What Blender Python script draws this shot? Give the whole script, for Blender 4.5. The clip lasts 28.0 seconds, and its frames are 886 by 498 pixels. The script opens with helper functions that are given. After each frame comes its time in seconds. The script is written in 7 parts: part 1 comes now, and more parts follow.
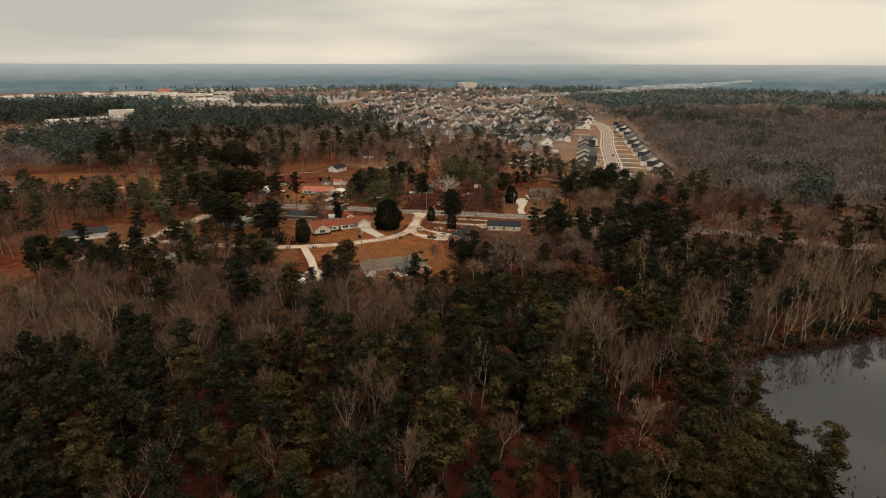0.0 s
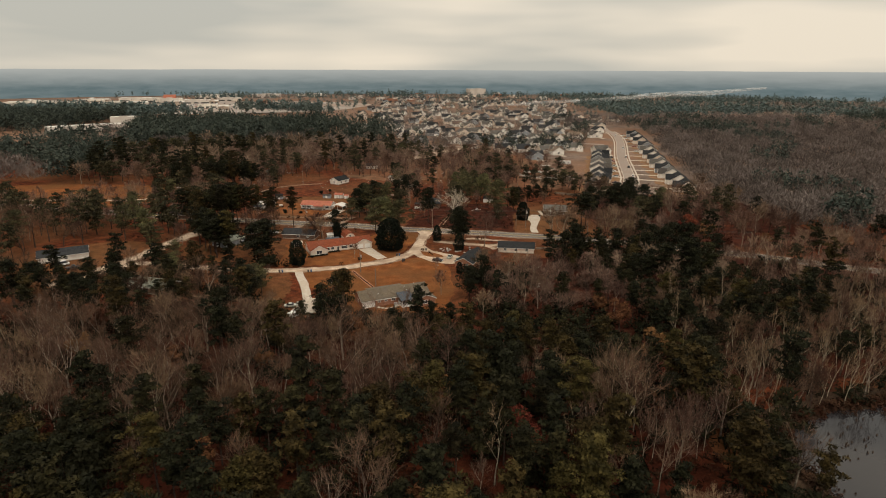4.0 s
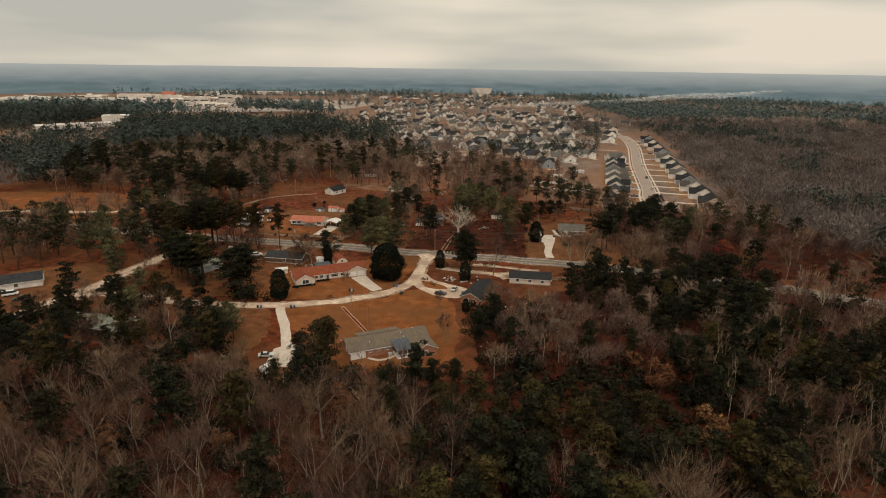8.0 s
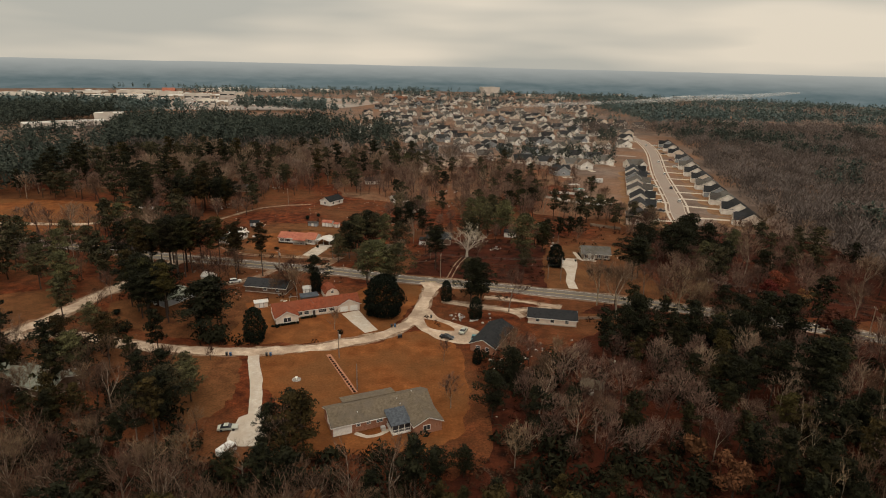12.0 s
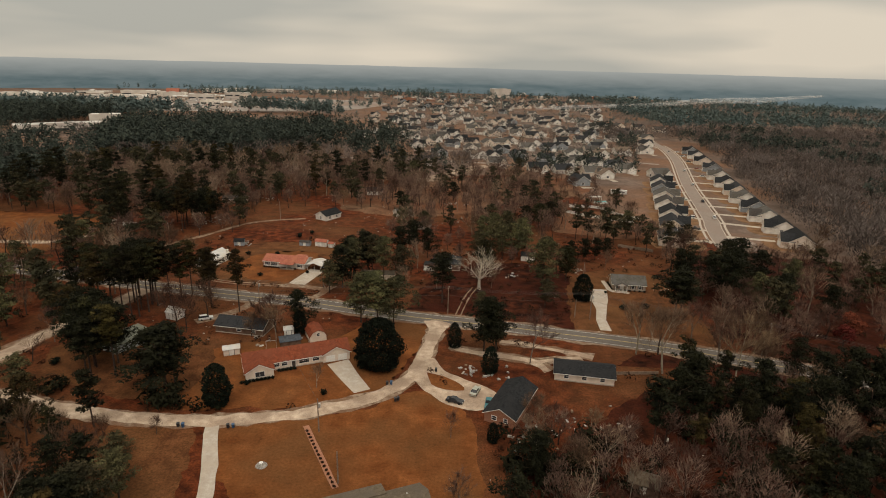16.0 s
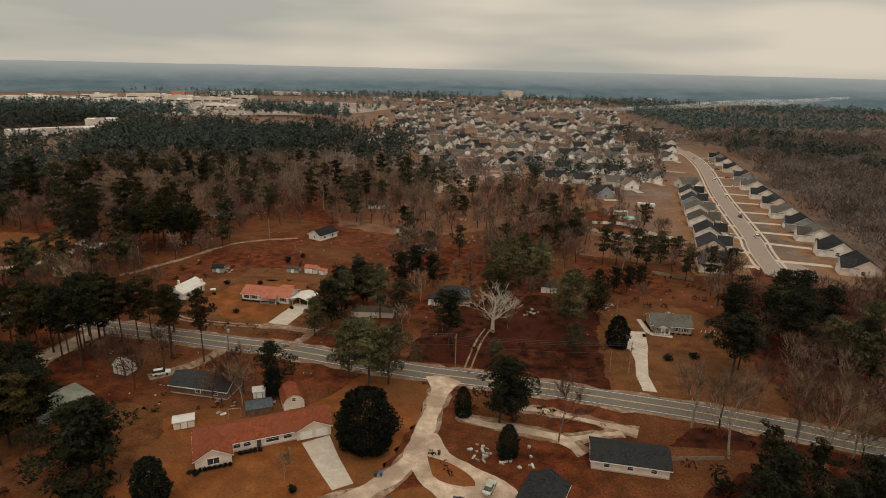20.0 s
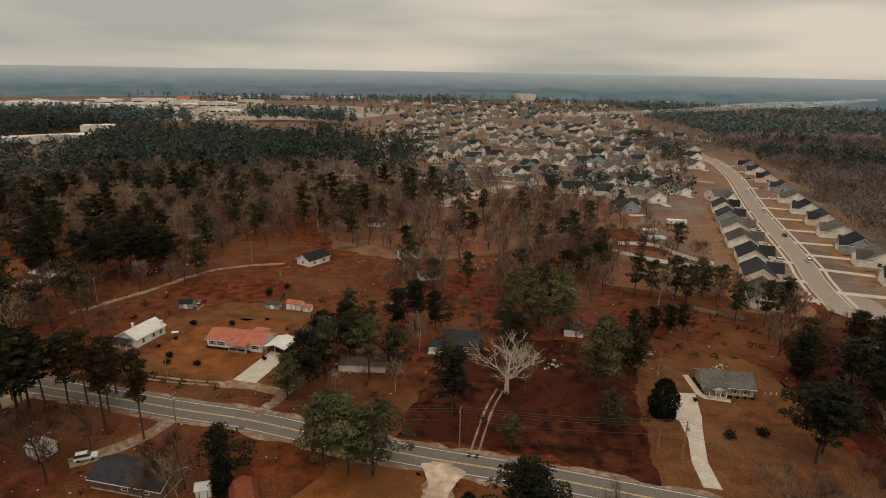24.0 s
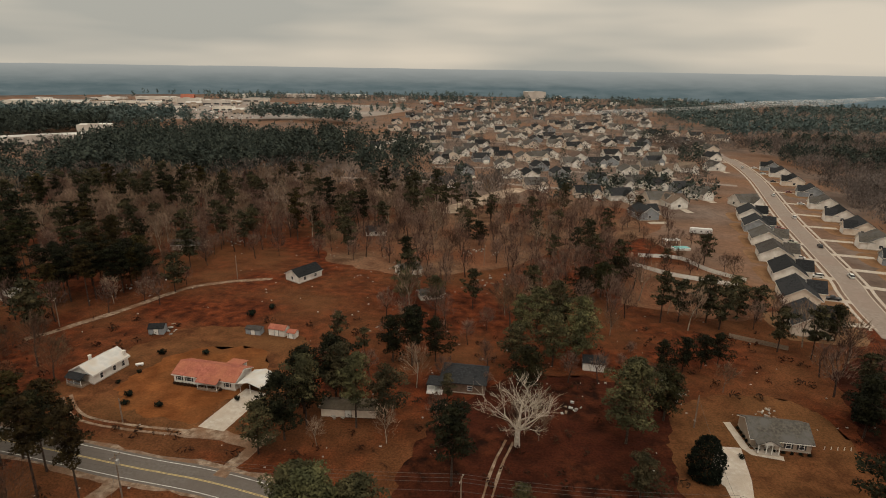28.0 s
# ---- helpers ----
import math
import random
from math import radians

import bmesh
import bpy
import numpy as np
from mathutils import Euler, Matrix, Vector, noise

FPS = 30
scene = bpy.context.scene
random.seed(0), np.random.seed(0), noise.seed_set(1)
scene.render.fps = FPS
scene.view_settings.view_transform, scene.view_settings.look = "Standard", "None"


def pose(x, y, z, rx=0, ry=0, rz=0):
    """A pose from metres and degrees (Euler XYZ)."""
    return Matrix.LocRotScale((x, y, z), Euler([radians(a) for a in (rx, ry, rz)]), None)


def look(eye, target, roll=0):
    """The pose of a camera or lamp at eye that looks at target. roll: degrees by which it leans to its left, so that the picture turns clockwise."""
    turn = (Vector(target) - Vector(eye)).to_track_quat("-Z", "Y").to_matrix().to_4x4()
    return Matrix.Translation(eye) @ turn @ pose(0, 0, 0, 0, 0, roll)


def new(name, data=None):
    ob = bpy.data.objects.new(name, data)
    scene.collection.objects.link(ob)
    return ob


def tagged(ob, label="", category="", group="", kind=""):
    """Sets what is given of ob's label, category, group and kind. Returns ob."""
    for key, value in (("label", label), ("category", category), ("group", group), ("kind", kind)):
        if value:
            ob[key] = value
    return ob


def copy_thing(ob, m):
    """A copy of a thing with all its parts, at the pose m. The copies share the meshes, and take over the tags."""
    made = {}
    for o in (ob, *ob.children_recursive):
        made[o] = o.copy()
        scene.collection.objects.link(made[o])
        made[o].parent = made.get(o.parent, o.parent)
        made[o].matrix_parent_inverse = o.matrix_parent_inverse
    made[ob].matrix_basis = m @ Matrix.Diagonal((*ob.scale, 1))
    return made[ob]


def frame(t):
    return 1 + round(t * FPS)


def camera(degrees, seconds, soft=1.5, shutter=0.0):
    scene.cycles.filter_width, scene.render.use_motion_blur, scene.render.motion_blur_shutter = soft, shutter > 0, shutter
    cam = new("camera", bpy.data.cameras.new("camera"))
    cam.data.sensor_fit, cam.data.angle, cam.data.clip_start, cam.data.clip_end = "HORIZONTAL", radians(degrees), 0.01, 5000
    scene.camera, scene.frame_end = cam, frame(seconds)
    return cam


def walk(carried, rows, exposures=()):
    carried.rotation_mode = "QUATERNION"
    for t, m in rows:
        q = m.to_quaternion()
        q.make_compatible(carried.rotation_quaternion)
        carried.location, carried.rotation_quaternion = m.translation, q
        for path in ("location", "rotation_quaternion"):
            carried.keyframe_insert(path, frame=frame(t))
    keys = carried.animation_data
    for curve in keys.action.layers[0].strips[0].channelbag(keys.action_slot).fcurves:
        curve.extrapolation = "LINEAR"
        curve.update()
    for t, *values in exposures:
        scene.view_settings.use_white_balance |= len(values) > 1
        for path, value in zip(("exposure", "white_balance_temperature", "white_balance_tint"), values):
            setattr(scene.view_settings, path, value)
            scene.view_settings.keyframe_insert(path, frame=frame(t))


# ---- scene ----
cam = camera(74.7, 28.0, soft=1.0)
PATH = [
    (0, (-3.313, -177.476, 81.376), (-3.219, -175.575, 80.764), 0.1),
    (0.5, (-3.116, -175.808, 81.008), (-3.027, -173.904, 80.401), -0.0),
    (1, (-3.191, -173.685, 81.089), (-3.105, -171.78, 80.485), -0.1),
    (1.5, (-3.16, -170.932, 81.346), (-3.077, -169.027, 80.743), 0.0),
    (2, (-2.89, -167.874, 81.584), (-2.811, -165.968, 80.983), 0.0),
    (2.5, (-2.696, -164.634, 81.766), (-2.621, -162.728, 81.166), 0.1),
    (3, (-2.566, -161.078, 81.881), (-2.493, -159.171, 81.283), 0.2),
    (3.5, (-2.304, -157.368, 82.1), (-2.233, -155.46, 81.505), 0.2),
    (5.5, (-1.715, -140.537, 83.481), (-1.649, -138.629, 82.885), 0.4),
    (6, (-1.748, -136.22, 84.127), (-1.683, -134.312, 83.528), 0.6),
    (6.5, (-1.942, -131.647, 84.749), (-1.875, -129.74, 84.147), 0.8),
    (7, (-1.73, -126.98, 84.865), (-1.666, -125.074, 84.263), 0.9),
    (7.5, (-1.47, -122.337, 84.921), (-1.408, -120.431, 84.319), 0.9),
    (8, (-1.223, -117.915, 85.033), (-1.163, -116.008, 84.431), 0.8),
    (8.5, (-1.209, -113.243, 85.648), (-1.151, -111.338, 85.042), 1.0),
    (9, (-1.101, -108.494, 85.831), (-1.045, -106.589, 85.224), 1.1),
    (9.5, (-1.214, -103.493, 85.699), (-1.158, -101.588, 85.093), 1.1),
    (10, (-1.17, -98.596, 85.573), (-1.116, -96.691, 84.967), 1.1),
    (10.5, (-1.127, -93.888, 85.759), (-1.075, -91.983, 85.152), 1.2),
    (11, (-1.12, -89.272, 85.819), (-1.071, -87.367, 85.211), 1.2),
    (11.5, (-0.873, -84.467, 85.74), (-0.828, -82.562, 85.132), 1.2),
    (12, (-1.034, -79.602, 85.749), (-0.991, -77.698, 85.14), 1.3),
    (12.5, (-0.976, -74.799, 85.716), (-0.936, -72.894, 85.107), 1.3),
    (14.5, (-0.677, -55.908, 85.482), (-0.652, -54.003, 84.875), 1.4),
    (15, (-0.563, -51.133, 85.32), (-0.542, -49.228, 84.713), 1.5),
    (15.5, (-0.453, -46.097, 85.05), (-0.436, -44.191, 84.443), 1.5),
    (16, (-0.312, -41.409, 84.888), (-0.299, -39.502, 84.282), 1.5),
    (16.5, (-0.247, -36.716, 84.838), (-0.238, -34.81, 84.233), 1.6),
    (17, (0.435, -32.294, 84.549), (0.434, -30.387, 83.948), 1.4),
    (17.5, (0.088, -27.308, 84.675), (0.087, -25.401, 84.072), 1.5),
    (18, (0.197, -22.647, 84.689), (0.191, -20.74, 84.086), 1.5),
    (18.5, (0.31, -18.016, 84.69), (0.3, -16.109, 84.087), 1.4),
    (19, (0.534, -13.388, 84.667), (0.52, -11.48, 84.065), 1.4),
    (19.5, (0.874, -8.639, 84.466), (0.853, -6.731, 83.865), 1.3),
    (20, (0.846, -3.716, 84.401), (0.822, -1.808, 83.8), 1.3),
    (20.5, (0.89, 1.046, 84.187), (0.863, 2.954, 83.588), 1.3),
    (21, (1.063, 5.799, 83.929), (1.031, 7.707, 83.332), 1.3),
    (21.5, (1.313, 10.604, 83.907), (1.275, 12.513, 83.311), 1.3),
    (23.5, (2.351, 29.462, 83.736), (2.292, 31.371, 83.142), 1.0),
    (24, (2.552, 33.866, 83.837), (2.488, 35.775, 83.245), 1.0),
    (24.5, (2.73, 38.286, 83.983), (2.661, 40.195, 83.39), 0.9),
    (25, (2.807, 42.262, 84.025), (2.734, 44.17, 83.431), 0.9),
    (25.5, (3.103, 45.751, 83.885), (3.027, 47.66, 83.293), 0.8),
    (26, (3.296, 48.982, 83.9), (3.217, 50.891, 83.308), 0.8),
    (26.5, (3.621, 51.821, 83.762), (3.538, 53.729, 83.169), 0.7),
    (27, (3.7, 54.484, 83.467), (3.613, 56.392, 82.873), 0.7),
    (27.5, (3.958, 56.539, 83.264), (3.866, 58.447, 82.671), 0.6),
    (28, (3.569, 58.778, 83.246), (3.477, 60.684, 82.646), 0.9),
]
walk(cam, [(t, look(eye, target, roll)) for t, eye, target, roll in PATH], exposures=((0, 0.26), (3, 0.24), (9, 0.14), (15, 0.0), (21, -0.08), (28, -0.1)))

# ---------------------------------------------------------------- light
SUN_EL, SUN_AZ = radians(58), radians(165)
world = bpy.data.worlds.new("overcast_sky")
scene.world = world
world.use_nodes = True
wn, wl = world.node_tree.nodes, world.node_tree.links
wn.clear()
w_out = wn.new("ShaderNodeOutputWorld")
w_bg = wn.new("ShaderNodeBackground")
w_sky = wn.new("ShaderNodeTexSky")
w_sky.sky_type, w_sky.sun_disc, w_sky.sun_elevation, w_sky.sun_rotation = "NISHITA", False, SUN_EL, SUN_AZ
w_sky.dust_density = 4.0
w_skys = wn.new("ShaderNodeVectorMath")
w_skys.operation = "SCALE"
w_skys.inputs["Scale"].default_value = 0.09
w_tc = wn.new("ShaderNodeTexCoord")
w_map = wn.new("ShaderNodeMapping")
w_map.inputs["Scale"].default_value = (-1.1, 1.1, 7.5)
w_map.inputs["Location"].default_value = (0.35, 0.1, 0.25)
w_map.inputs["Rotation"].default_value = (0.0, radians(2.5), 0.0)
w_noise = wn.new("ShaderNodeTexNoise")
w_noise.inputs["Scale"].default_value = 1.7
w_noise.inputs["Detail"].default_value = 3
w_noise.inputs["Roughness"].default_value = 0.42
w_ramp = wn.new("ShaderNodeValToRGB")
w_ramp.color_ramp.elements[0].position, w_ramp.color_ramp.elements[0].color = 0.40, (0.50, 0.485, 0.425, 1)
w_ramp.color_ramp.elements[1].position, w_ramp.color_ramp.elements[1].color = 0.62, (0.82, 0.725, 0.585, 1)
w_mix = wn.new("ShaderNodeMix")
w_mix.data_type = "RGBA"
w_mix.inputs["Factor"].default_value = 0.93
wl.new(w_tc.outputs["Generated"], w_map.inputs["Vector"])
wl.new(w_map.outputs["Vector"], w_noise.inputs["Vector"])
wl.new(w_noise.outputs["Fac"], w_ramp.inputs["Fac"])
wl.new(w_sky.outputs["Color"], w_skys.inputs[0])
wl.new(w_skys.outputs["Vector"], w_mix.inputs["A"])
wl.new(w_ramp.outputs["Color"], w_mix.inputs["B"])
# an overcast sky grows brighter from the horizon to the zenith
w_sep, w_up, w_mul = wn.new("ShaderNodeSeparateXYZ"), wn.new("ShaderNodeMapRange"), wn.new("ShaderNodeVectorMath")
w_mul.operation = "SCALE"
w_up.inputs["From Min"].default_value, w_up.inputs["From Max"].default_value = 0.22, 1.0
w_up.inputs["To Min"].default_value, w_up.inputs["To Max"].default_value = 1.0, 2.3
wl.new(w_tc.outputs["Generated"], w_sep.inputs["Vector"])
wl.new(w_sep.outputs["Z"], w_up.inputs["Value"])
wl.new(w_mix.outputs["Result"], w_mul.inputs[0])
wl.new(w_up.outputs["Result"], w_mul.inputs["Scale"])
wl.new(w_mul.outputs["Vector"], w_bg.inputs["Color"])
w_bg.inputs["Strength"].default_value = 0.93
wl.new(w_bg.outputs["Background"], w_out.inputs["Surface"])
sun = new("sun", bpy.data.lights.new("sun", "SUN"))
sun.data.energy, sun.data.angle, sun.data.color = 0.95, radians(26), (1.0, 0.93, 0.83)
sun.matrix_world = look((math.sin(SUN_AZ) * math.cos(SUN_EL) * 500, math.cos(SUN_AZ) * math.cos(SUN_EL) * 500, math.sin(SUN_EL) * 500), (0, 0, 0))


# ---------------------------------------------------------------- materials
def mat(name, c1, c2, scale=1.0, rough=0.9, bump=0.0, c3=None, scale3=0.1, spread=0.0, metal=0.0, coords="Object", detail=4.0, island=False, bands=None, speck=0.0):
    """Two colours mixed by fine noise, a third by coarse noise, a spread of brightness from object to object."""
    m = bpy.data.materials.new(name)
    m.use_nodes = True
    n, l = m.node_tree.nodes, m.node_tree.links
    b = n["Principled BSDF"]
    b.inputs["Roughness"].default_value, b.inputs["Metallic"].default_value = rough, metal
    b.inputs["Specular IOR Level"].default_value = 0.08 if rough > 0.75 else 0.4
    tc = n.new("ShaderNodeTexCoord")
    nz = n.new("ShaderNodeTexNoise")
    nz.inputs["Scale"].default_value, nz.inputs["Detail"].default_value = scale, detail
    l.new(tc.outputs[coords], nz.inputs["Vector"])
    ramp = n.new("ShaderNodeValToRGB")
    ramp.color_ramp.elements[0].position, ramp.color_ramp.elements[0].color = 0.35, (*c1, 1)
    ramp.color_ramp.elements[1].position, ramp.color_ramp.elements[1].color = 0.65, (*c2, 1)
    l.new(nz.outputs["Fac"], ramp.inputs["Fac"])
    col = ramp.outputs["Color"]
    if c3:
        nz3 = n.new("ShaderNodeTexNoise")
        nz3.inputs["Scale"].default_value, nz3.inputs["Detail"].default_value = scale3, 3
        l.new(tc.outputs[coords], nz3.inputs["Vector"])
        r3 = n.new("ShaderNodeMapRange")
        r3.inputs["From Min"].default_value, r3.inputs["From Max"].default_value = 0.42, 0.62
        l.new(nz3.outputs["Fac"], r3.inputs["Value"])
        mx = n.new("ShaderNodeMix")
        mx.data_type = "RGBA"
        mx.inputs["B"].default_value = (*c3, 1)
        l.new(r3.outputs["Result"], mx.inputs["Factor"])
        l.new(col, mx.inputs["A"])
        col = mx.outputs["Result"]
    if speck:
        for k, (sc, amount) in enumerate(((scale * 7, speck), (scale * 0.35, speck * 0.7))):
            fz = n.new("ShaderNodeTexNoise")
            fz.inputs["Scale"].default_value, fz.inputs["Detail"].default_value, fz.inputs["Roughness"].default_value = sc, 6, 0.7
            l.new(tc.outputs[coords], fz.inputs["Vector"])
            fr = n.new("ShaderNodeMapRange")
            fr.inputs["From Min"].default_value, fr.inputs["From Max"].default_value = 0.3, 0.7
            fr.inputs["To Min"].default_value, fr.inputs["To Max"].default_value = 1 - amount, 1 + amount
            l.new(fz.outputs["Fac"], fr.inputs["Value"])
            ml = n.new("ShaderNodeVectorMath")
            ml.operation = "SCALE"
            l.new(col, ml.inputs[0])
            l.new(fr.outputs["Result"], ml.inputs["Scale"])
            col = ml.outputs["Vector"]
    if spread:
        src = n.new("ShaderNodeNewGeometry").outputs["Random Per Island"] if island else n.new("ShaderNodeObjectInfo").outputs["Random"]
        rr = n.new("ShaderNodeMapRange")
        rr.inputs["To Min"].default_value, rr.inputs["To Max"].default_value = 1 - spread, 1 + spread
        l.new(src, rr.inputs["Value"])
        hs = n.new("ShaderNodeHueSaturation")
        l.new(rr.outputs["Result"], hs.inputs["Value"])
        hr = n.new("ShaderNodeMapRange")
        hr.inputs["To Min"].default_value, hr.inputs["To Max"].default_value = 0.5 - spread * 0.05, 0.5 + spread * 0.05
        l.new(src, hr.inputs["Value"])
        l.new(hr.outputs["Result"], hs.inputs["Hue"])
        l.new(col, hs.inputs["Color"])
        col = hs.outputs["Color"]
    if bands:
        wv = n.new("ShaderNodeTexWave")
        wv.wave_type, wv.bands_direction = "BANDS", bands[0]
        wv.inputs["Scale"].default_value = bands[1]
        l.new(tc.outputs[coords], wv.inputs["Vector"])
        bm_ = n.new("ShaderNodeBump")
        bm_.inputs["Strength"].default_value, bm_.inputs["Distance"].default_value = 0.6, 0.03
        l.new(wv.outputs["Fac"], bm_.inputs["Height"])
        l.new(bm_.outputs["Normal"], b.inputs["Normal"])
    elif bump:
        bp = n.new("ShaderNodeBump")
        bp.inputs["Strength"].default_value, bp.inputs["Distance"].default_value = bump, 0.3 / max(scale, 0.3)
        l.new(nz.outputs["Fac"], bp.inputs["Height"])
        l.new(bp.outputs["Normal"], b.inputs["Normal"])
    l.new(col, b.inputs["Base Color"])
    return m


M = {}
M["ground"] = mat("leaf_litter_ground", (0.036, 0.0095, 0.004), (0.118, 0.030, 0.011), 0.28, 1.0, 0.6, (0.096, 0.039, 0.016), 0.022, detail=9, speck=0.55)
# litter of the far ground, its red greyed to paint distance haze
M["far_ground"] = mat("hazed_leaf_litter", (0.092, 0.064, 0.050), (0.165, 0.120, 0.096), 0.05, 1.0, 0.3, (0.164, 0.090, 0.055), 0.012, detail=9, speck=0.25)
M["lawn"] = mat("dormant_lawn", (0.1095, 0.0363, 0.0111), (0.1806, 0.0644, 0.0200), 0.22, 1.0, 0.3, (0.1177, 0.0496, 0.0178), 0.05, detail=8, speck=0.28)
M["rough_grass"] = mat("rough_tan_grass", (0.0587, 0.0221, 0.0093), (0.1292, 0.0519, 0.0204), 0.25, 1.0, 0.3, (0.1062, 0.0476, 0.0187), 0.04, detail=9, speck=0.45)
M["rough_tan"] = mat("tan_dry_grass_and_dirt", (0.085, 0.043, 0.024), (0.190, 0.112, 0.068), 0.12, 1.0, 0.3, (0.130, 0.052, 0.026), 0.03, detail=9, speck=0.45)
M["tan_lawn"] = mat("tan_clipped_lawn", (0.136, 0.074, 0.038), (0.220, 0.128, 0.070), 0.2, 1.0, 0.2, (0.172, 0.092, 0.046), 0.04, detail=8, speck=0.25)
M["sand"] = mat("pale_sand", (0.33, 0.245, 0.178), (0.49, 0.385, 0.292), 0.5, 1.0, 0.2, (0.28, 0.205, 0.150), 0.12, detail=8, speck=0.25)
M["sand_dirty"] = mat("sand_with_litter", (0.125, 0.076, 0.048), (0.300, 0.226, 0.166), 0.7, 1.0, 0.3, (0.160, 0.092, 0.056), 0.15, detail=8, speck=0.3)
M["asphalt"] = mat("worn_asphalt", (0.1082, 0.0935, 0.0812), (0.1410, 0.1230, 0.1091), 1.5, 0.9, 0.1, (0.1181, 0.1000, 0.0869), 0.1, speck=0.12)
M["street"] = mat("pale_street_asphalt", (0.204, 0.166, 0.140), (0.264, 0.217, 0.183), 0.8, 0.9, 0.1, (0.230, 0.178, 0.149), 0.06, speck=0.12)
M["concrete"] = mat("pale_concrete", (0.3587, 0.3068, 0.2541), (0.4488, 0.3961, 0.3366), 0.9, 0.9, 0.1, (0.3740, 0.3145, 0.2541), 0.25, speck=0.14)
M["white_line"] = mat("white_road_paint", (0.5, 0.48, 0.45), (0.7, 0.68, 0.64), 2, 0.8)
M["yellow_line"] = mat("yellow_road_paint", (0.42, 0.31, 0.12), (0.55, 0.42, 0.2), 2, 0.8)
M["bark"] = mat("brown_bark", (0.034, 0.023, 0.018), (0.082, 0.058, 0.045), 3, 0.95, 0.4, spread=0.3)
M["pale_bark"] = mat("pale_grey_bark", (0.13, 0.104, 0.080), (0.30, 0.245, 0.192), 2, 0.95, 0.3, spread=0.35)
M["white_bark"] = mat("white_sycamore_bark", (0.36, 0.30, 0.24), (0.56, 0.49, 0.41), 1.2, 0.95, 0.2)
M["twig"] = mat("bare_twigs", (0.080, 0.046, 0.031), (0.200, 0.126, 0.086), 0.6, 1.0, 0, (0.075, 0.044, 0.030), 0.12, spread=0.4)
# darker copy of the pine needles, shade put into the colour
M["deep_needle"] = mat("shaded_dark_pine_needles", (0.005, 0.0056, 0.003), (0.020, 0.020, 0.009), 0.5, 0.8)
M["gold_needle"] = mat("yellow_olive_pine_needles", (0.013, 0.0100, 0.0035), (0.056, 0.040, 0.013), 0.5, 0.8, spread=0.3)
M["dark_twig"] = mat("dark_brown_bare_twigs", (0.046, 0.025, 0.017), (0.112, 0.066, 0.044), 0.6, 1.0, 0, (0.150, 0.092, 0.060), 0.12, spread=0.3)
# lighter copy of the twigs for farther trees, haze painted into the tan
M["twig_far"] = mat("hazed_bare_twigs", (0.145, 0.094, 0.066), (0.310, 0.218, 0.160), 0.6, 1.0, 0, (0.105, 0.064, 0.045), 0.10, spread=0.3)
M["needle"] = mat("pine_needles", (0.008, 0.0078, 0.0034), (0.038, 0.033, 0.0125), 0.5, 0.8, 0, (0.011, 0.0108, 0.005), 0.14, spread=0.4)
# olive needles, also lightened so that haze is in the colour
M["olive_needle"] = mat("hazed_olive_needles", (0.026, 0.025, 0.012), (0.112, 0.097, 0.045), 0.5, 0.8, 0, (0.034, 0.034, 0.017), 0.12, spread=0.4)
# mid-distance pines: some haze put into the colour, lighter and cooler
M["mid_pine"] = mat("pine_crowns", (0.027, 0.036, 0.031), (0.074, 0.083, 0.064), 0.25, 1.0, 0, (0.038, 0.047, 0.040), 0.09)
M["cedar"] = mat("dark_cedar_foliage", (0.004, 0.0058, 0.0040), (0.013, 0.0165, 0.0095), 0.8, 0.9, spread=0.3)
M["rust"] = mat("rust_leaves", (0.055, 0.024, 0.012), (0.130, 0.056, 0.026), 0.6, 0.9, spread=0.4)
M["red_leaf"] = mat("dark_red_leaves", (0.080, 0.020, 0.012), (0.165, 0.043, 0.024), 0.6, 0.9, spread=0.3)
M["brush"] = mat("dry_brush", (0.020, 0.011, 0.007), (0.055, 0.030, 0.017), 0.3, 1.0, 0, (0.030, 0.010, 0.005), 0.06, spread=0.2, island=True)
# far crowns: paler and bluer, distance haze painted into the colour
M["far_pine"] = mat("hazed_pine_crowns", (0.062, 0.086, 0.080), (0.112, 0.132, 0.117), 0.05, 1.0, 0, (0.074, 0.100, 0.097), 0.02)
M["far_bare"] = mat("hazed_bare_crowns", (0.17, 0.138, 0.120), (0.28, 0.232, 0.203), 0.03, 1.0, 0, (0.14, 0.115, 0.105), 0.03, spread=0.3, island=True)
# mid-distance hardwoods: greyed, a little haze put into the colour
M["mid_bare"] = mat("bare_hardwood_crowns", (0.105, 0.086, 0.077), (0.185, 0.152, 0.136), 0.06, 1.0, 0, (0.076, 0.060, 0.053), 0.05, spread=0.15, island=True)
M["brick"] = mat("red_brick", (0.24, 0.105, 0.062), (0.36, 0.175, 0.11), 2.5, 0.9, 0.2, (0.28, 0.14, 0.09), 0.4)
M["white_wall"] = mat("white_lap_siding", (0.72, 0.68, 0.62), (0.82, 0.78, 0.72), 0.8, 0.7, 0, (0.6, 0.55, 0.49), 0.3, bands=("Z", 2.6))
M["tan_wall"] = mat("tan_lap_siding", (0.33, 0.26, 0.20), (0.40, 0.32, 0.25), 0.8, 0.8, 0, (0.36, 0.28, 0.22), 0.3, bands=("Z", 2.6))
M["grey_wall"] = mat("blue_grey_siding", (0.22, 0.235, 0.25), (0.30, 0.315, 0.33), 0.8, 0.8, 0, bands=("Z", 2.6))
M["cream_wall"] = mat("cream_siding", (0.60, 0.50, 0.41), (0.70, 0.60, 0.50), 0.8, 0.8, 0, bands=("Z", 2.6))
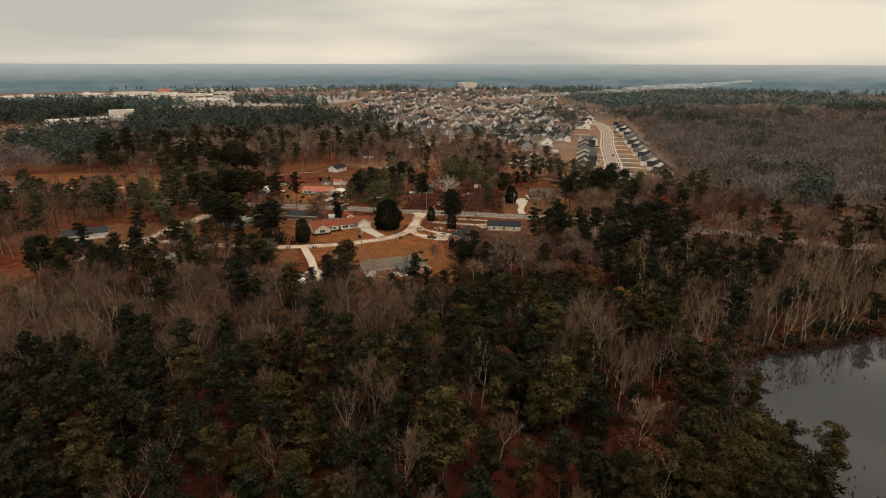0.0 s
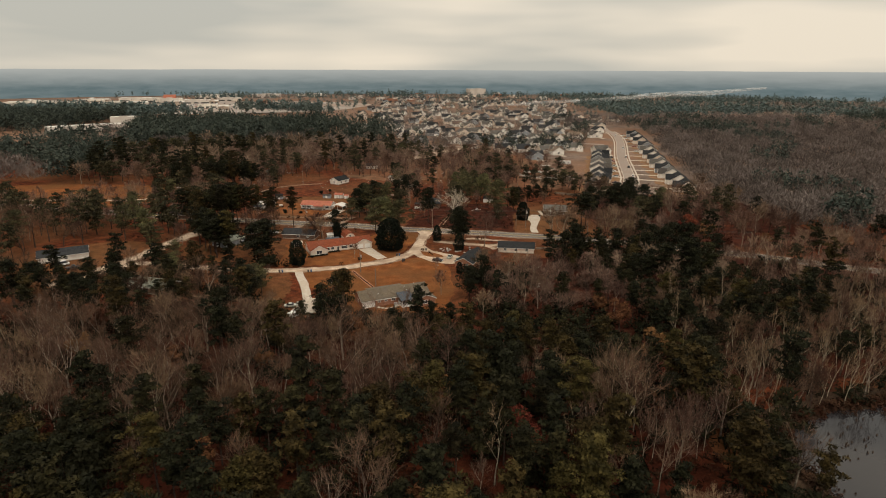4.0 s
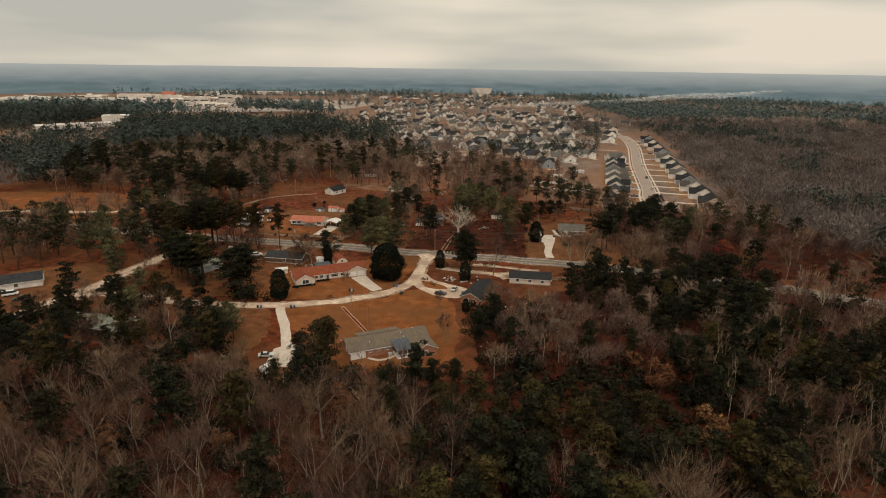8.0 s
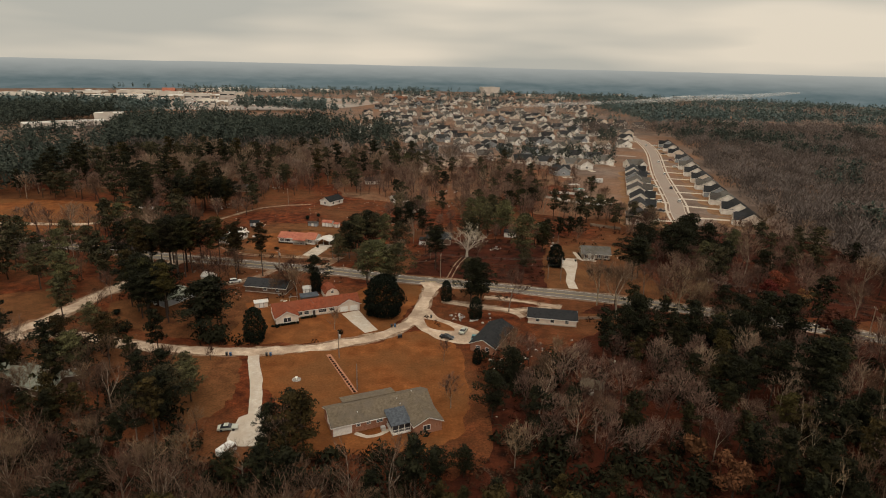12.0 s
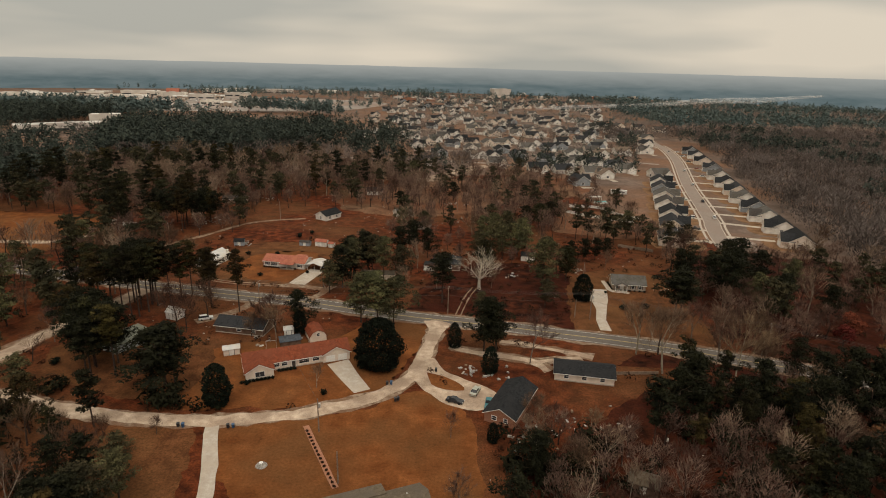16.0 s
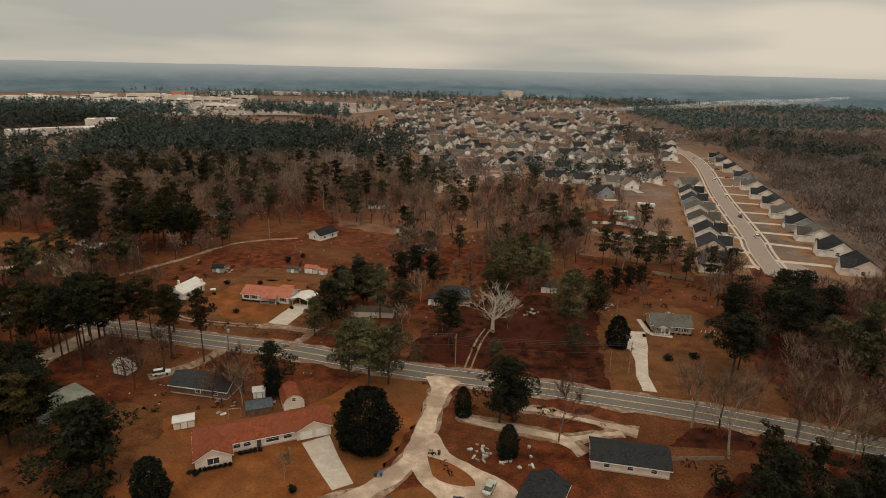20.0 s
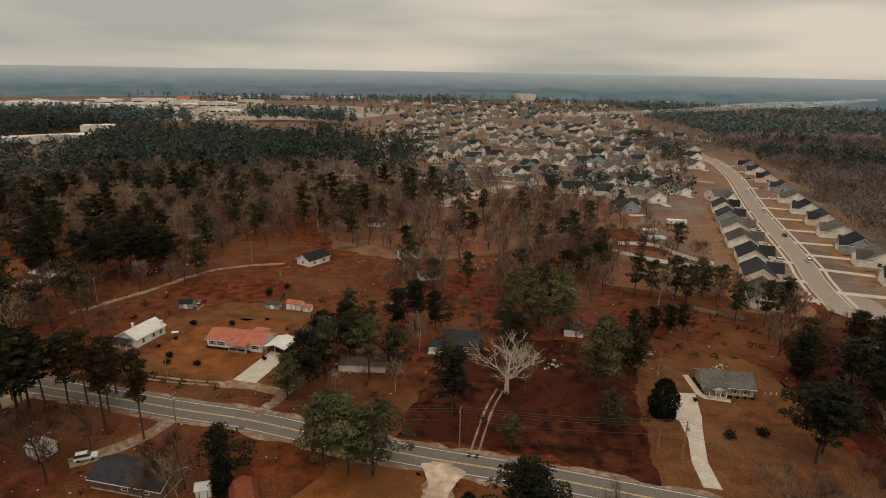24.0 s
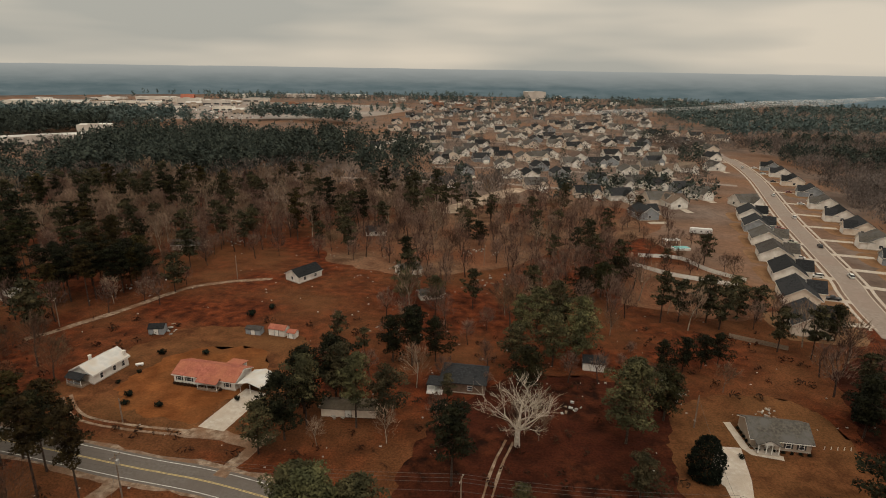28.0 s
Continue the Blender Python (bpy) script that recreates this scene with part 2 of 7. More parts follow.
M["brown_wall"] = mat("brown_wood_wall", (0.10, 0.06, 0.042), (0.17, 0.11, 0.08), 0.8, 0.9, 0, bands=("Z", 2.2))
M["red_roof"] = mat("salmon_shingles", (0.245, 0.078, 0.053), (0.335, 0.120, 0.083), 1.4, 0.9, 0.2, (0.320, 0.120, 0.072), 0.2, speck=0.2)
M["rust_roof"] = mat("weathered_red_shingles", (0.130, 0.034, 0.017), (0.205, 0.057, 0.027), 1.4, 0.9, 0.2, (0.160, 0.050, 0.027), 0.2, speck=0.2)
M["brown_roof"] = mat("grey_brown_shingles", (0.095, 0.074, 0.052), (0.142, 0.114, 0.082), 1.6, 0.9, 0.2, (0.108, 0.088, 0.068), 0.3, speck=0.2)
M["dark_roof"] = mat("charcoal_shingles", (0.013, 0.0135, 0.0145), (0.030, 0.031, 0.033), 1.8, 0.9, 0.2, (0.026, 0.026, 0.027), 0.3, spread=0.35)
M["grey_roof"] = mat("grey_shingles", (0.046, 0.040, 0.035), (0.085, 0.074, 0.064), 1.8, 0.9, 0.2, (0.08, 0.075, 0.07), 0.3, spread=0.3)
M["tan_roof"] = mat("tan_shingles", (0.10, 0.072, 0.055), (0.17, 0.125, 0.095), 1.8, 0.9, 0.2, spread=0.3)
M["blue_roof"] = mat("slate_blue_shingles", (0.045, 0.052, 0.062), (0.080, 0.088, 0.100), 1.8, 0.9, 0.2)
M["metal_roof"] = mat("pale_metal_roof", (0.44, 0.43, 0.41), (0.56, 0.54, 0.51), 0.6, 0.55, 0, (0.45, 0.40, 0.34), 0.3)
M["trim"] = mat("white_trim", (0.66, 0.63, 0.58), (0.78, 0.75, 0.70), 2, 0.6)
M["glass"] = mat("dark_window_glass", (0.02, 0.022, 0.026), (0.05, 0.052, 0.056), 0.4, 0.12)
M["door"] = mat("painted_door", (0.05, 0.04, 0.035), (0.09, 0.07, 0.06), 1, 0.5)
M["shutter"] = mat("dark_shutter", (0.03, 0.028, 0.026), (0.055, 0.05, 0.046), 2, 0.7)
M["wood"] = mat("weathered_wood", (0.17, 0.12, 0.085), (0.28, 0.21, 0.155), 2, 0.9, 0.2)
M["pole"] = mat("creosoted_pole", (0.16, 0.115, 0.085), (0.26, 0.20, 0.155), 2, 0.9, 0.2)
M["wire"] = mat("cable", (0.05, 0.045, 0.04), (0.08, 0.07, 0.065), 2, 0.7)
M["steel"] = mat("galvanised_steel", (0.45, 0.45, 0.44), (0.58, 0.57, 0.55), 2, 0.45, 0, metal=0.6)
M["store"] = mat("store_wall", (0.50, 0.44, 0.38), (0.66, 0.60, 0.53), 0.05, 0.8, spread=0.2)
# dark red litter with the shade under trees painted into it
M["woods_floor"] = mat("shade_painted_leaf_litter", (0.010, 0.0035, 0.002), (0.066, 0.018, 0.008), 0.25, 1.0, 0.6, (0.040, 0.010, 0.005), 0.05, detail=8, speck=0.5)
# near-black leaves of the shrubs added for shade
M["evergreen"] = mat("shade_filling_shrub_leaves", (0.006, 0.0065, 0.003), (0.018, 0.017, 0.008), 0.3, 0.9, spread=0.15, island=True)
M["mud"] = mat("dark_shore_mud", (0.022, 0.015, 0.010), (0.060, 0.038, 0.024), 0.3, 1.0, 0.4, (0.04, 0.026, 0.017), 0.1, speck=0.4)
M["store_roof"] = mat("white_membrane_roof", (0.40, 0.38, 0.35), (0.62, 0.59, 0.54), 0.05, 0.8, spread=0.15)
M["blue_metal"] = mat("bright_blue_roof", (0.03, 0.17, 0.30), (0.05, 0.22, 0.36), 0.2, 0.5)
M["tyre"] = mat("black_rubber", (0.015, 0.015, 0.015), (0.03, 0.03, 0.03), 4, 0.9)
M["car_white"] = mat("white_car_paint", (0.55, 0.54, 0.52), (0.65, 0.64, 0.62), 1, 0.3)
M["car_dark"] = mat("black_car_paint", (0.015, 0.017, 0.020), (0.03, 0.033, 0.038), 1, 0.25)
M["car_red"] = mat("dark_red_car_paint", (0.16, 0.03, 0.02), (0.22, 0.045, 0.03), 1, 0.3)
M["car_tan"] = mat("pale_green_grey_car_paint", (0.30, 0.31, 0.26), (0.38, 0.39, 0.33), 1, 0.3)
M["car_teal"] = mat("teal_car_paint", (0.03, 0.12, 0.14), (0.05, 0.17, 0.19), 1, 0.3)
M["bin_dark"] = mat("dark_plastic", (0.02, 0.02, 0.022), (0.04, 0.04, 0.042), 2, 0.6)
M["bin_blue"] = mat("blue_plastic", (0.03, 0.07, 0.14), (0.05, 0.10, 0.19), 2, 0.6)
M["pool"] = mat("turquoise_pool_water", (0.10, 0.34, 0.33), (0.16, 0.44, 0.42), 0.5, 0.1)
M["green_roof"] = mat("faded_green_metal_roof", (0.12, 0.13, 0.10), (0.18, 0.185, 0.145), 0.6, 0.6)
M["lot"] = mat("worn_parking_asphalt", (0.20, 0.175, 0.155), (0.31, 0.275, 0.245), 0.02, 0.9, 0, (0.23, 0.175, 0.14), 0.008)
M["junk"] = mat("pale_debris", (0.20, 0.18, 0.155), (0.46, 0.43, 0.39), 2, 0.8, spread=0.3)


def water_material():
    m = bpy.data.materials.new("still_dark_water")
    m.use_nodes = True
    n, l = m.node_tree.nodes, m.node_tree.links
    b = n["Principled BSDF"]
    b.inputs["Base Color"].default_value = (0.022, 0.021, 0.023, 1)
    b.inputs["Roughness"].default_value, b.inputs["IOR"].default_value = 0.06, 1.33
    nz = n.new("ShaderNodeTexNoise")
    nz.inputs["Scale"].default_value, nz.inputs["Detail"].default_value = 0.8, 3
    tc = n.new("ShaderNodeTexCoord")
    l.new(tc.outputs["Object"], nz.inputs["Vector"])
    bp = n.new("ShaderNodeBump")
    bp.inputs["Strength"].default_value, bp.inputs["Distance"].default_value = 0.05, 0.05
    l.new(nz.outputs["Fac"], bp.inputs["Height"])
    l.new(bp.outputs["Normal"], b.inputs["Normal"])
    return m


M["water"] = water_material()


# ---------------------------------------------------------------- mesh helpers
def finish(bm, name, material, smooth=False):
    me = bpy.data.meshes.new(name)
    bmesh.ops.recalc_face_normals(bm, faces=bm.faces)
    bm.to_mesh(me)
    bm.free()
    me.materials.append(material)
    if smooth:
        me.polygons.foreach_set("use_smooth", [True] * len(me.polygons))
    return me


def part(name, bm, material, parent=None, label=""):
    ob = new(name, finish(bm, name, material) if isinstance(bm, bmesh.types.BMesh) else bm)
    if parent:
        ob.parent = parent
    if label:
        ob["label"] = label
    return ob


def raw_mesh(name, verts, faces, material):
    me = bpy.data.meshes.new(name)
    me.from_pydata([tuple(v) for v in verts], [], [tuple(f) for f in faces])
    me.materials.append(material)
    return me


def tri_mesh(name, tris, material):
    """A mesh of loose triangles from an array (n, 3, 3)."""
    tris = np.asarray(tris, np.float32)
    n = len(tris)
    me = bpy.data.meshes.new(name)
    me.vertices.add(n * 3)
    me.vertices.foreach_set("co", tris.reshape(-1))
    me.loops.add(n * 3)
    me.loops.foreach_set("vertex_index", np.arange(n * 3, dtype=np.int32))
    me.polygons.add(n)
    me.polygons.foreach_set("loop_start", np.arange(0, n * 3, 3, dtype=np.int32))
    me.update()
    me.materials.append(material)
    return me


def box(bm, x0, y0, z0, x1, y1, z1, m=None):
    vs = [bm.verts.new(c) for c in ((x0, y0, z0), (x1, y0, z0), (x1, y1, z0), (x0, y1, z0), (x0, y0, z1), (x1, y0, z1), (x1, y1, z1), (x0, y1, z1))]
    if m:
        for v in vs:
            v.co = m @ v.co
    for f in ((0, 3, 2, 1), (4, 5, 6, 7), (0, 1, 5, 4), (1, 2, 6, 5), (2, 3, 7, 6), (3, 0, 4, 7)):
        bm.faces.new([vs[i] for i in f])
    return vs


def boxes(*bs):
    bm = bmesh.new()
    for b in bs:
        box(bm, *b)
    return bm


def thing(name, m, label, category, group="", kind=""):
    ob = new(name)
    ob.empty_display_size = 0.5
    ob.matrix_world = m
    return tagged(ob, label, category, group, kind)


def smooth_line(pts, step=3.0):
    """Catmull-Rom through the points, even steps."""
    p = [Vector(q).to_2d() for q in pts]
    p = [2 * p[0] - p[1]] + p + [2 * p[-1] - p[-2]]
    out = []
    for i in range(1, len(p) - 2):
        a, b, c, d = p[i - 1:i + 3]
        n = max(2, int((c - b).length / step))
        for k in range(n):
            t = k / n
            out.append(0.5 * ((2 * b) + (c - a) * t + (2 * a - 5 * b + 4 * c - d) * t * t + (3 * b - a - 3 * c + d) * t ** 3))
    return out + [p[-2]]


def strip(name, pts, width, z, material, wobble=0.0, offset=0.0, thick=0.0, seed=0, step=3.0):
    """A band along a line, with edges that may wander."""
    line = smooth_line(pts, step)
    vs, fs = [], []
    for i, q in enumerate(line):
        d = (line[min(i + 1, len(line) - 1)] - line[max(i - 1, 0)]).normalized()
        nrm = Vector((-d.y, d.x))
        for s in (-1, 1):
            w = width / 2 + wobble * noise.noise((i * step * 0.23, s * 7.7 + seed, 0.5)) + 0.5 * wobble * noise.noise((i * step * 0.7, s * 3.1 + seed, 4.5))
            e = q + nrm * (offset + s * w)
            vs.append((e.x, e.y, z))
    for i in range(len(line) - 1):
        fs.append((2 * i, 2 * i + 2, 2 * i + 3, 2 * i + 1))
    me = raw_mesh(name, vs, [f[::-1] for f in fs], material)
    return new(name, me)


def blob(name, pts, z, material, wobble=1.0, seed=0, step=2.0):
    """A flat patch inside a closed outline, with an uneven edge."""
    line = smooth_line([*pts, pts[0]], step)[:-1]
    c = sum(line, Vector((0, 0))) / len(line)
    vs = []
    for i, q in enumerate(line):
        d = (q - c).normalized()
        e = q + d * (wobble * (noise.noise((q.x * 0.15, q.y * 0.15, seed)) + 0.6 * noise.noise((q.x * 0.6, q.y * 0.6, seed + 3)) + 0.22 * noise.noise((q.x * 1.5, q.y * 1.5, seed + 9))))
        vs.append((e.x, e.y, z))
    bm = bmesh.new()
    f = bm.faces.new([bm.verts.new(v) for v in vs])
    bmesh.ops.triangulate(bm, faces=[f])
    for f in bm.faces:
        if f.normal.z < 0:
            f.normal_flip()
    me = bpy.data.meshes.new(name)
    bm.to_mesh(me)
    bm.free()
    me.materials.append(material)
    return new(name, me)


# ---------------------------------------------------------------- plan: roads and open land
MAIN = [(-330, 236), (-250, 208), (-176, 185), (-123.7, 171.8), (-93, 165.5), (-67.5, 160.2), (-49, 156.8), (-28, 151), (-5.6, 145.2), (18.8, 140.5), (41.7, 135), (63, 129.8), (80, 124.5), (97, 118.5), (118, 111), (150, 97), (170, 86), (198, 72), (260, 52), (330, 30)]
LOOP = [(-150, 66), (-137.5, 81), (-128, 92.0), (-112, 90.5), (-95, 85.4), (-72.3, 82), (-58.9, 81.6), (-46.3, 82.8), (-34, 85.8), (-21.5, 91.4), (-12.3, 98), (-5.7, 110.5), (-2.2, 127), (-0.5, 143.5)]
BRANCH = [(-139, 82), (-134, 95.9), (-130.3, 104), (-128, 114), (-124.5, 126), (-118, 146), (-112, 166)]
STREET = [(146.5, 244), (150, 259), (156, 279), (162, 296), (175, 343), (194, 411), (231, 528), (249, 602), (256, 650)]

# ---------------------------------------------------------------- ground
def ground_sheet():
    xs = np.unique(np.concatenate([np.linspace(-4800, -400, 12), np.linspace(-400, 400, 90), np.linspace(400, 4800, 12)]))
    ys = np.unique(np.concatenate([np.linspace(-4000, -200, 8), np.linspace(-200, 700, 100), np.linspace(700, 4850, 14)]))
    vs = [(x, y, -0.02) for y in ys for x in xs]
    w = len(xs)
    fs = [(j * w + i, j * w + i + 1, (j + 1) * w + i + 1, (j + 1) * w + i) for j in range(len(ys) - 1) for i in range(w - 1)]
    return tagged(new("ground", raw_mesh("ground", vs, fs, M["ground"])), "reddish brown leaf litter and dry grass ground", "ground", kind="structure")


ground_sheet()
LAWNS = [
    ([(-52, 80), (-20, 88), (-6, 98), (6, 92), (10, 70), (9, 50), (4, 37), (-12, 33), (-30, 35), (-40, 52), (-50, 68)], 1),
    ([(-64, 86), (-30, 90), (-14, 100), (-8, 115), (-5, 138), (-22, 143), (-34, 128), (-64, 122), (-75, 105)], 2),
    ([(-108, 188), (-88, 178), (-60, 173), (-44, 174), (-40, 205), (-52, 226), (-82, 230), (-95, 218)], 3),
    ([(46, 132), (58, 129), (80, 122), (92, 130), (94, 160), (92, 196), (66, 198), (52, 178)], 4),
    ([(-76, 84), (-57, 76), (-54, 52), (-62, 44), (-72, 60), (-80, 74)], 5),
    ([(-110, 100), (-78, 90), (-66, 96), (-70, 120), (-100, 126), (-116, 118)], 6),
    ([(-152, 70), (-140, 84), (-133, 94), (-132, 118), (-150, 128), (-180, 112), (-185, 85)], 7),
    ([(-320, 225), (-240, 205), (-190, 205), (-162, 226), (-166, 262), (-240, 275), (-300, 270)], 8),
]
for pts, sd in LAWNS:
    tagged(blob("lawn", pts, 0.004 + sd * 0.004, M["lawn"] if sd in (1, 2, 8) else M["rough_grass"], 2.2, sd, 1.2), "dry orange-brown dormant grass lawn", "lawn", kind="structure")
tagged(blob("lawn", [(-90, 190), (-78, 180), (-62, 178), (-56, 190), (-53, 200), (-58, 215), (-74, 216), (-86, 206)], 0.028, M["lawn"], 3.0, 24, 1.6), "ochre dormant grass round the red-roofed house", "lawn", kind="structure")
tagged(blob("far_ground", [(-2300, 380), (-900, 400), (-260, 415), (-60, 400), (60, 430), (110, 300), (180, 200), (330, 120), (900, 60), (2300, 200), (2300, 2300), (-2300, 2300)], 0.0, M["far_ground"], 12, 40, 60), "leaf litter under distant woods and houses, greyed with painted haze", "ground", kind="structure")
# litter patches that carry the painted shade of the woods
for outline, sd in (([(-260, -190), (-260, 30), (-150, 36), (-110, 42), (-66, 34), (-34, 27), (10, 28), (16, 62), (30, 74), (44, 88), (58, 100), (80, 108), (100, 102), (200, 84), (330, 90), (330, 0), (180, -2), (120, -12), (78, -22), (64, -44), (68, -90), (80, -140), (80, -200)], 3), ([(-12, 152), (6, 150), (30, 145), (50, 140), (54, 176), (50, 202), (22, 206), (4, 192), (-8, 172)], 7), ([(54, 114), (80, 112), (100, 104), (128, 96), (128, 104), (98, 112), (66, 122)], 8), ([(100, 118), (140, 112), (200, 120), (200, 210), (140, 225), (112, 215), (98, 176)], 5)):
    tagged(blob("woods_floor", outline, 0.003, M["woods_floor"], 2.4, sd, 2.0), "dark red leaf litter with the shade of the woods painted in", "ground", kind="structure")
for k, outline in enumerate(([(-60, 300), (-20, 285), (20, 300), (50, 330), (90, 350), (118, 400), (80, 425), (20, 410), (-30, 390), (-70, 350)], [(60, 262), (100, 250), (118, 275), (100, 310), (72, 300)], [(-250, 330), (-222, 312), (-200, 330), (-205, 372), (-222, 396), (-248, 372)])):
    tagged(blob("rough_ground", outline, 0.002 + 0.003 * k, M["rough_tan"], 2.0, 50 + k, 4.0), "tan dry grass and dirt among the back lots", "ground", kind="structure")
tagged(strip("road", MAIN, 8.2, 0.05, M["asphalt"], 0.15), "grey two-lane asphalt road with painted lines", "road", kind="structure")
for off, nm, mm in ((-3.35, "road_edge_line", "white_line"), (3.35, "road_edge_line", "white_line"), (-0.13, "road_centre_line", "yellow_line"), (0.13, "road_centre_line", "yellow_line")):
    tagged(strip(nm, MAIN, 0.14, 0.056, M[mm], 0, off), "thin painted line on the asphalt", "road marking", kind="structure")
tagged(strip("road_verge", MAIN, 10.6, 0.034, M["sand_dirty"], 1.5, seed=3), "sandy litter-strewn road verge", "verge", kind="structure")
tagged(strip("road_shoulder", LOOP, 5.9, 0.044, M["sand_dirty"], 1.4, seed=25, step=2.0), "ragged sandy shoulder of the dirt road", "verge", kind="structure")
tagged(strip("road_shoulder", BRANCH, 8.6, 0.042, M["sand_dirty"], 2.0, seed=29, step=2.0), "ragged sandy shoulder of the side road", "verge", kind="structure")
tagged(strip("dirt_road", LOOP, 4.6, 0.062, M["sand"], 0.9, seed=5, step=2.0), "pale sand road curving round the lawns", "road", kind="structure")
tagged(strip("dirt_road", BRANCH, 5.8, 0.058, M["sand"], 1.2, seed=9, step=2.0), "pale sand side road", "road", kind="structure")
tagged(blob("dirt_road_mouth", [(-4.6, 141), (-2.6, 135), (-1, 128), (1.6, 134), (3.4, 138), (4.8, 140.5), (0, 143), (-5, 143)], 0.058, M["sand"], 0.4, 2), "sandy mouth of the dirt road", "road", kind="structure")
tagged(blob("dirt_yard", [(-7, 104), (-2, 96), (4, 90.5), (12, 89), (17, 95), (14, 100), (8, 104), (2, 109), (-1, 116), (-4, 114)], 0.066, M["sand"], 0.6, 4), "pale sand turning yard with parked cars", "yard", kind="structure")
tagged(blob("island_lawn", [(-3, 107.5), (2, 105.5), (6.5, 101.5), (7.5, 98.2), (2, 98.6), (-1.5, 101)], 0.074, M["lawn"], 0.4, 6), "small grass island in the sand yard", "lawn", kind="structure")
for k, (pts, wd) in enumerate((([(4, 124.5), (12, 120.5), (22, 118), (29, 115), (33, 110)], 2.6), ([(20, 128.5), (30, 126), (40, 122.5), (48, 119)], 2.0), ([(29, 115), (36, 117), (44, 119)], 1.8))):
    tagged(strip("sandy_track", pts, wd + 2.0, 0.026 + 0.003 * k, M["sand_dirty"], 1.5, seed=33 + k, step=1.6), "sandy litter under trees", "track", kind="structure")
    tagged(strip("sandy_track", pts, wd, 0.037 + 0.003 * k, M["sand"], 0.9, seed=36 + k, step=1.6), "ragged pale sand track under trees", "track", kind="structure")
tagged(strip("street", STREET, 8.6, 0.05, M["street"], 0.0), "pale grey residential street", "road", kind="structure")

# lake
tagged(blob("shore_mud", [(82, -100), (69, -88), (71, -72), (73, -56), (71, -44), (82, -30), (99, -22), (122, -18), (146, -10), (186, -6), (240, -24), (272, -80), (250, -158), (150, -180), (92, -136)], 0.006, M["mud"], 3.0, 12, 3.0), "dark litter and mud round the pond", "shore", kind="structure")
tagged(blob("lake", [(88.7, -95), (76, -86), (79, -72), (80, -56), (78, -47), (86, -37), (100, -30), (122, -26), (146, -18), (185, -14), (230, -30), (260, -80), (240, -150), (150, -170), (100, -130)], 0.012, M["water"], 1.6, 8, 3.0), "still dark grey pond water", "water", kind="structure")


# ---------------------------------------------------------------- trees
def tube(pts, radii, sides=5):
    """Vertices and faces of a tapered tube."""
    vs, fs = [], []
    for i, p in enumerate(pts):
        d = (pts[min(i + 1, len(pts) - 1)] - pts[max(i - 1, 0)]).normalized()
        a = d.orthogonal().normalized()
        b = d.cross(a)
        for k in range(sides):
            an = 2 * math.pi * k / sides
            vs.append(p + (a * math.cos(an) + b * math.sin(an)) * radii[i])
    for i in range(len(pts) - 1):
        for k in range(sides):
            k2 = (k + 1) % sides
            fs.append((i * sides + k, i * sides + k2, (i + 1) * sides + k2, (i + 1) * sides + k))
    return vs, fs


def add_tube(acc, pts, radii, sides=5):
    vs, fs = tube(pts, radii, sides)
    o = len(acc[0])
    acc[0].extend(vs)
    acc[1].extend([tuple(i + o for i in f) for f in fs])


def leaf_cloud(rng, centres, radii, n, size, flat=0.55):
    """Loose leaf triangles in clumps: an array (n, 3, 3)."""
    centres, radii = np.asarray(centres, float), np.asarray(radii, float)
    w = radii ** 2
    idx = rng.choice(len(centres), n, p=w / w.sum())
    d = rng.normal(size=(n, 3))
    d /= np.linalg.norm(d, axis=1)[:, None]
    r = rng.uniform(0.25, 1.0, n) ** 0.55
    c = centres[idx] + d * (r * radii[idx])[:, None] * np.array([1, 1, flat])
    up = d + rng.normal(0, 0.3, (n, 3)) + np.array([0, 0, 0.2])
    a = np.cross(up, rng.normal(size=(n, 3)))
    a /= np.linalg.norm(a, axis=1)[:, None]
    b = np.cross(a, up)
    b /= np.linalg.norm(b, axis=1)[:, None]
    s = (size * rng.uniform(0.6, 1.4, n))[:, None]
    return np.stack([c - a * s * 0.75, c + a * s * 0.75, c + b * s * 0.55], axis=1)


def tuft_cloud(rng, centres, radii, n, size, flat=0.6, top=0.75):
    """Needle tufts on the upper shells of rounded clumps: an array (n, 3, 3)."""
    centres, radii = np.asarray(centres, float), np.asarray(radii, float)
    w = radii ** 2
    idx = rng.choice(len(centres), n, p=w / w.sum())
    d = rng.normal(size=(n, 3))
    d /= np.linalg.norm(d, axis=1)[:, None]
    d[:, 2] = np.where(rng.uniform(size=n) < top, np.abs(d[:, 2]), d[:, 2])
    r = rng.uniform(0.62, 1.04, n)
    c = centres[idx] + d * (r * radii[idx])[:, None] * np.array([1, 1, flat])
    up = d * np.array([flat, flat, 1]) + rng.normal(0, 0.26, (n, 3)) + np.array([0, 0, 0.15])
    a = np.cross(up, rng.normal(size=(n, 3)))
    a /= np.linalg.norm(a, axis=1)[:, None]
    b = np.cross(a, up)
    b /= np.linalg.norm(b, axis=1)[:, None]
    out = d + rng.normal(0, 0.45, (n, 3)) + np.array([0, 0, 0.25])
    out /= np.linalg.norm(out, axis=1)[:, None]
    spike = (rng.uniform(size=n) < 0.45)[:, None]
    b = np.where(spike, out, b)
    s = (size * rng.uniform(0.5, 1.5, n))[:, None]
    wide, long = np.where(spike, 0.40, 0.62), np.where(spike, 1.15, 0.8)
    return np.stack([c - a * s * wide - b * s * 0.4, c + a * s * wide - b * s * 0.4, c + b * s * long], axis=1)


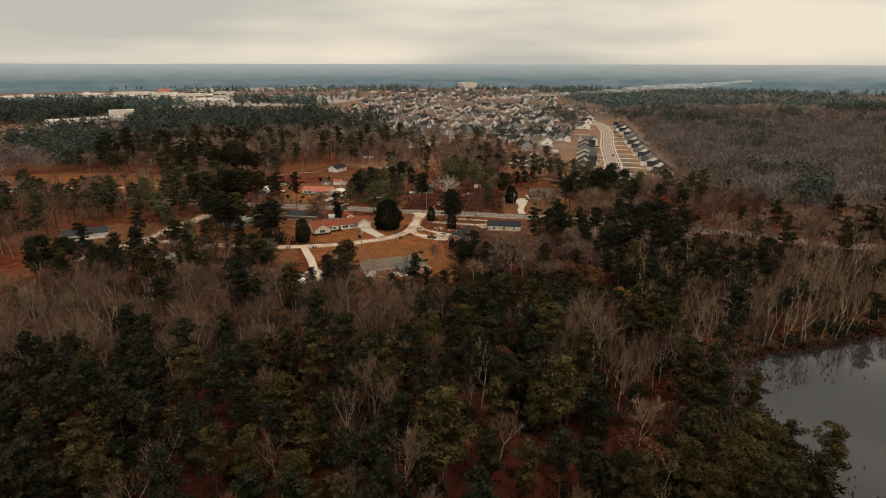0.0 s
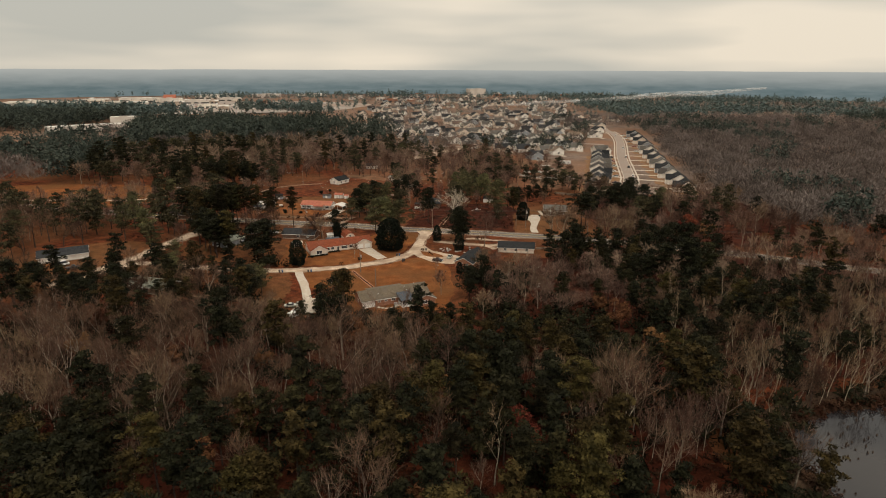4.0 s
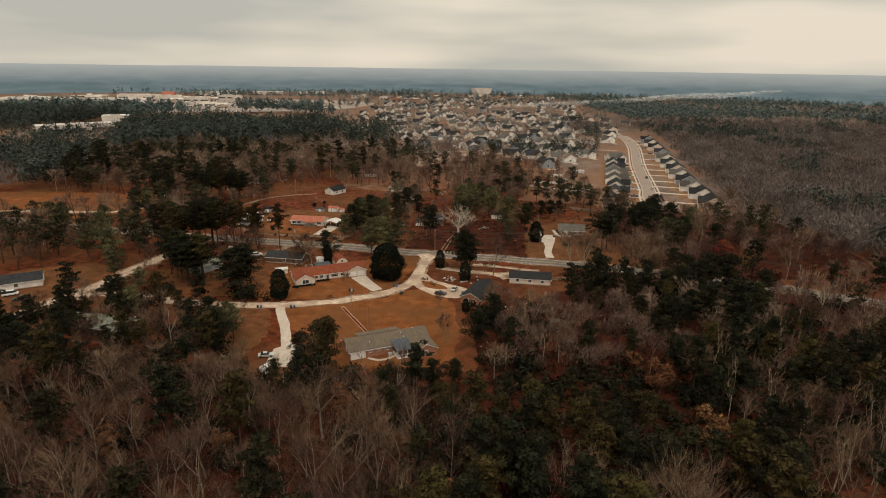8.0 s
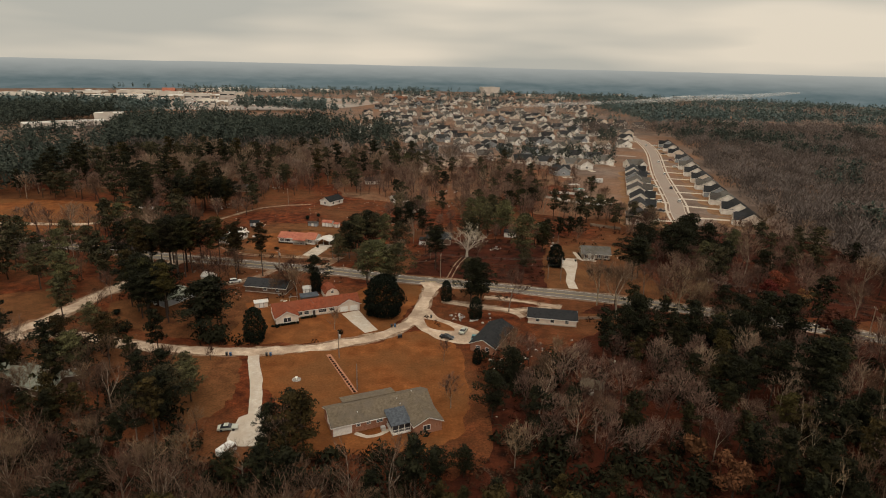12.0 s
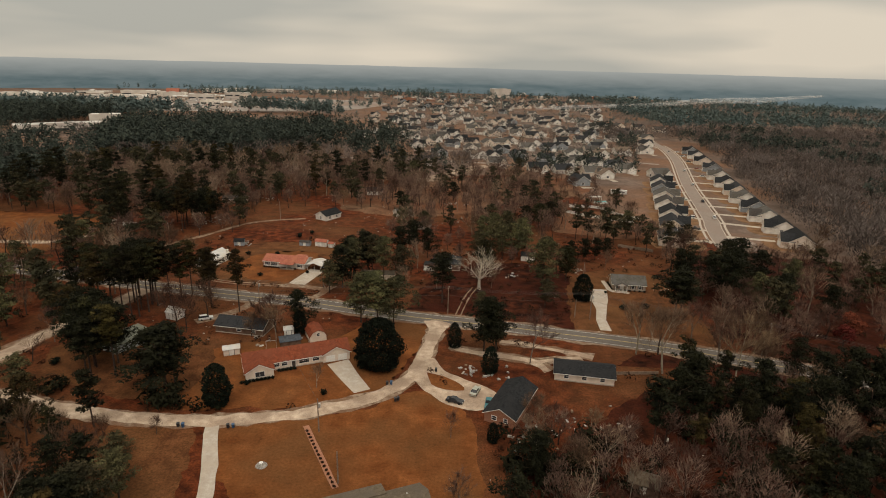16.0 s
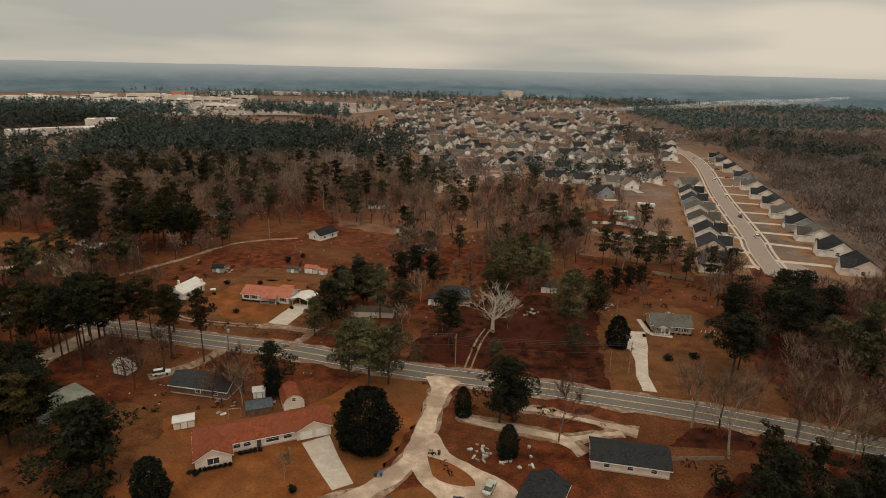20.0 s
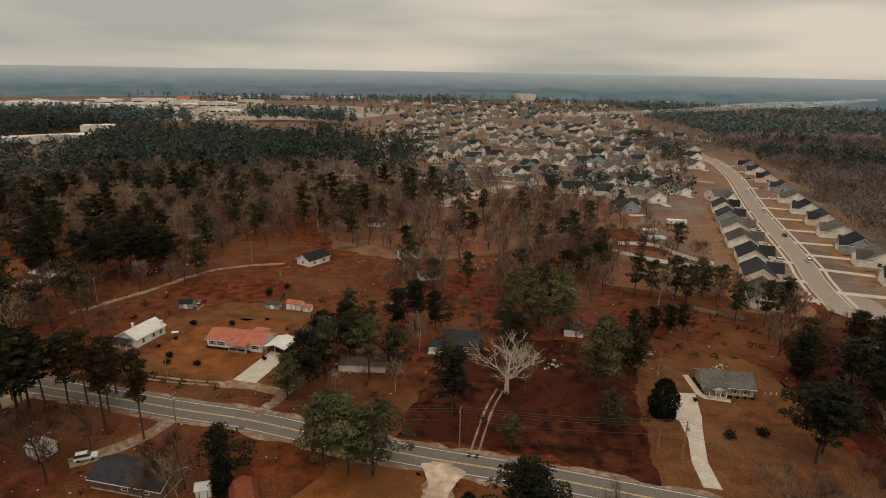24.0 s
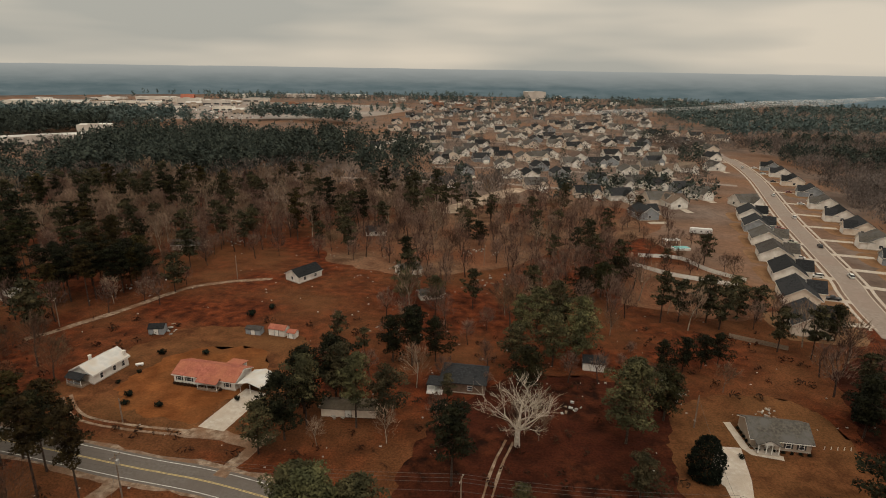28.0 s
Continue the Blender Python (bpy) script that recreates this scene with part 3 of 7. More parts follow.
def pine_template(seed, h, bare=0.5, spread=4.0, n=1000, size=0.85, material="needle", limbs=22):
    """A pine: bare trunk, rising limbs, needles in separate rounded clumps."""
    rng = np.random.default_rng(seed)
    rnd = random.Random(seed)
    acc = ([], [])
    lean = Vector((rnd.uniform(-0.8, 0.8), rnd.uniform(-0.8, 0.8), 0))
    line = [lean * (k / 5) ** 2 + Vector((0, 0, h * 0.96 * k / 5)) for k in range(6)]
    add_tube(acc, line, [0.27, 0.23, 0.19, 0.15, 0.10, 0.03], 6 if limbs > 14 else 4)
    cs, rs = [], []
    side = rnd.uniform(0, 6.28)
    for i in range(limbs):
        f = i / (limbs - 1)
        z = h * (bare + (0.95 - bare) * f)
        ang = i * 2.4 + rnd.uniform(-0.6, 0.6)
        prof = math.sin(math.pi * (0.20 + 0.70 * f)) ** 0.8 * (1 + 0.22 * math.cos(ang - side))
        reach = spread * 0.90 * prof * rnd.uniform(0.40, 1.18)
        base = lean * (z / h) ** 2 + Vector((0, 0, z - reach * 0.2))
        tip = base + Vector((math.cos(ang) * reach, math.sin(ang) * reach, reach * rnd.uniform(0.15, 0.4)))
        if limbs > 14 or i % 2 == 0:
            add_tube(acc, [base, (base + tip) / 2 - Vector((0, 0, 0.06 * reach)), tip], [0.09, 0.06, 0.02], 3)
        cs.append(tip)
        rs.append(spread * rnd.uniform(0.17, 0.36))
        if rnd.random() < 0.7:
            cs.append(base.lerp(tip, 0.5) + Vector((0, 0, 0.2)))
            rs.append(spread * rnd.uniform(0.24, 0.34))
    for k in range(3):
        z = h * (bare + 0.12 + (0.72 - bare) * k / 2)
        cs.append(lean * (z / h) ** 2 + Vector((0, 0, z)))
        rs.append(spread * 0.44)
    cs.append(Vector((lean.x, lean.y, h * 0.955)))
    rs.append(spread * 0.27)
    return raw_mesh("trunk", *acc, M["bark"]), tri_mesh("crown", tuft_cloud(rng, [tuple(c) for c in cs], rs, n, size, 0.55), M[material])


def cone_template(seed, h, r, n=1100, size=0.6, material="cedar"):
    rng = np.random.default_rng(seed)
    acc = ([], [])
    add_tube(acc, [Vector((0, 0, 0)), Vector((0, 0, h * 0.5)), Vector((0, 0, h * 0.95))], [0.2, 0.12, 0.03], 6)
    z = rng.uniform(0, 1, n) ** 1.25
    an = rng.uniform(0, 2 * np.pi, n)
    prof = np.sqrt(np.clip(1 - (np.clip(z - 0.22, 0, 1) / 0.80) ** 2, 0.01, 1)) * np.clip(0.72 + 1.3 * z, 0, 1) * (1 + 0.07 * np.sin(z * 24))
    rr = r * prof * (0.42 + 0.56 * rng.uniform(0, 1, n) ** 0.45 + 0.09 * np.sin(an * 3 + z * 9) + 0.07 * np.sin(an * 7 - z * 31))
    c = np.stack([np.cos(an) * rr, np.sin(an) * rr, 0.05 * h + z * h * 0.95], 1)
    a = rng.normal(size=(n, 3))
    a /= np.linalg.norm(a, axis=1)[:, None]
    b = rng.normal(size=(n, 3))
    b /= np.linalg.norm(b, axis=1)[:, None]
    s = (size * rng.uniform(0.6, 1.5, n))[:, None]
    tris = np.stack([c - a * s, c + a * s, c + b * s * 1.2], 1)
    return raw_mesh("trunk", *acc, M["bark"]), tri_mesh("crown", tris, M[material])


def sliver_cloud(rng, n, r, h, width):
    """Thin upright twigs filling a crown: an array (n, 3, 3)."""
    an, q = rng.uniform(0, 2 * np.pi, n), rng.uniform(0, 1, n) ** 0.6
    z = h * (0.28 + 0.60 * rng.uniform(0, 1, n) ** 0.8)
    rr = r * q * np.sin(np.pi * (0.15 + 0.7 * z / h))
    c = np.stack([np.cos(an) * rr, np.sin(an) * rr, z], 1)
    d = np.stack([np.cos(an) * 0.6, np.sin(an) * 0.6, np.ones(n)], 1) + rng.normal(0, 0.35, (n, 3))
    d *= (h * rng.uniform(0.08, 0.2, n) / np.linalg.norm(d, axis=1))[:, None]
    w = np.cross(d, rng.normal(size=(n, 3)))
    w *= (width / np.linalg.norm(w, axis=1))[:, None]
    return np.stack([c - w, c + w, c + d], 1)


def bare_template(seed, h, wide=0.42, twigs=900, bark="pale_bark", twig="twig", first=0.35, depths=3, fine=0.045, sway=0.13, limbs=0, rise=0.28, haze=0):
    """A leafless tree: trunk and limbs as tubes, twigs as thin slivers."""
    rng = np.random.default_rng(seed)
    rnd = random.Random(seed)
    acc = ([], [])
    tips = []

    def grow(p, d, length, rad, depth):
        n = 3 if depth < depths - 1 or depth == 0 else 2
        pts = [p]
        for k in range(n):
            w = sway if depth else sway * 0.5
            d = (d + Vector((rnd.gauss(0, w), rnd.gauss(0, w), rnd.gauss(0.10 if depth else 0.05, 0.08)))).normalized()
            pts.append(pts[-1] + d * length / n)
        end = rad * 0.5 if depth else rad * 0.6
        add_tube(acc, pts, [rad + (end - rad) * k / n for k in range(n + 1)], (6 if depth == 0 else (4 if depth == 1 else 3)) if depths > 2 else (4 if depth == 0 else 3))
        if depth >= max(1, depths - 1):
            tips.extend((q0, q1) for q0, q1 in zip(pts, pts[1:]))
        if depth >= depths:
            tips.append((pts[-2], pts[-1]))
            return
        kids = limbs if limbs and depth == 0 else rnd.randint(3, 4) if depth < 2 else rnd.randint(2, 4)
        for i in range(kids):
            an = rnd.uniform(0, 2 * math.pi)
            t = 1.0 if i == 0 else rnd.uniform(0.45, 1.0)
            q = pts[0].lerp(pts[-1], t) if depth else pts[min(n, 1 + int(t * 2.4))]
            tilt = rnd.uniform(0.25, 0.75) * (0.5 if i == 0 else 1.0) + wide * 0.5
            side = d.orthogonal().normalized()
            side.rotate(Matrix.Rotation(an, 3, d))
            nd = d * math.cos(tilt) + side * math.sin(tilt) + Vector((0, 0, rise if depth else rise * 0.4))
            grow(q, nd.normalized(), length * rnd.uniform(0.55, 0.8), max(0.02, end * rnd.uniform(0.55, 0.85)), depth + 1)

    grow(Vector((0, 0, 0)), Vector((0, 0, 1)), h * first, h * (0.0105 if bark != "white_bark" else 0.0155), 0)
    top = max(v.z for v in acc[0])
    k = h / top
    acc[0][:] = [Vector((v.x * k, v.y * k, v.z * k)) for v in acc[0]]
    a = np.array([tuple(t[0] * k) for t in tips])
    b = np.array([tuple(t[1] * k) for t in tips])
    i = rng.integers(0, len(tips), twigs)
    f = rng.uniform(0, 1, (twigs, 1))
    s = a[i] * (1 - f) + b[i] * f
    d = (b[i] - a[i])
    d /= np.linalg.norm(d, axis=1)[:, None]
    d = d + rng.normal(0, 0.6, (twigs, 3))
    d[:, 2] += 0.35
    d *= (rng.uniform(0.05, 0.14, twigs) * h / np.linalg.norm(d, axis=1))[:, None]
    w = np.cross(d, rng.normal(size=(twigs, 3)))
    w *= (fine / np.linalg.norm(w, axis=1))[:, None]
    tris = np.stack([s - w, s + w, s + d], 1)
    if haze:
        tris = np.concatenate([tris, sliver_cloud(rng, haze, h * 0.30, h, fine)])
    return raw_mesh("trunk", *acc, M[bark]), tri_mesh("crown", tris, M[twig])


def leafy_template(seed, h, r, material, n=900, size=0.7):
    rng = np.random.default_rng(seed)
    rnd = random.Random(seed)
    acc = ([], [])
    fork = Vector((0, 0, h * 0.35))
    add_tube(acc, [Vector((0, 0, 0)), fork], [0.24, 0.16], 6)
    cs, rs = [], []
    for i in range(11):
        an, f = i * 2.4, rnd.uniform(0.2, 1)
        tip = Vector((math.cos(an) * r * f * 0.8, math.sin(an) * r * f * 0.8, h * rnd.uniform(0.5, 0.95) - f * h * 0.12))
        add_tube(acc, [fork, (fork + tip) / 2 + Vector((0, 0, -0.3)), tip], [0.11, 0.07, 0.02], 3)
        cs.append(tuple(tip))
        rs.append(r * rnd.uniform(0.28, 0.5))
    return raw_mesh("trunk", *acc, M["bark"]), tri_mesh("crown", tuft_cloud(rng, cs, rs, n, size, 0.85), M[material])


PINE_H = (20, 23, 18, 25, 21, 16)
TREES = {
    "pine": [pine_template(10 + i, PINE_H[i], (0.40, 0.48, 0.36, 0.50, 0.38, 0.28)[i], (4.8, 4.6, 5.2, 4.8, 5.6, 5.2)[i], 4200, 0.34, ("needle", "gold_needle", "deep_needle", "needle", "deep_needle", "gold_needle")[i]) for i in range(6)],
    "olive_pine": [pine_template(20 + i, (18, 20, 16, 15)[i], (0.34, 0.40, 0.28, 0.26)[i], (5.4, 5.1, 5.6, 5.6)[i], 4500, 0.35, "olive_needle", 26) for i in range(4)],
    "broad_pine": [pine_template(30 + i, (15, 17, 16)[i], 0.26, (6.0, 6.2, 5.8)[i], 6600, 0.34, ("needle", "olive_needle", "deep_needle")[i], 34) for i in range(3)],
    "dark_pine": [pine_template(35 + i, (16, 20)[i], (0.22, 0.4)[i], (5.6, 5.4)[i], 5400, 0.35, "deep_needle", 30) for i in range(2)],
    "gold_pine": [pine_template(38 + i, (18, 15)[i], (0.36, 0.30)[i], (5.2, 5.4)[i], 4400, 0.38, "gold_needle", 24) for i in range(2)],
    "cedar": [cone_template(40, 11, 3.9, 7000, 0.25), cone_template(41, 15, 6.9, 14000, 0.30), cone_template(42, 8, 2.3, 3600, 0.20)],
    "bare": [bare_template(50 + i, (17, 20, 15, 18, 13)[i], (0.35, 0.3, 0.45, 0.4, 0.5)[i], 1200, fine=0.03, haze=350) for i in range(5)],
    "brown_bare": [bare_template(60 + i, (14, 16, 12)[i], 0.5, 1100, "bark", "dark_twig", 0.25, 3, 0.034, haze=700) for i in range(3)],
    "sycamore_bare": [bare_template(94, 18, 0.75, 900, "white_bark", "pale_bark", 0.2, 4, 0.03, 0.10, 8, 0.12)],
    "slim_bare": [bare_template(70 + i, (18, 21)[i], 0.10, 500, "pale_bark", "twig", 0.6, rise=0.5) for i in range(2)],
    "rust": [leafy_template(80, 11, 4.2, "rust", 1500, 0.42), leafy_template(81, 9, 3.4, "rust", 1300, 0.4)],
    "red": [leafy_template(85, 11, 4.0, "red_leaf", 1500, 0.42)],
}
TREE_H = {"pine": PINE_H, "olive_pine": (18, 20, 16, 15), "broad_pine": (15, 17, 16), "dark_pine": (16, 20), "gold_pine": (18, 15), "cedar": (11, 15, 8), "bare": (17, 20, 15, 18, 13), "brown_bare": (14, 16, 12), "sycamore_bare": (18,), "slim_bare": (18, 21), "rust": (11, 9), "red": (11,)}
LITE = {
    "pine": [pine_template(10 + i, PINE_H[i], (0.34, 0.42, 0.28, 0.44, 0.28)[i], (5.2, 5.0, 5.6, 5.2, 5.8)[i], 1350, 0.64, "needle", 14) for i in range(5)],
    "olive_pine": [pine_template(20 + i, (18, 20, 16)[i], (0.30, 0.36, 0.26)[i], (5.8, 5.4, 6.0)[i], 1200, 0.68, "olive_needle", 14) for i in range(3)],
    "bare": [bare_template(150 + i, (17, 20, 15)[i], 0.4, 420, "pale_bark", "twig", 0.35, 2, 0.036, haze=280) for i in range(3)],
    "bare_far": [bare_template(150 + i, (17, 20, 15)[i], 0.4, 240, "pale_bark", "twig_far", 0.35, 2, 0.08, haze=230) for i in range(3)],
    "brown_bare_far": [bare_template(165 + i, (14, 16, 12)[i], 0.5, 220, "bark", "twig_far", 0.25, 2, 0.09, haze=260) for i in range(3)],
    "brown_bare": [bare_template(160 + i, (14, 16, 12)[i], 0.5, 380, "bark", "dark_twig", 0.25, 2, 0.044, haze=240) for i in range(3)],
    "slim_bare": [bare_template(170 + i, (18, 21)[i], 0.10, 220, "pale_bark", "twig", 0.6, 2, 0.034, rise=0.5) for i in range(2)],
    "rust": [leafy_template(180, 11, 4.2, "rust", 600, 0.7)],
}
TREE_TEXT = {
    "pine": ("pine_tree", "tall pine with bare trunk and tufted green crown", "pine tree"),
    "olive_pine": ("pine_tree", "olive green pine with tufted rounded crown", "pine tree"),
    "broad_pine": ("pine_tree", "broad full-crowned dark green pine", "pine tree"),
    "dark_pine": ("pine_tree", "dense very dark green pine with full crown", "pine tree"),
    "gold_pine": ("pine_tree", "yellow-olive pine with full rounded crown", "pine tree"),
    "cedar": ("cedar_tree", "dense dark green conical cedar", "cedar tree"),
    "bare": ("bare_tree", "leafless pale-barked hardwood with fine twigs", "bare tree"),
    "brown_bare": ("bare_tree", "leafless brown hardwood with dense twiggy crown", "bare tree"),
    "sycamore_bare": ("sycamore_tree", "large leafless white-barked sycamore with spreading limbs", "sycamore tree"),
    "slim_bare": ("bare_tree", "slender leafless grey swamp tree", "bare tree"),
    "rust": ("oak_tree", "oak holding rust-brown winter leaves", "oak tree"),
    "red": ("oak_tree", "oak holding dark red-orange winter leaves", "oak tree"),
}
FIRST = {}


def tree(kind, x, y, size=1.0, variant=None, rnd=random):
    """One tree as a thing with trunk and crown; alike trees share their meshes."""
    v = rnd.randrange(len(TREES[kind])) if variant is None else variant
    name, label, cat = TREE_TEXT[kind]
    m = pose(x, y, -0.05, 0, 0, rnd.uniform(0, 360))
    if (kind, v) not in FIRST:
        t = thing(name, m, label, cat, "trees")
        part("trunk", TREES[kind][v][0], None, t)
        part("crown", TREES[kind][v][1], None, t)
        FIRST[kind, v] = t
    else:
        t = copy_thing(FIRST[kind, v], m)
    t.scale = (size * rnd.uniform(0.92, 1.08), size * rnd.uniform(0.92, 1.08), size)
    return t


def crowd(name, label, spots, template, material, category):
    """Many far or uncountable trees as one mesh."""
    rng = np.random.default_rng(len(spots))
    out = []
    for x, y, s in spots:
        t = template[rng.integers(len(template))]
        a = rng.uniform(0, 2 * np.pi)
        r = np.array([[math.cos(a), -math.sin(a), 0], [math.sin(a), math.cos(a), 0], [0, 0, 1]])
        out.append(t @ r.T * s + np.array([x, y, 0]))
    return tagged(new(name, tri_mesh(name, np.concatenate(out), material)), label, category, kind="stuff")
# ---------------------------------------------------------------- houses
def gable_roof(L, W, z, rise, over=0.45, thick=0.16):
    """One folded slab over a body L by W, ridge along x."""
    bm = bmesh.new()
    hl, hw = L / 2 + over, W / 2 + over
    drop = rise * over / (W / 2)
    ring = [(-hw, z - drop), (0, z + rise), (hw, z - drop), (hw, z - drop + thick), (0, z + rise + thick), (-hw, z - drop + thick)]
    a = [bm.verts.new((-hl, y, zz)) for y, zz in ring]
    b = [bm.verts.new((hl, y, zz)) for y, zz in ring]
    for i in range(6):
        k = (i + 1) % 6
        bm.faces.new((a[i], b[i], b[k], a[k]))
    for e in (a, b):
        bm.faces.new((e[0], e[1], e[4], e[5]))
        bm.faces.new((e[1], e[2], e[3], e[4]))
    return bm


def hip_roof(L, W, z, rise, over=0.45):
    bm = bmesh.new()
    hl, hw = L / 2 + over, W / 2 + over
    r = max(0.3, hl - hw)
    base = [bm.verts.new(c) for c in ((-hl, -hw, z - 0.12), (hl, -hw, z - 0.12), (hl, hw, z - 0.12), (-hl, hw, z - 0.12))]
    eave = [bm.verts.new((v.co.x, v.co.y, z + 0.06)) for v in base]
    p, q = bm.verts.new((-r, 0, z + rise)), bm.verts.new((r, 0, z + rise))
    bm.faces.new(base[::-1])
    for i in range(4):
        bm.faces.new((base[i], base[(i + 1) % 4], eave[(i + 1) % 4], eave[i]))
    bm.faces.new((eave[0], eave[1], q, p))
    bm.faces.new((eave[1], eave[2], q))
    bm.faces.new((eave[2], eave[3], p, q))
    bm.faces.new((eave[3], eave[0], p))
    return bm


def body(L, W, h, rise):
    """Walls with gable ends, ridge along x."""
    bm = bmesh.new()
    a = [bm.verts.new((x, y, 0)) for x, y in ((-L / 2, -W / 2), (L / 2, -W / 2), (L / 2, W / 2), (-L / 2, W / 2))]
    b = [bm.verts.new((v.co.x, v.co.y, h)) for v in a]
    p, q = bm.verts.new((-L / 2, 0, h + rise - 0.03)), bm.verts.new((L / 2, 0, h + rise - 0.03))
    bm.faces.new((a[0], a[1], b[1], b[0]))
    bm.faces.new((a[2], a[3], b[3], b[2]))
    bm.faces.new((a[1], a[2], b[2], q, b[1]))
    bm.faces.new((a[3], a[0], b[0], p, b[3]))
    bm.faces.new((b[0], b[1], q, p))
    bm.faces.new((b[2], b[3], p, q))
    bm.faces.new(a[::-1])
    return bm


def on_side(side, u, L, W):
    """Pose of a thing on a wall: side s, n, e or w, u metres along it."""
    return {"s": pose(u, -W / 2, 0), "n": pose(u, W / 2, 0, 0, 0, 180), "e": pose(L / 2, u, 0, 0, 0, 90), "w": pose(-L / 2, u, 0, 0, 0, -90)}[side]


def window(parent, m, w, h, z, shutters=False):
    f = boxes((-w / 2 - 0.1, -0.09, z - 0.1, -w / 2, 0.03, z + h + 0.1), (w / 2, -0.09, z - 0.1, w / 2 + 0.1, 0.03, z + h + 0.1), (-w / 2, -0.09, z - 0.1, w / 2, 0.03, z), (-w / 2, -0.09, z + h, w / 2, 0.03, z + h + 0.1), (-w / 2, -0.07, z + h / 2 - 0.03, w / 2, 0.0, z + h / 2 + 0.03))
    fr = part("window", f, M["trim"], parent)
    fr.matrix_local = m
    part("pane", boxes((-w / 2, -0.05, z, w / 2, -0.012, z + h)), M["glass"], fr, "dark window glass")
    if shutters:
        for s in (-1, 1):
            part("shutter", boxes((s * (w / 2 + 0.3) - 0.19, -0.06, z - 0.08, s * (w / 2 + 0.3) + 0.19, -0.012, z + h + 0.08)), M["shutter"], fr, "dark shutter")
    return fr


def door(parent, m, w=1.0, h=2.05, material="door"):
    d = part("door", boxes((-w / 2, -0.06, 0.15, w / 2, -0.01, 0.15 + h)), M[material], parent)
    d.matrix_local = m
    part("door_frame", boxes((-w / 2 - 0.12, -0.08, 0.12, -w / 2, 0.02, h + 0.27), (w / 2, -0.08, 0.12, w / 2 + 0.12, 0.02, h + 0.27), (-w / 2, -0.08, h + 0.15, w / 2, 0.02, h + 0.27)), M["trim"], d, "white door frame")
    return d


def garage_door(parent, m, w=4.9, h=2.2):
    d = part("garage_door", boxes(*[(-w / 2, -0.09 + 0.012 * (k % 2), 0.05 + k * h / 4, w / 2, -0.02, 0.03 + (k + 1) * h / 4) for k in range(4)]), M["trim"], parent, "white panelled garage door")
    d.matrix_local = m
    return d


def chimney(parent, x, y, z0, z1, material="brick", w=0.8):
    c = part("chimney", boxes((x - w / 2, y - w / 2, z0, x + w / 2, y + w / 2, z1), (x - w / 2 - 0.08, y - w / 2 - 0.08, z1, x + w / 2 + 0.08, y + w / 2 + 0.08, z1 + 0.15)), M[material], parent, "chimney")
    return c


def fascia(parent, L, W, z, rise, over=0.45):
    """Pale boards under the edge of the roof, along the eaves and the gable slopes."""
    return part("fascia", gable_roof(L, W, z - 0.2, rise, over + 0.03, 0.197), M["trim"], parent, "white eave board")


def house(x, y, rot, L, W, h, rise, wall, roof, label, z=0.0, hip=False, windows=(), shutters=False, name="house", group="", over=0.45, board=True):
    t = thing(name, pose(x, y, z, 0, 0, rot), label, "house", group)
    part("wall", body(L, W, h, 0.02 if hip else rise), M[wall], t)
    part("foundation", boxes((-L / 2 - 0.04, -W / 2 - 0.04, -0.3, L / 2 + 0.04, W / 2 + 0.04, 0.28)), M["concrete"] if wall != "brick" else M["brick"], t, "low foundation")
    part("roof", hip_roof(L, W, h, rise, over) if hip else gable_roof(L, W, h, rise, over), M[roof], t)
    if board and not hip:
        fascia(t, L, W, h, rise, over)
    for side, u, w, hh, zz in windows:
        window(t, on_side(side, u, L, W), w, hh, zz, shutters)
    return t


def wing(t, x, y, rot, L, W, h, rise, wall, roof, windows=(), over=0.4, label=""):
    """A smaller gabled wing of a house, its ridge along its own x."""
    w = part("wing", body(L, W, h, rise), M[wall], t, label)
    w.matrix_local = pose(x, y, 0, 0, 0, rot)
    part("wing_roof", gable_roof(L, W, h, rise, over), M[roof], w, "roof of the wing")
    fascia(w, L, W, h, rise, over)
    for side, u, ww, hh, zz in windows:
        o = on_side(side, u, L, W)
        f = boxes((-ww / 2 - 0.1, -0.09, zz - 0.1, ww / 2 + 0.1, 0.03, zz), (-ww / 2 - 0.1, -0.09, zz + hh, ww / 2 + 0.1, 0.03, zz + hh + 0.1), (-ww / 2 - 0.1, -0.09, zz, -ww / 2, 0.03, zz + hh), (ww / 2, -0.09, zz, ww / 2 + 0.1, 0.03, zz + hh), (-0.04, -0.08, zz, 0.04, 0.0, zz + hh))
        fr = part("window_frame", f, M["trim"], w, "white window frame")
        fr.matrix_local = o
        gl = part("pane", boxes((-ww / 2, -0.05, zz, ww / 2, -0.012, zz + hh)), M["glass"], w, "dark window glass")
        gl.matrix_local = o
    return w


# brick ranch house beside the big lawn
bh = house(-13.6, 48.3, 22.0, 25.5, 9.0, 2.9, 2.1, "brick", "brown_roof", "long red brick ranch house with grey-brown shingle roof",
           windows=(("s", -6.4, 0.9, 0.6, 1.6), ("s", -3.8, 0.9, 0.6, 1.6), ("s", -1.0, 1.5, 0.7, 1.5), ("e", 1.0, 1.2, 1.2, 1.1), ("w", 0, 1.0, 1.0, 1.2)))
garage_door(bh, on_side("s", -10.3, 25.5, 9.0), 4.6)
wing(bh, 9.2, -6.0, 90, 10.4, 7.2, 2.9, 1.7, "brick", "brown_roof", (("w", 0.4, 1.7, 1.2, 1.1),), label="brick front wing")
rw = part("rear_wing", boxes((-7.9, 4.5, 0, 5.3, 7.0, 2.6)), M["brick"], bh, "low brick rear wing")
bmr = bmesh.new()
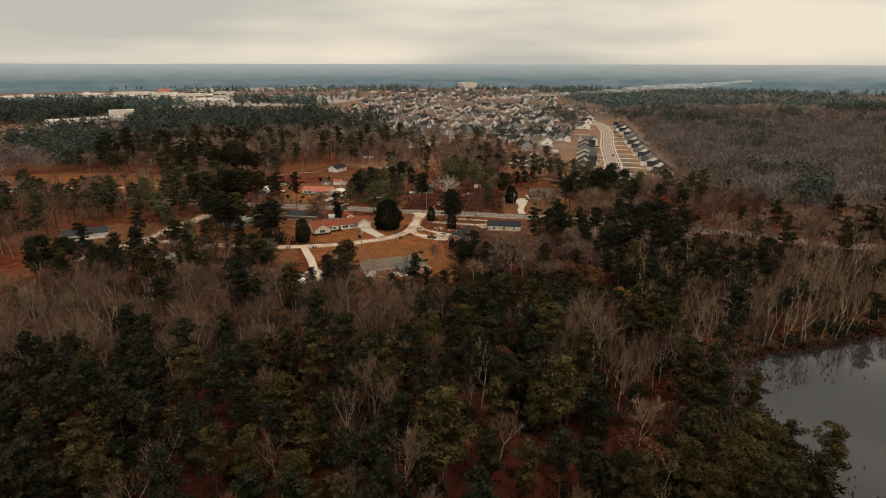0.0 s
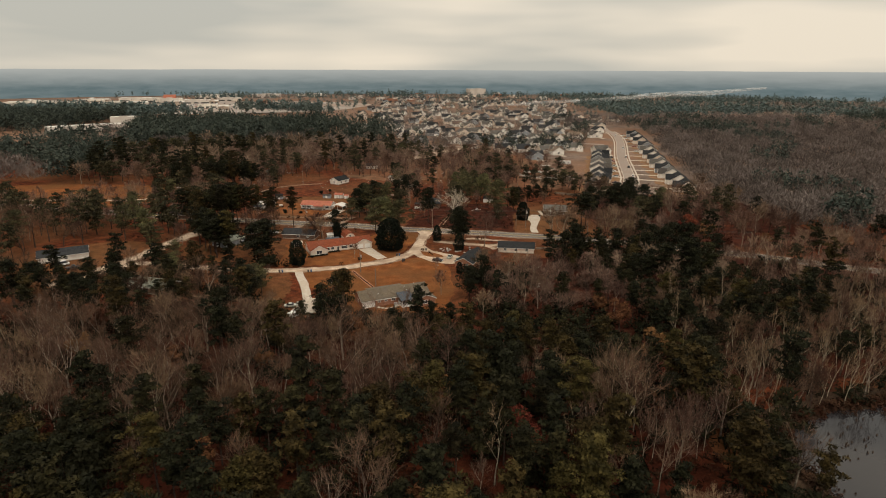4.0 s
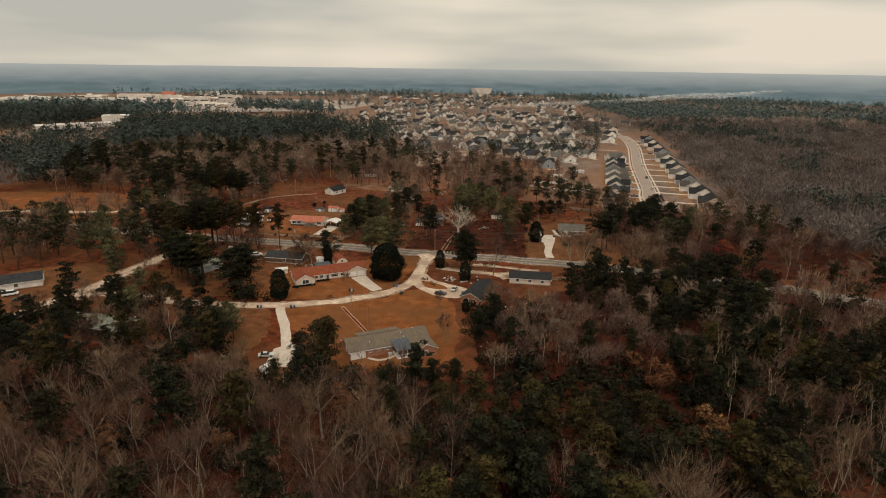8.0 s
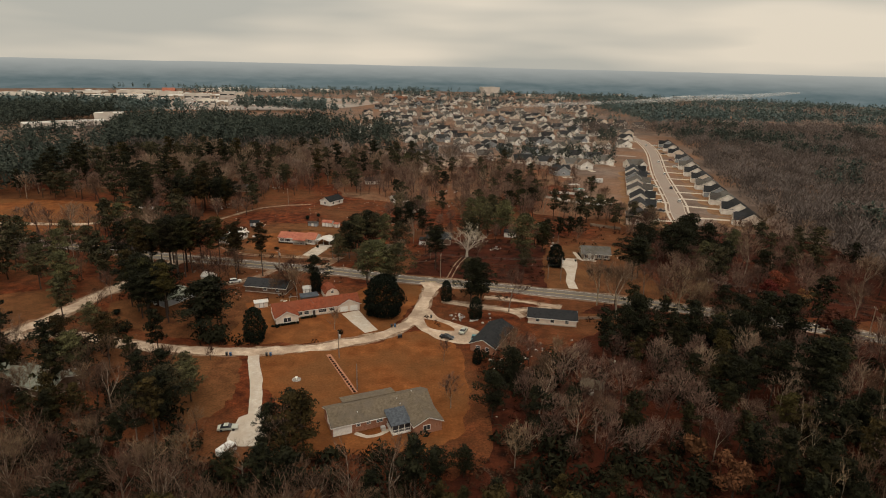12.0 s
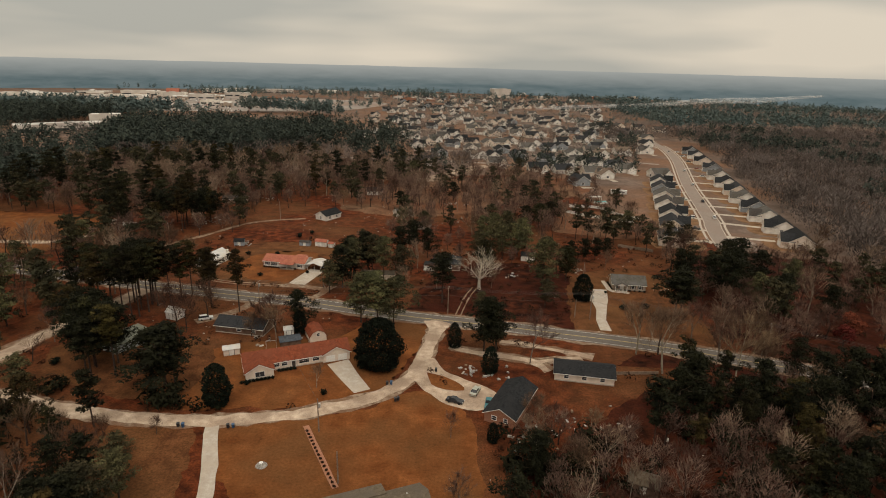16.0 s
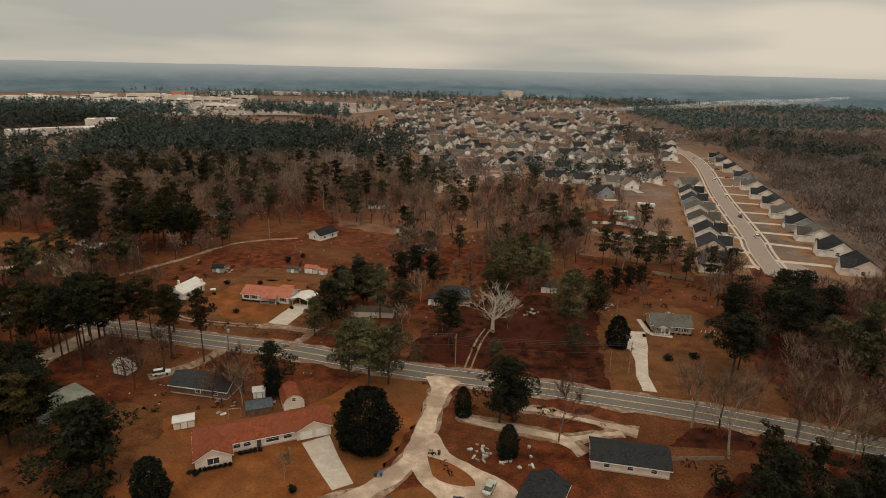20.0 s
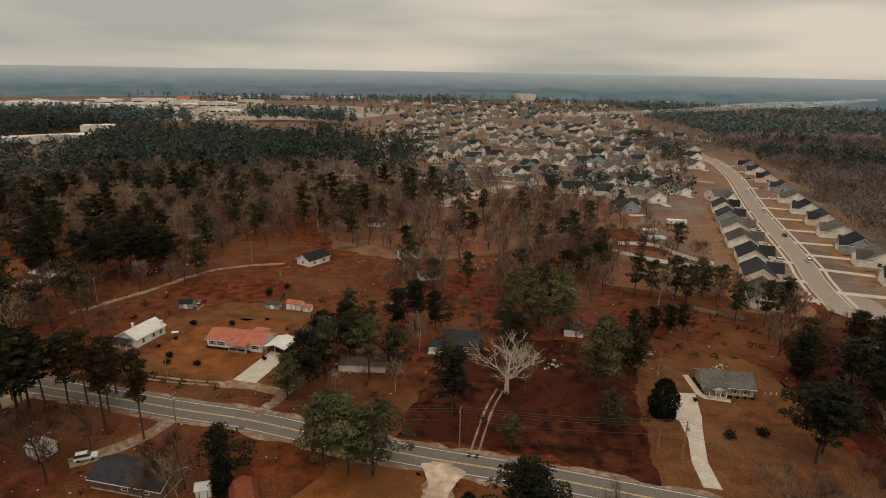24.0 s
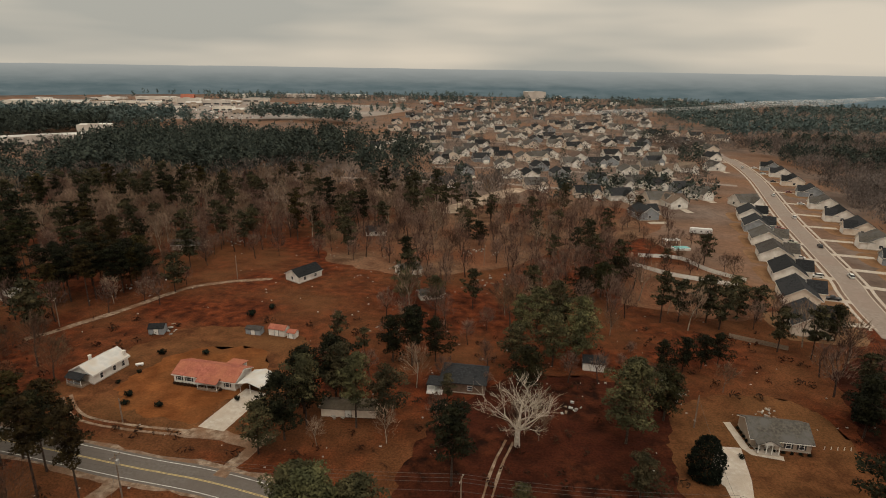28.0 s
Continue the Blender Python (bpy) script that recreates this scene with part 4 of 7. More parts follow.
box(bmr, -8.3, 0, 0, 5.7, 4.4, 0.14, Matrix.Translation((0, 3.1, 3.75)) @ Matrix.Rotation(radians(-13), 4, "X"))
part("rear_wing_roof", bmr, M["brown_roof"], rw, "low rear shingle roof")
pch = part("porch", boxes((0.7, -9.2, 0.0, 5.5, -4.5, 0.45), *[(u, -9.15, 0.45, u + 0.14, -9.01, 2.6) for u in (0.75, 2.3, 3.8, 5.3)], (0.75, -9.12, 1.25, 5.44, -9.05, 1.34), (0.75, -9.12, 2.5, 5.44, -9.03, 2.64), *[(1.0 + 0.28 * k, -9.10, 0.45, 1.05 + 0.28 * k, -9.06, 1.25) for k in range(16)], (0.75, -9.1, 1.25, 0.82, -4.5, 1.34), *[(0.76, -8.8 + 0.3 * k, 0.45, 0.81, -8.75 + 0.3 * k, 1.25) for k in range(14)]), M["trim"], bh, "screened white porch")
bmr = bmesh.new()
box(bmr, 0.35, -6.1, 0, 5.65, 0, 0.14, Matrix.Translation((0, -3.4, 3.72)) @ Matrix.Rotation(radians(10), 4, "X"))
part("porch_roof", bmr, M["blue_roof"], bh, "slate blue porch roof")
part("screen", boxes((1.0, -8.9, 0.5, 5.4, -4.6, 2.45)), M["glass"], bh, "dark porch screen")

# long salmon-roofed ranch across the sand road
rr = house(-42.0, 113.4, 22.5, 30.0, 8.2, 2.7, 2.1, "cream_wall", "rust_roof", "long cream ranch house with weathered red roof", hip=False,
           windows=(("s", -6.2, 1.5, 1.3, 1.0), ("s", -4.0, 1.5, 1.3, 1.0), ("s", 1.6, 2.8, 1.4, 0.9), ("s", 5.0, 1.8, 1.3, 1.0), ("w", 0, 1.6, 1.2, 1.0)))
door(rr, on_side("s", -1.4, 30.0, 8.2))
wing(rr, -11.2, -4.4, 90, 7.4, 7.5, 2.7, 2.1, "cream_wall", "rust_roof", (("w", 0, 2.4, 1.5, 0.9), ("n", 2.0, 1.2, 1.2, 1.0)), label="cream front wing")
gw = wing(rr, 11.0, -2.3, 90, 4.8, 8.0, 2.7, 2.0, "cream_wall", "rust_roof", (), label="garage wing")
for u in (-1.8, 1.8):
    g = part("garage_door", boxes((-1.35, -0.08, 0.05, 1.35, -0.015, 2.1)), M["trim"], gw, "white garage door")
    g.matrix_local = on_side("w", u, 4.8, 8.0)

# brick house with charcoal roof by the sand yard
house(19.3, 90.4, 64, 17, 8.0, 2.7, 2.0, "brick", "dark_roof", "brick house with charcoal roof and cluttered yard", windows=(("w", -1.6, 0.9, 1.1, 1.0), ("w", 1.4, 1.3, 1.1, 1.0), ("n", 2, 1.2, 1.1, 1.0)))
# low dark-roofed house
house(42.2, 107.6, -10.0, 16.5, 8.0, 2.6, 1.7, "cream_wall", "dark_roof", "low cream house with charcoal roof", windows=(("s", -5, 1.2, 1.1, 1.0), ("s", 0, 1.2, 1.1, 1.0), ("s", 5, 1.2, 1.1, 1.0)))
# tan house with white drive
tn = house(76.9, 181.0, -7.0, 13.0, 9.0, 2.7, 2.3, "tan_wall", "grey_roof", "small tan house with grey roof and columned porch", windows=(("s", 1.6, 1.0, 1.5, 0.8), ("s", 4.4, 1.0, 1.5, 0.8)), shutters=True)
# red-roofed house over the road
rh = house(-65.9, 197.4, -10.0, 18.5, 8.2, 2.8, 1.7, "white_wall", "red_roof", "white manufactured house with salmon roof", windows=(("s", -7.5, 1.2, 1.2, 1.0), ("s", -4.6, 1.6, 1.2, 1.0), ("s", 7.0, 1.2, 1.2, 1.0)), shutters=True)
# white gabled farmhouse
wh = house(-98.5, 198.6, 74.0, 11.5, 7.7, 3.0, 2.0, "white_wall", "metal_roof", "white farmhouse with pale metal roof and small porch", windows=(("s", -3.2, 0.9, 1.5, 0.9), ("s", 1.0, 0.9, 1.5, 0.9), ("s", 3.9, 0.9, 1.5, 0.9)))
# brown house behind the pines
house(-63.8, 133.2, -10.0, 16.5, 7.5, 2.6, 1.8, "brown_wall", "dark_roof", "dark brown house half hidden by trees", windows=(("s", 0, 1.4, 1.0, 1.0), ("s", 5, 1.2, 1.0, 1.0)))

# ---------------------------------------------------------------- subdivision
VAR = []
for i, (wall, roof, L, W) in enumerate((("white_wall", "dark_roof", 13, 10), ("cream_wall", "grey_roof", 13, 11), ("grey_wall", "dark_roof", 12, 10), ("white_wall", "tan_roof", 13, 10), ("white_wall", "grey_roof", 12, 11), ("cream_wall", "dark_roof", 14, 10))):
    t = house(0, -3000, 0, L, W, 3.5, 3.3, wall, roof, f"single-storey suburban house with {wall.split('_')[0]} siding and gabled {roof.split('_')[0]} roof", windows=(("w", 0, 1.6, 1.4, 1.0), ("s", 2, 1.2, 1.4, 1.0), ("e", -1, 1.4, 1.4, 1.0), ("n", -2, 1.2, 1.4, 1.0)), group="subdivision houses")
    wg = wing(t, L / 2 - 3.4, -W / 2 - 0.5, 90, 5.0, 6.2, 3.5, 2.9, wall, roof, (("w", 1.9, 0.8, 0.9, 3.2),) if i % 2 else ())
    gd = part("garage_door", boxes((-2.2, -0.08, 0.05, 2.2, -0.015, 2.3)), M["trim"], wg, "white garage door")
    gd.matrix_local = on_side("w", 0, 5.0, 6.2)
    VAR.append(t)


def suburb_house(i, x, y, rot):
    t = copy_thing(VAR[i % len(VAR)], pose(x, y, 0, 0, 0, rot))
    t.scale = (1.2, 1.2, 1.15)
    return t


SUB_A = [(37, 517), (48, 511), (-1, 524), (49, 474), (73, 522), (98, 501), (113, 482), (125, 494), (138, 485), (82, 449), (102, 443), (125, 434), (105, 393), (114, 583), (128, 591), (132, 542), (157, 568), (160, 541), (91, 580), (103, 614), (51, 606), (68, 616), (80, 632), (-8, 634), (1, 664), (20, 638), (-17, 607), (11, 594), (112, 695), (125, 710), (94, 715), (167, 661), (179, 625), (186, 706), (50, 717), (67, 701)]
SUB_B = [(150, 837), (176, 877), (203, 815), (222, 831), (226, 924), (240, 834), (-15, 776), (-2, 823), (13, 868), (26, 925), (40, 982), (74, 857), (93, 898), (176, 939), (207, 928), (234, 780), (-67, 679), (-56, 730), (-35, 658), (-52, 800), (-71, 851), (-80, 765), (-89, 709), (-27, 578), (59, 932), (132, 947), (164, 1049), (227, 1063), (264, 974), (-101, 846), (-37, 938), (-9, 1042), (130, 1158), (206, 1246), (282, 1194), (62, 1142)]
SUB_C = [(250, 766), (257, 732), (265, 845), (289, 830), (311, 804), (257, 695), (236, 634), (216, 576), (154, 473), (158, 455), (132, 425), (180, 432), (187, 563), (60, 780), (120, 780), (160, 770), (30, 560), (170, 600), (210, 680), (140, 640), (40, 760), (90, 820), (200, 740), (5, 720)]
ROW_W = [(168, 402), (160, 376), (153, 350), (145, 324), (138, 298), (129, 272), (119, 246)]
ROW_E = [(268, 585), (261, 553), (252, 516), (243, 475), (231, 436), (222, 404), (216, 376), (208, 348), (202, 322), (196, 298), (191, 273), (185, 246)]
rnd = random.Random(5)
for i, (x, y) in enumerate(ROW_W):
    suburb_house((0, 2, 4, 4, 0, 5, 5)[i], x, y, 73)
for i, (x, y) in enumerate(ROW_E):
    suburb_house((2, 0, 5, 2, 4, 0, 5, 4, 2, 4, 0, 5)[i], x, y, 253)
for i, (x, y) in enumerate(SUB_A + SUB_B + SUB_C):
    suburb_house(rnd.choice((0, 0, 1, 2, 3, 4, 4, 5)), x, y + 4, rnd.choice((0, 0, 0, 90, 90, 270)) + 10 + rnd.uniform(-6, 6))
SUB_D = []
for _ in range(900):
    x, y = rnd.uniform(-110, 320), rnd.uniform(455, 1500)
    if len(SUB_D) > 100 or x < -60 and y < 640 or x < -20 and y < 560 or x > 140 + (y - 455) * 0.32:
        continue
    if all(abs(x - a) > 17 or abs(y - b) > 18 for a, b in SUB_A + SUB_B + SUB_C + SUB_D + ROW_W + ROW_E) and all((q.x - x) ** 2 + (q.y - y) ** 2 > 900 for q in smooth_line(STREET, 10)):
        SUB_D.append((x, y))
for x, y in SUB_D:
    suburb_house(rnd.choice((0, 0, 1, 2, 4, 5)), x, y, rnd.choice((0, 0, 90, 270)) + 10 + rnd.uniform(-6, 6))
for t in VAR:
    for o in (*t.children_recursive, t):
        bpy.data.objects.remove(o)

# ---------------------------------------------------------------- shopping district
def store(x, y, w, d, h, rot=0, label="long pale flat-roofed store", roof="store_roof", wall="store"):
    t = thing("store_building", pose(x, y, 0, 0, 0, rot), label, "store", "shopping district")
    part("wall", boxes((-w / 2, -d / 2, 0, w / 2, d / 2, h), (-w / 2, -d / 2, h, w / 2, -d / 2 + 0.5, h + 0.9), (-w / 6, -d / 2 - 0.6, 0, w / 6, -d / 2, h + 2.2)), M[wall], t)
    part("roof", boxes((-w / 2 + 0.5, -d / 2 + 0.5, h - 0.2, w / 2 - 0.5, d / 2, h + 0.25)), M[roof], t)
    for x0, x1 in ((-w / 2 + 2, -w / 6 - 1), (w / 6 + 1, w / 2 - 2)):
        part("shop_front", boxes((x0, -d / 2 - 0.3, 0.1, x1, -d / 2 - 0.02, 2.6)), M["glass"], t, "dark glazed shop front")
    part("entrance", boxes((-w / 12, -d / 2 - 0.9, 0.1, w / 12, -d / 2 - 0.62, 2.8)), M["glass"], t, "dark glazed entrance")
    return t


for x, y, w, d, h in ((-845, 1175, 95, 45, 10), (-730, 1190, 70, 30, 7), (-600, 1300, 50, 30, 11), (-540, 1300, 60, 28, 8), (-590, 1530, 70, 40, 9), (-560, 1590, 60, 30, 9), (-450, 1600, 80, 40, 9), (-330, 1640, 90, 40, 8), (-720, 1390, 80, 35, 8), (-660, 1370, 50, 25, 8), (-800, 1320, 60, 30, 7), (-900, 1020, 60, 25, 6), (-780, 1060, 40, 20, 5), (-690, 1120, 36, 18, 5), (-560, 1140, 40, 18, 5), (165, 1690, 50, 40, 22), (-700, 1250, 45, 25, 6), (-500, 1420, 60, 28, 7), (-640, 1200, 35, 18, 5)):
    store(x, y, w, d, h, 14)
bs = store(-616, 1035, 30, 16, 6, 14, "small store with bright blue roof", "blue_metal")
rs = store(-598, 1290, 40, 24, 12, 14, "store front with red gabled roof")
part("entrance_roof", gable_roof(26, 20, 12, 8), M["red_roof"], rs, "red gabled entrance roof")
store(-430, 715, 34, 24, 14, 25, "three-storey brick building with grey roof")
store(-455, 660, 90, 30, 7, 40, "long low warehouse with pale roof")
store(-288, 770, 22, 26, 9, 10, "brick building with red gabled roof", "rust_roof")
rnd = random.Random(19)
SHOPS = []
for _ in range(600):
    x, y = rnd.uniform(-980, -330), rnd.uniform(960, 1390)
    if len(SHOPS) > 44 or x > -520 and y < 1010 or any(abs(x - a) < 48 and abs(y - b) < 26 for a, b in SHOPS) or any(abs(x - a) < 70 and abs(y - b) < 40 for a, b in ((-845, 1175), (-600, 1295), (-616, 1035))):
        continue
    SHOPS.append((x, y))
for x, y in SHOPS:
    w, d, h = rnd.uniform(16, 42), rnd.uniform(12, 20), rnd.uniform(4, 7)
    wall, roof = rnd.choice((("store", "store_roof"), ("store", "store_roof"), ("white_wall", "grey_roof"), ("cream_wall", "tan_roof"), ("brick", "store_roof"), ("tan_wall", "metal_roof")))
    t = store(x, y, w, d, h, 14 + rnd.choice((0, 0, 90)), "small pale shop building on the parking lot", roof, wall)
    if rnd.random() < 0.4:
        part("pitched_roof", gable_roof(w, d, h + 0.3, 3.0), M[roof], t)
rnd = random.Random(23)
for _ in range(22):
    x, y = rnd.uniform(-220, 620), rnd.uniform(1380, 1740)
    store(x, y, rnd.uniform(14, 40), rnd.uniform(12, 22), rnd.uniform(5, 9), 10 + rnd.choice((0, 90)), "distant pale town building among trees", rnd.choice(("store_roof", "grey_roof", "metal_roof")), rnd.choice(("store", "white_wall", "cream_wall", "brick")))
rnd = random.Random(9)
lot = []
for _ in range(420):
    x = rnd.uniform(-960, -330)
    y = rnd.uniform(960, 1330)
    lot.append(((x, y, 0.05, x + 1.8, y + 4.4, 1.45), rnd.random()))
for nm, mm, lo, hi in (("parked_cars", "car_white", 0, 0.45), ("parked_cars", "car_dark", 0.45, 0.8), ("parked_cars", "car_red", 0.8, 1.0)):
    tagged(part(nm, boxes(*[b for b, r in lot if lo <= r < hi]), M[mm]), "rows of distant parked cars", "cars", kind="stuff")
tagged(blob("parking_lot", [(-1000, 930), (-500, 950), (-250, 1010), (-150, 1120), (-150, 1320), (-500, 1400), (-1000, 1330)], 0.03, M["lot"], 5, 3, 30), "wide pale parking lot of the shopping district", "parking lot", kind="structure")

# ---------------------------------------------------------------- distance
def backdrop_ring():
    """Far wooded horizon: a glowing ring with woods and haze painted on."""
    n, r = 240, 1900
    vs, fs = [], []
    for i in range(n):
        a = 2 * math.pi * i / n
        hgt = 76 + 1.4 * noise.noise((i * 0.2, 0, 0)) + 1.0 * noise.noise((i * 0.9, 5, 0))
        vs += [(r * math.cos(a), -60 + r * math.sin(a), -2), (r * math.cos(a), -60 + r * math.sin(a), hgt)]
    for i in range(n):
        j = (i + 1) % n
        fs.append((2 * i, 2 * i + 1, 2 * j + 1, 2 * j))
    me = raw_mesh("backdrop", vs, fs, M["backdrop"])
    return tagged(new("backdrop", me), "glowing backdrop ring with a hazy wooded horizon painted on", "backdrop", kind="structure")


# haze painted as a glow that pales towards the top
bd = bpy.data.materials.new("painted_haze_glow")
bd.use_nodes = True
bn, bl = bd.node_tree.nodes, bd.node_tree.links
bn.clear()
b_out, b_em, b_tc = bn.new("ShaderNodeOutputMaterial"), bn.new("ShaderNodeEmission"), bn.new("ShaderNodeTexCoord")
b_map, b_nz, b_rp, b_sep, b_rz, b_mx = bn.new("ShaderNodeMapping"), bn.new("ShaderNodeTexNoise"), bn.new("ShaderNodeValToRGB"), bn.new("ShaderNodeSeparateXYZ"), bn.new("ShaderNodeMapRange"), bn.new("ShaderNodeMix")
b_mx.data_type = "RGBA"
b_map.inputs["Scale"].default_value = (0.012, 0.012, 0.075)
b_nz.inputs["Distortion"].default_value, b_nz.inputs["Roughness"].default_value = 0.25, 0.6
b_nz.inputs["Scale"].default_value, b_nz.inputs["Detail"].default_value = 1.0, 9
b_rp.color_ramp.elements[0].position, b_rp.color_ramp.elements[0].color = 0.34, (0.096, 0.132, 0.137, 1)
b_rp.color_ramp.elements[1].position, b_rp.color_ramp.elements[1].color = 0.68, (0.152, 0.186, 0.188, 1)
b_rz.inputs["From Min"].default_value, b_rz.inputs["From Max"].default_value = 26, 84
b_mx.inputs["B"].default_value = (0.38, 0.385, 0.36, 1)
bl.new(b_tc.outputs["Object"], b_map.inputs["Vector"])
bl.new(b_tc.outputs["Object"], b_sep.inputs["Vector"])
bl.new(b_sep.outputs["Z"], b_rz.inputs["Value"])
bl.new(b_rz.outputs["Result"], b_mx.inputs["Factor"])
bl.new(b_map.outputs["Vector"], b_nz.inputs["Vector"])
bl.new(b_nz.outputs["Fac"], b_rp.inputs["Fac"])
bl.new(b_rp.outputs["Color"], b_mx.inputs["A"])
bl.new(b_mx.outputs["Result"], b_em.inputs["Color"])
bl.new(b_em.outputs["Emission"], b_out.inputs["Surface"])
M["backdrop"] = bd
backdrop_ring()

# ---------------------------------------------------------------- woods
st_line, main_line, loop_line, branch_line = smooth_line(STREET, 8), smooth_line(MAIN, 6), smooth_line(LOOP, 5), smooth_line(BRANCH, 5)


def near_line(line, x, y, d):
    return any((q.x - x) ** 2 + (q.y - y) ** 2 < d * d for q in line)


def inside(pts, x, y):
    hit = False
    for (x0, y0), (x1, y1) in zip(pts, [*pts[1:], pts[0]]):
        if (y0 > y) != (y1 > y) and x < (x1 - x0) * (y - y0) / (y1 - y0) + x0:
            hit = not hit
    return hit


POND = [(87, -98), (74.5, -85), (77.5, -72), (78.5, -56), (76.5, -46), (85, -35.5), (100, -28.5), (122, -24.5), (146, -16.5), (185, -12.5), (240, -26), (280, -80), (250, -160), (150, -180), (95, -140)]
OPEN = [p for p, s in LAWNS] + [POND, [(-57, 82), (-47, 82), (-34, 34), (-54, 28)], [(-34, 33), (14, 33), (14, 100), (-34, 100)], [(8, 78), (54, 78), (54, 118), (-2, 118)]]


def free(x, y, gap=4.0):
    return not (near_line(main_line, x, y, (6 if x < 110 else 9) + gap) or near_line(loop_line, x, y, 3 + gap) or near_line(branch_line, x, y, 3 + gap) or near_line(st_line, x, y, 36 if x < 150 + (y - 250) * 0.26 else 38) or any(inside(p, x, y) for p in OPEN))


rnd = random.Random(21)
taken = []
POOL = {k: [] for k in (*TREES, *LITE)}


def put(kind, spots, low=0.85, high=1.12):
    """Trees at chosen places; the third number is the size."""
    for x, y, *s in spots:
        taken.append((x, y))
        tree(kind, x, y, s[0] if s else rnd.uniform(low, high), rnd=rnd)


def put_high(kind, spots):
    """Trees at chosen places; the third number is the height in metres."""
    for x, y, h in spots:
        taken.append((x, y))
        v = min(range(len(TREE_H[kind])), key=lambda i: abs(TREE_H[kind][i] - h) + rnd.uniform(0, 3))
        tree(kind, x, y, h / TREE_H[kind][v], v, rnd)


# trees that stand out, space by space
# tall pines between the sand road and the main road
put_high("pine", [(-108.9, 143, 25), (-103.4, 138.4, 26), (-102.3, 141, 26), (-104.6, 147, 25), (-100.5, 150.5, 24), (-97.0, 153, 24), (-95.5, 158.7, 21), (-92.5, 161.2, 22), (-84.6, 157.6, 19), (-81.1, 150.2, 23), (-70.4, 147.6, 23.5), (-71.5, 98.5, 19), (-98.2, 107.1, 21), (-89.4, 101.8, 22), (-107.8, 114.7, 22), (-97.3, 106.3, 20), (-91.6, 105.5, 21), (-128.5, 150, 22), (-110, 153, 23), (-113, 162, 22), (-127, 155, 22), (-120, 149, 24), (-115, 139, 24), (-95.4, 75.3, 15), (-106.8, 73.5, 15), (-88, 166.5, 17), (-101.0, 145, 25)])
put_high("olive_pine", [(-155, 151, 18), (-150, 130, 18), (-148, 160, 17), (-136, 122, 18), (-102, 70, 12), (-65.7, 46, 15), (-63, 54, 12), (-67.2, 62.7, 9.7), (-42.2, 166.6, 13), (-34.5, 178, 19), (-22.4, 178, 20), (-15.9, 181, 15), (-28, 186, 18), (39.3, 157.3, 11), (15.3, 149.5, 9), (20.2, 222, 18), (28.7, 212, 17), (36, 216, 16), (26, 232, 17), (40, 228, 16), (18, 210, 14), (33, 241, 16)])
put_high("broad_pine", [(-26.5, 140.5, 18.5), (-20.5, 138.2, 19.5), (-15.2, 138.2, 18), (14.3, 121.5, 18), (18.2, 122, 16.5), (87.5, 152, 18), (41.3, 176.5, 21), (52.9, 186.5, 15), (106, 194, 11), (122.5, 236, 12.6), (-38, 172, 17), (-30, 190, 18), (20.1, 196, 14), (46, 262, 14), (54, 268, 14), (62, 278, 13), (124.5, 155.7, 16)])
put_high("dark_pine", [(1.2, 159.3, 20.5), (-12.2, 209.2, 19), (-18, 211, 15), (-5.5, 212, 14), (113, 168, 20), (122.8, 186, 21), (118, 176, 19), (128, 178, 18), (99, 183, 16), (108, 176, 16), (60, 211, 10), (66, 212, 11), (72, 214, 11), (78, 217, 10), (-45.7, 133.8, 14), (96.7, 48, 24), (90, 54, 20), (65.6, 88.1, 18), (60, 84, 16), (100.9, 95, 16), (191.3, 167.3, 13), (-32.9, 38.2, 13.5), (-37.5, 35.8, 11), (-65.7, 41.5, 16), (-150, 46.7, 17), (-138, 46.2, 15), (-144, 51, 15), (-120, 39, 13), (-113, 53, 10), (-126, 44, 13), (15.4, 48.3, 13), (21.6, 62.7, 12.5), (1.2, 24.2, 8.6), (7, 25.5, 8), (140, 150, 14)])
put_high("dark_pine", [(-139.7, 246, 21), (-133, 250, 22), (-126.3, 256.2, 20), (-120, 262, 18), (-146, 252, 21), (-137, 262, 21), (-129, 266, 19), (-99.5, 104.9, 20), (-95, 100, 19), (-103.5, 110.5, 21), (-92.5, 109, 20), (-110, 121, 20), (-163, 249, 16), (-172, 252, 18), (84, 92, 15), (94, 82, 16), (76, 86, 13), (104, 86, 17), (112, 98, 16), (70, 98, 11), (118, 92, 17), (-36.5, 183, 18)])
put("broad_pine", [(-20, 256, 0.75), (-8, 254, 0.7), (68, 286, 0.7), (8, 330, 0.8), (-24, 305, 0.7), (-30, 390, 0.9), (-22, 396, 0.9), (128, 205, 0.95), (104, 38, 0.9)])
put("pine", [(-143, 243, 1.0), (-131, 243, 1.0), (-127, 252, 1.05), (-134, 256, 1.1), (-142, 262, 1.1), (-150, 248, 1.0), (-124, 262, 1.0), (-128, 272, 1.1), (-140, 276, 1.1), (-152, 268, 1.1), (-165, 250, 1.0), (-168, 262, 1.1), (-160, 240, 0.9), (-180, 268, 1.1), (99, 102, 0.8), (91, 88, 0.8), (78, 50, 0.8), (74, 78, 0.7), (86, 74, 0.8), (118, 70, 0.9), (110, 60, 0.9)])
put_high("cedar", [(5.2, 124.0, 8.2), (15.2, 108.2, 8.3), (-56.6, 89.4, 11.2), (55.0, 165.3, 10.4), (13.4, 75.8, 5.2), (-13.6, 233, 9), (103, 190, 9), (-45, 131, 8)])
tree("cedar", -17.2, 110.6, 1.0, 1, rnd)
tree("sycamore_bare", 15.8, 173.6, 1.0, 0, rnd).scale = (1.38, 1.38, 0.98)
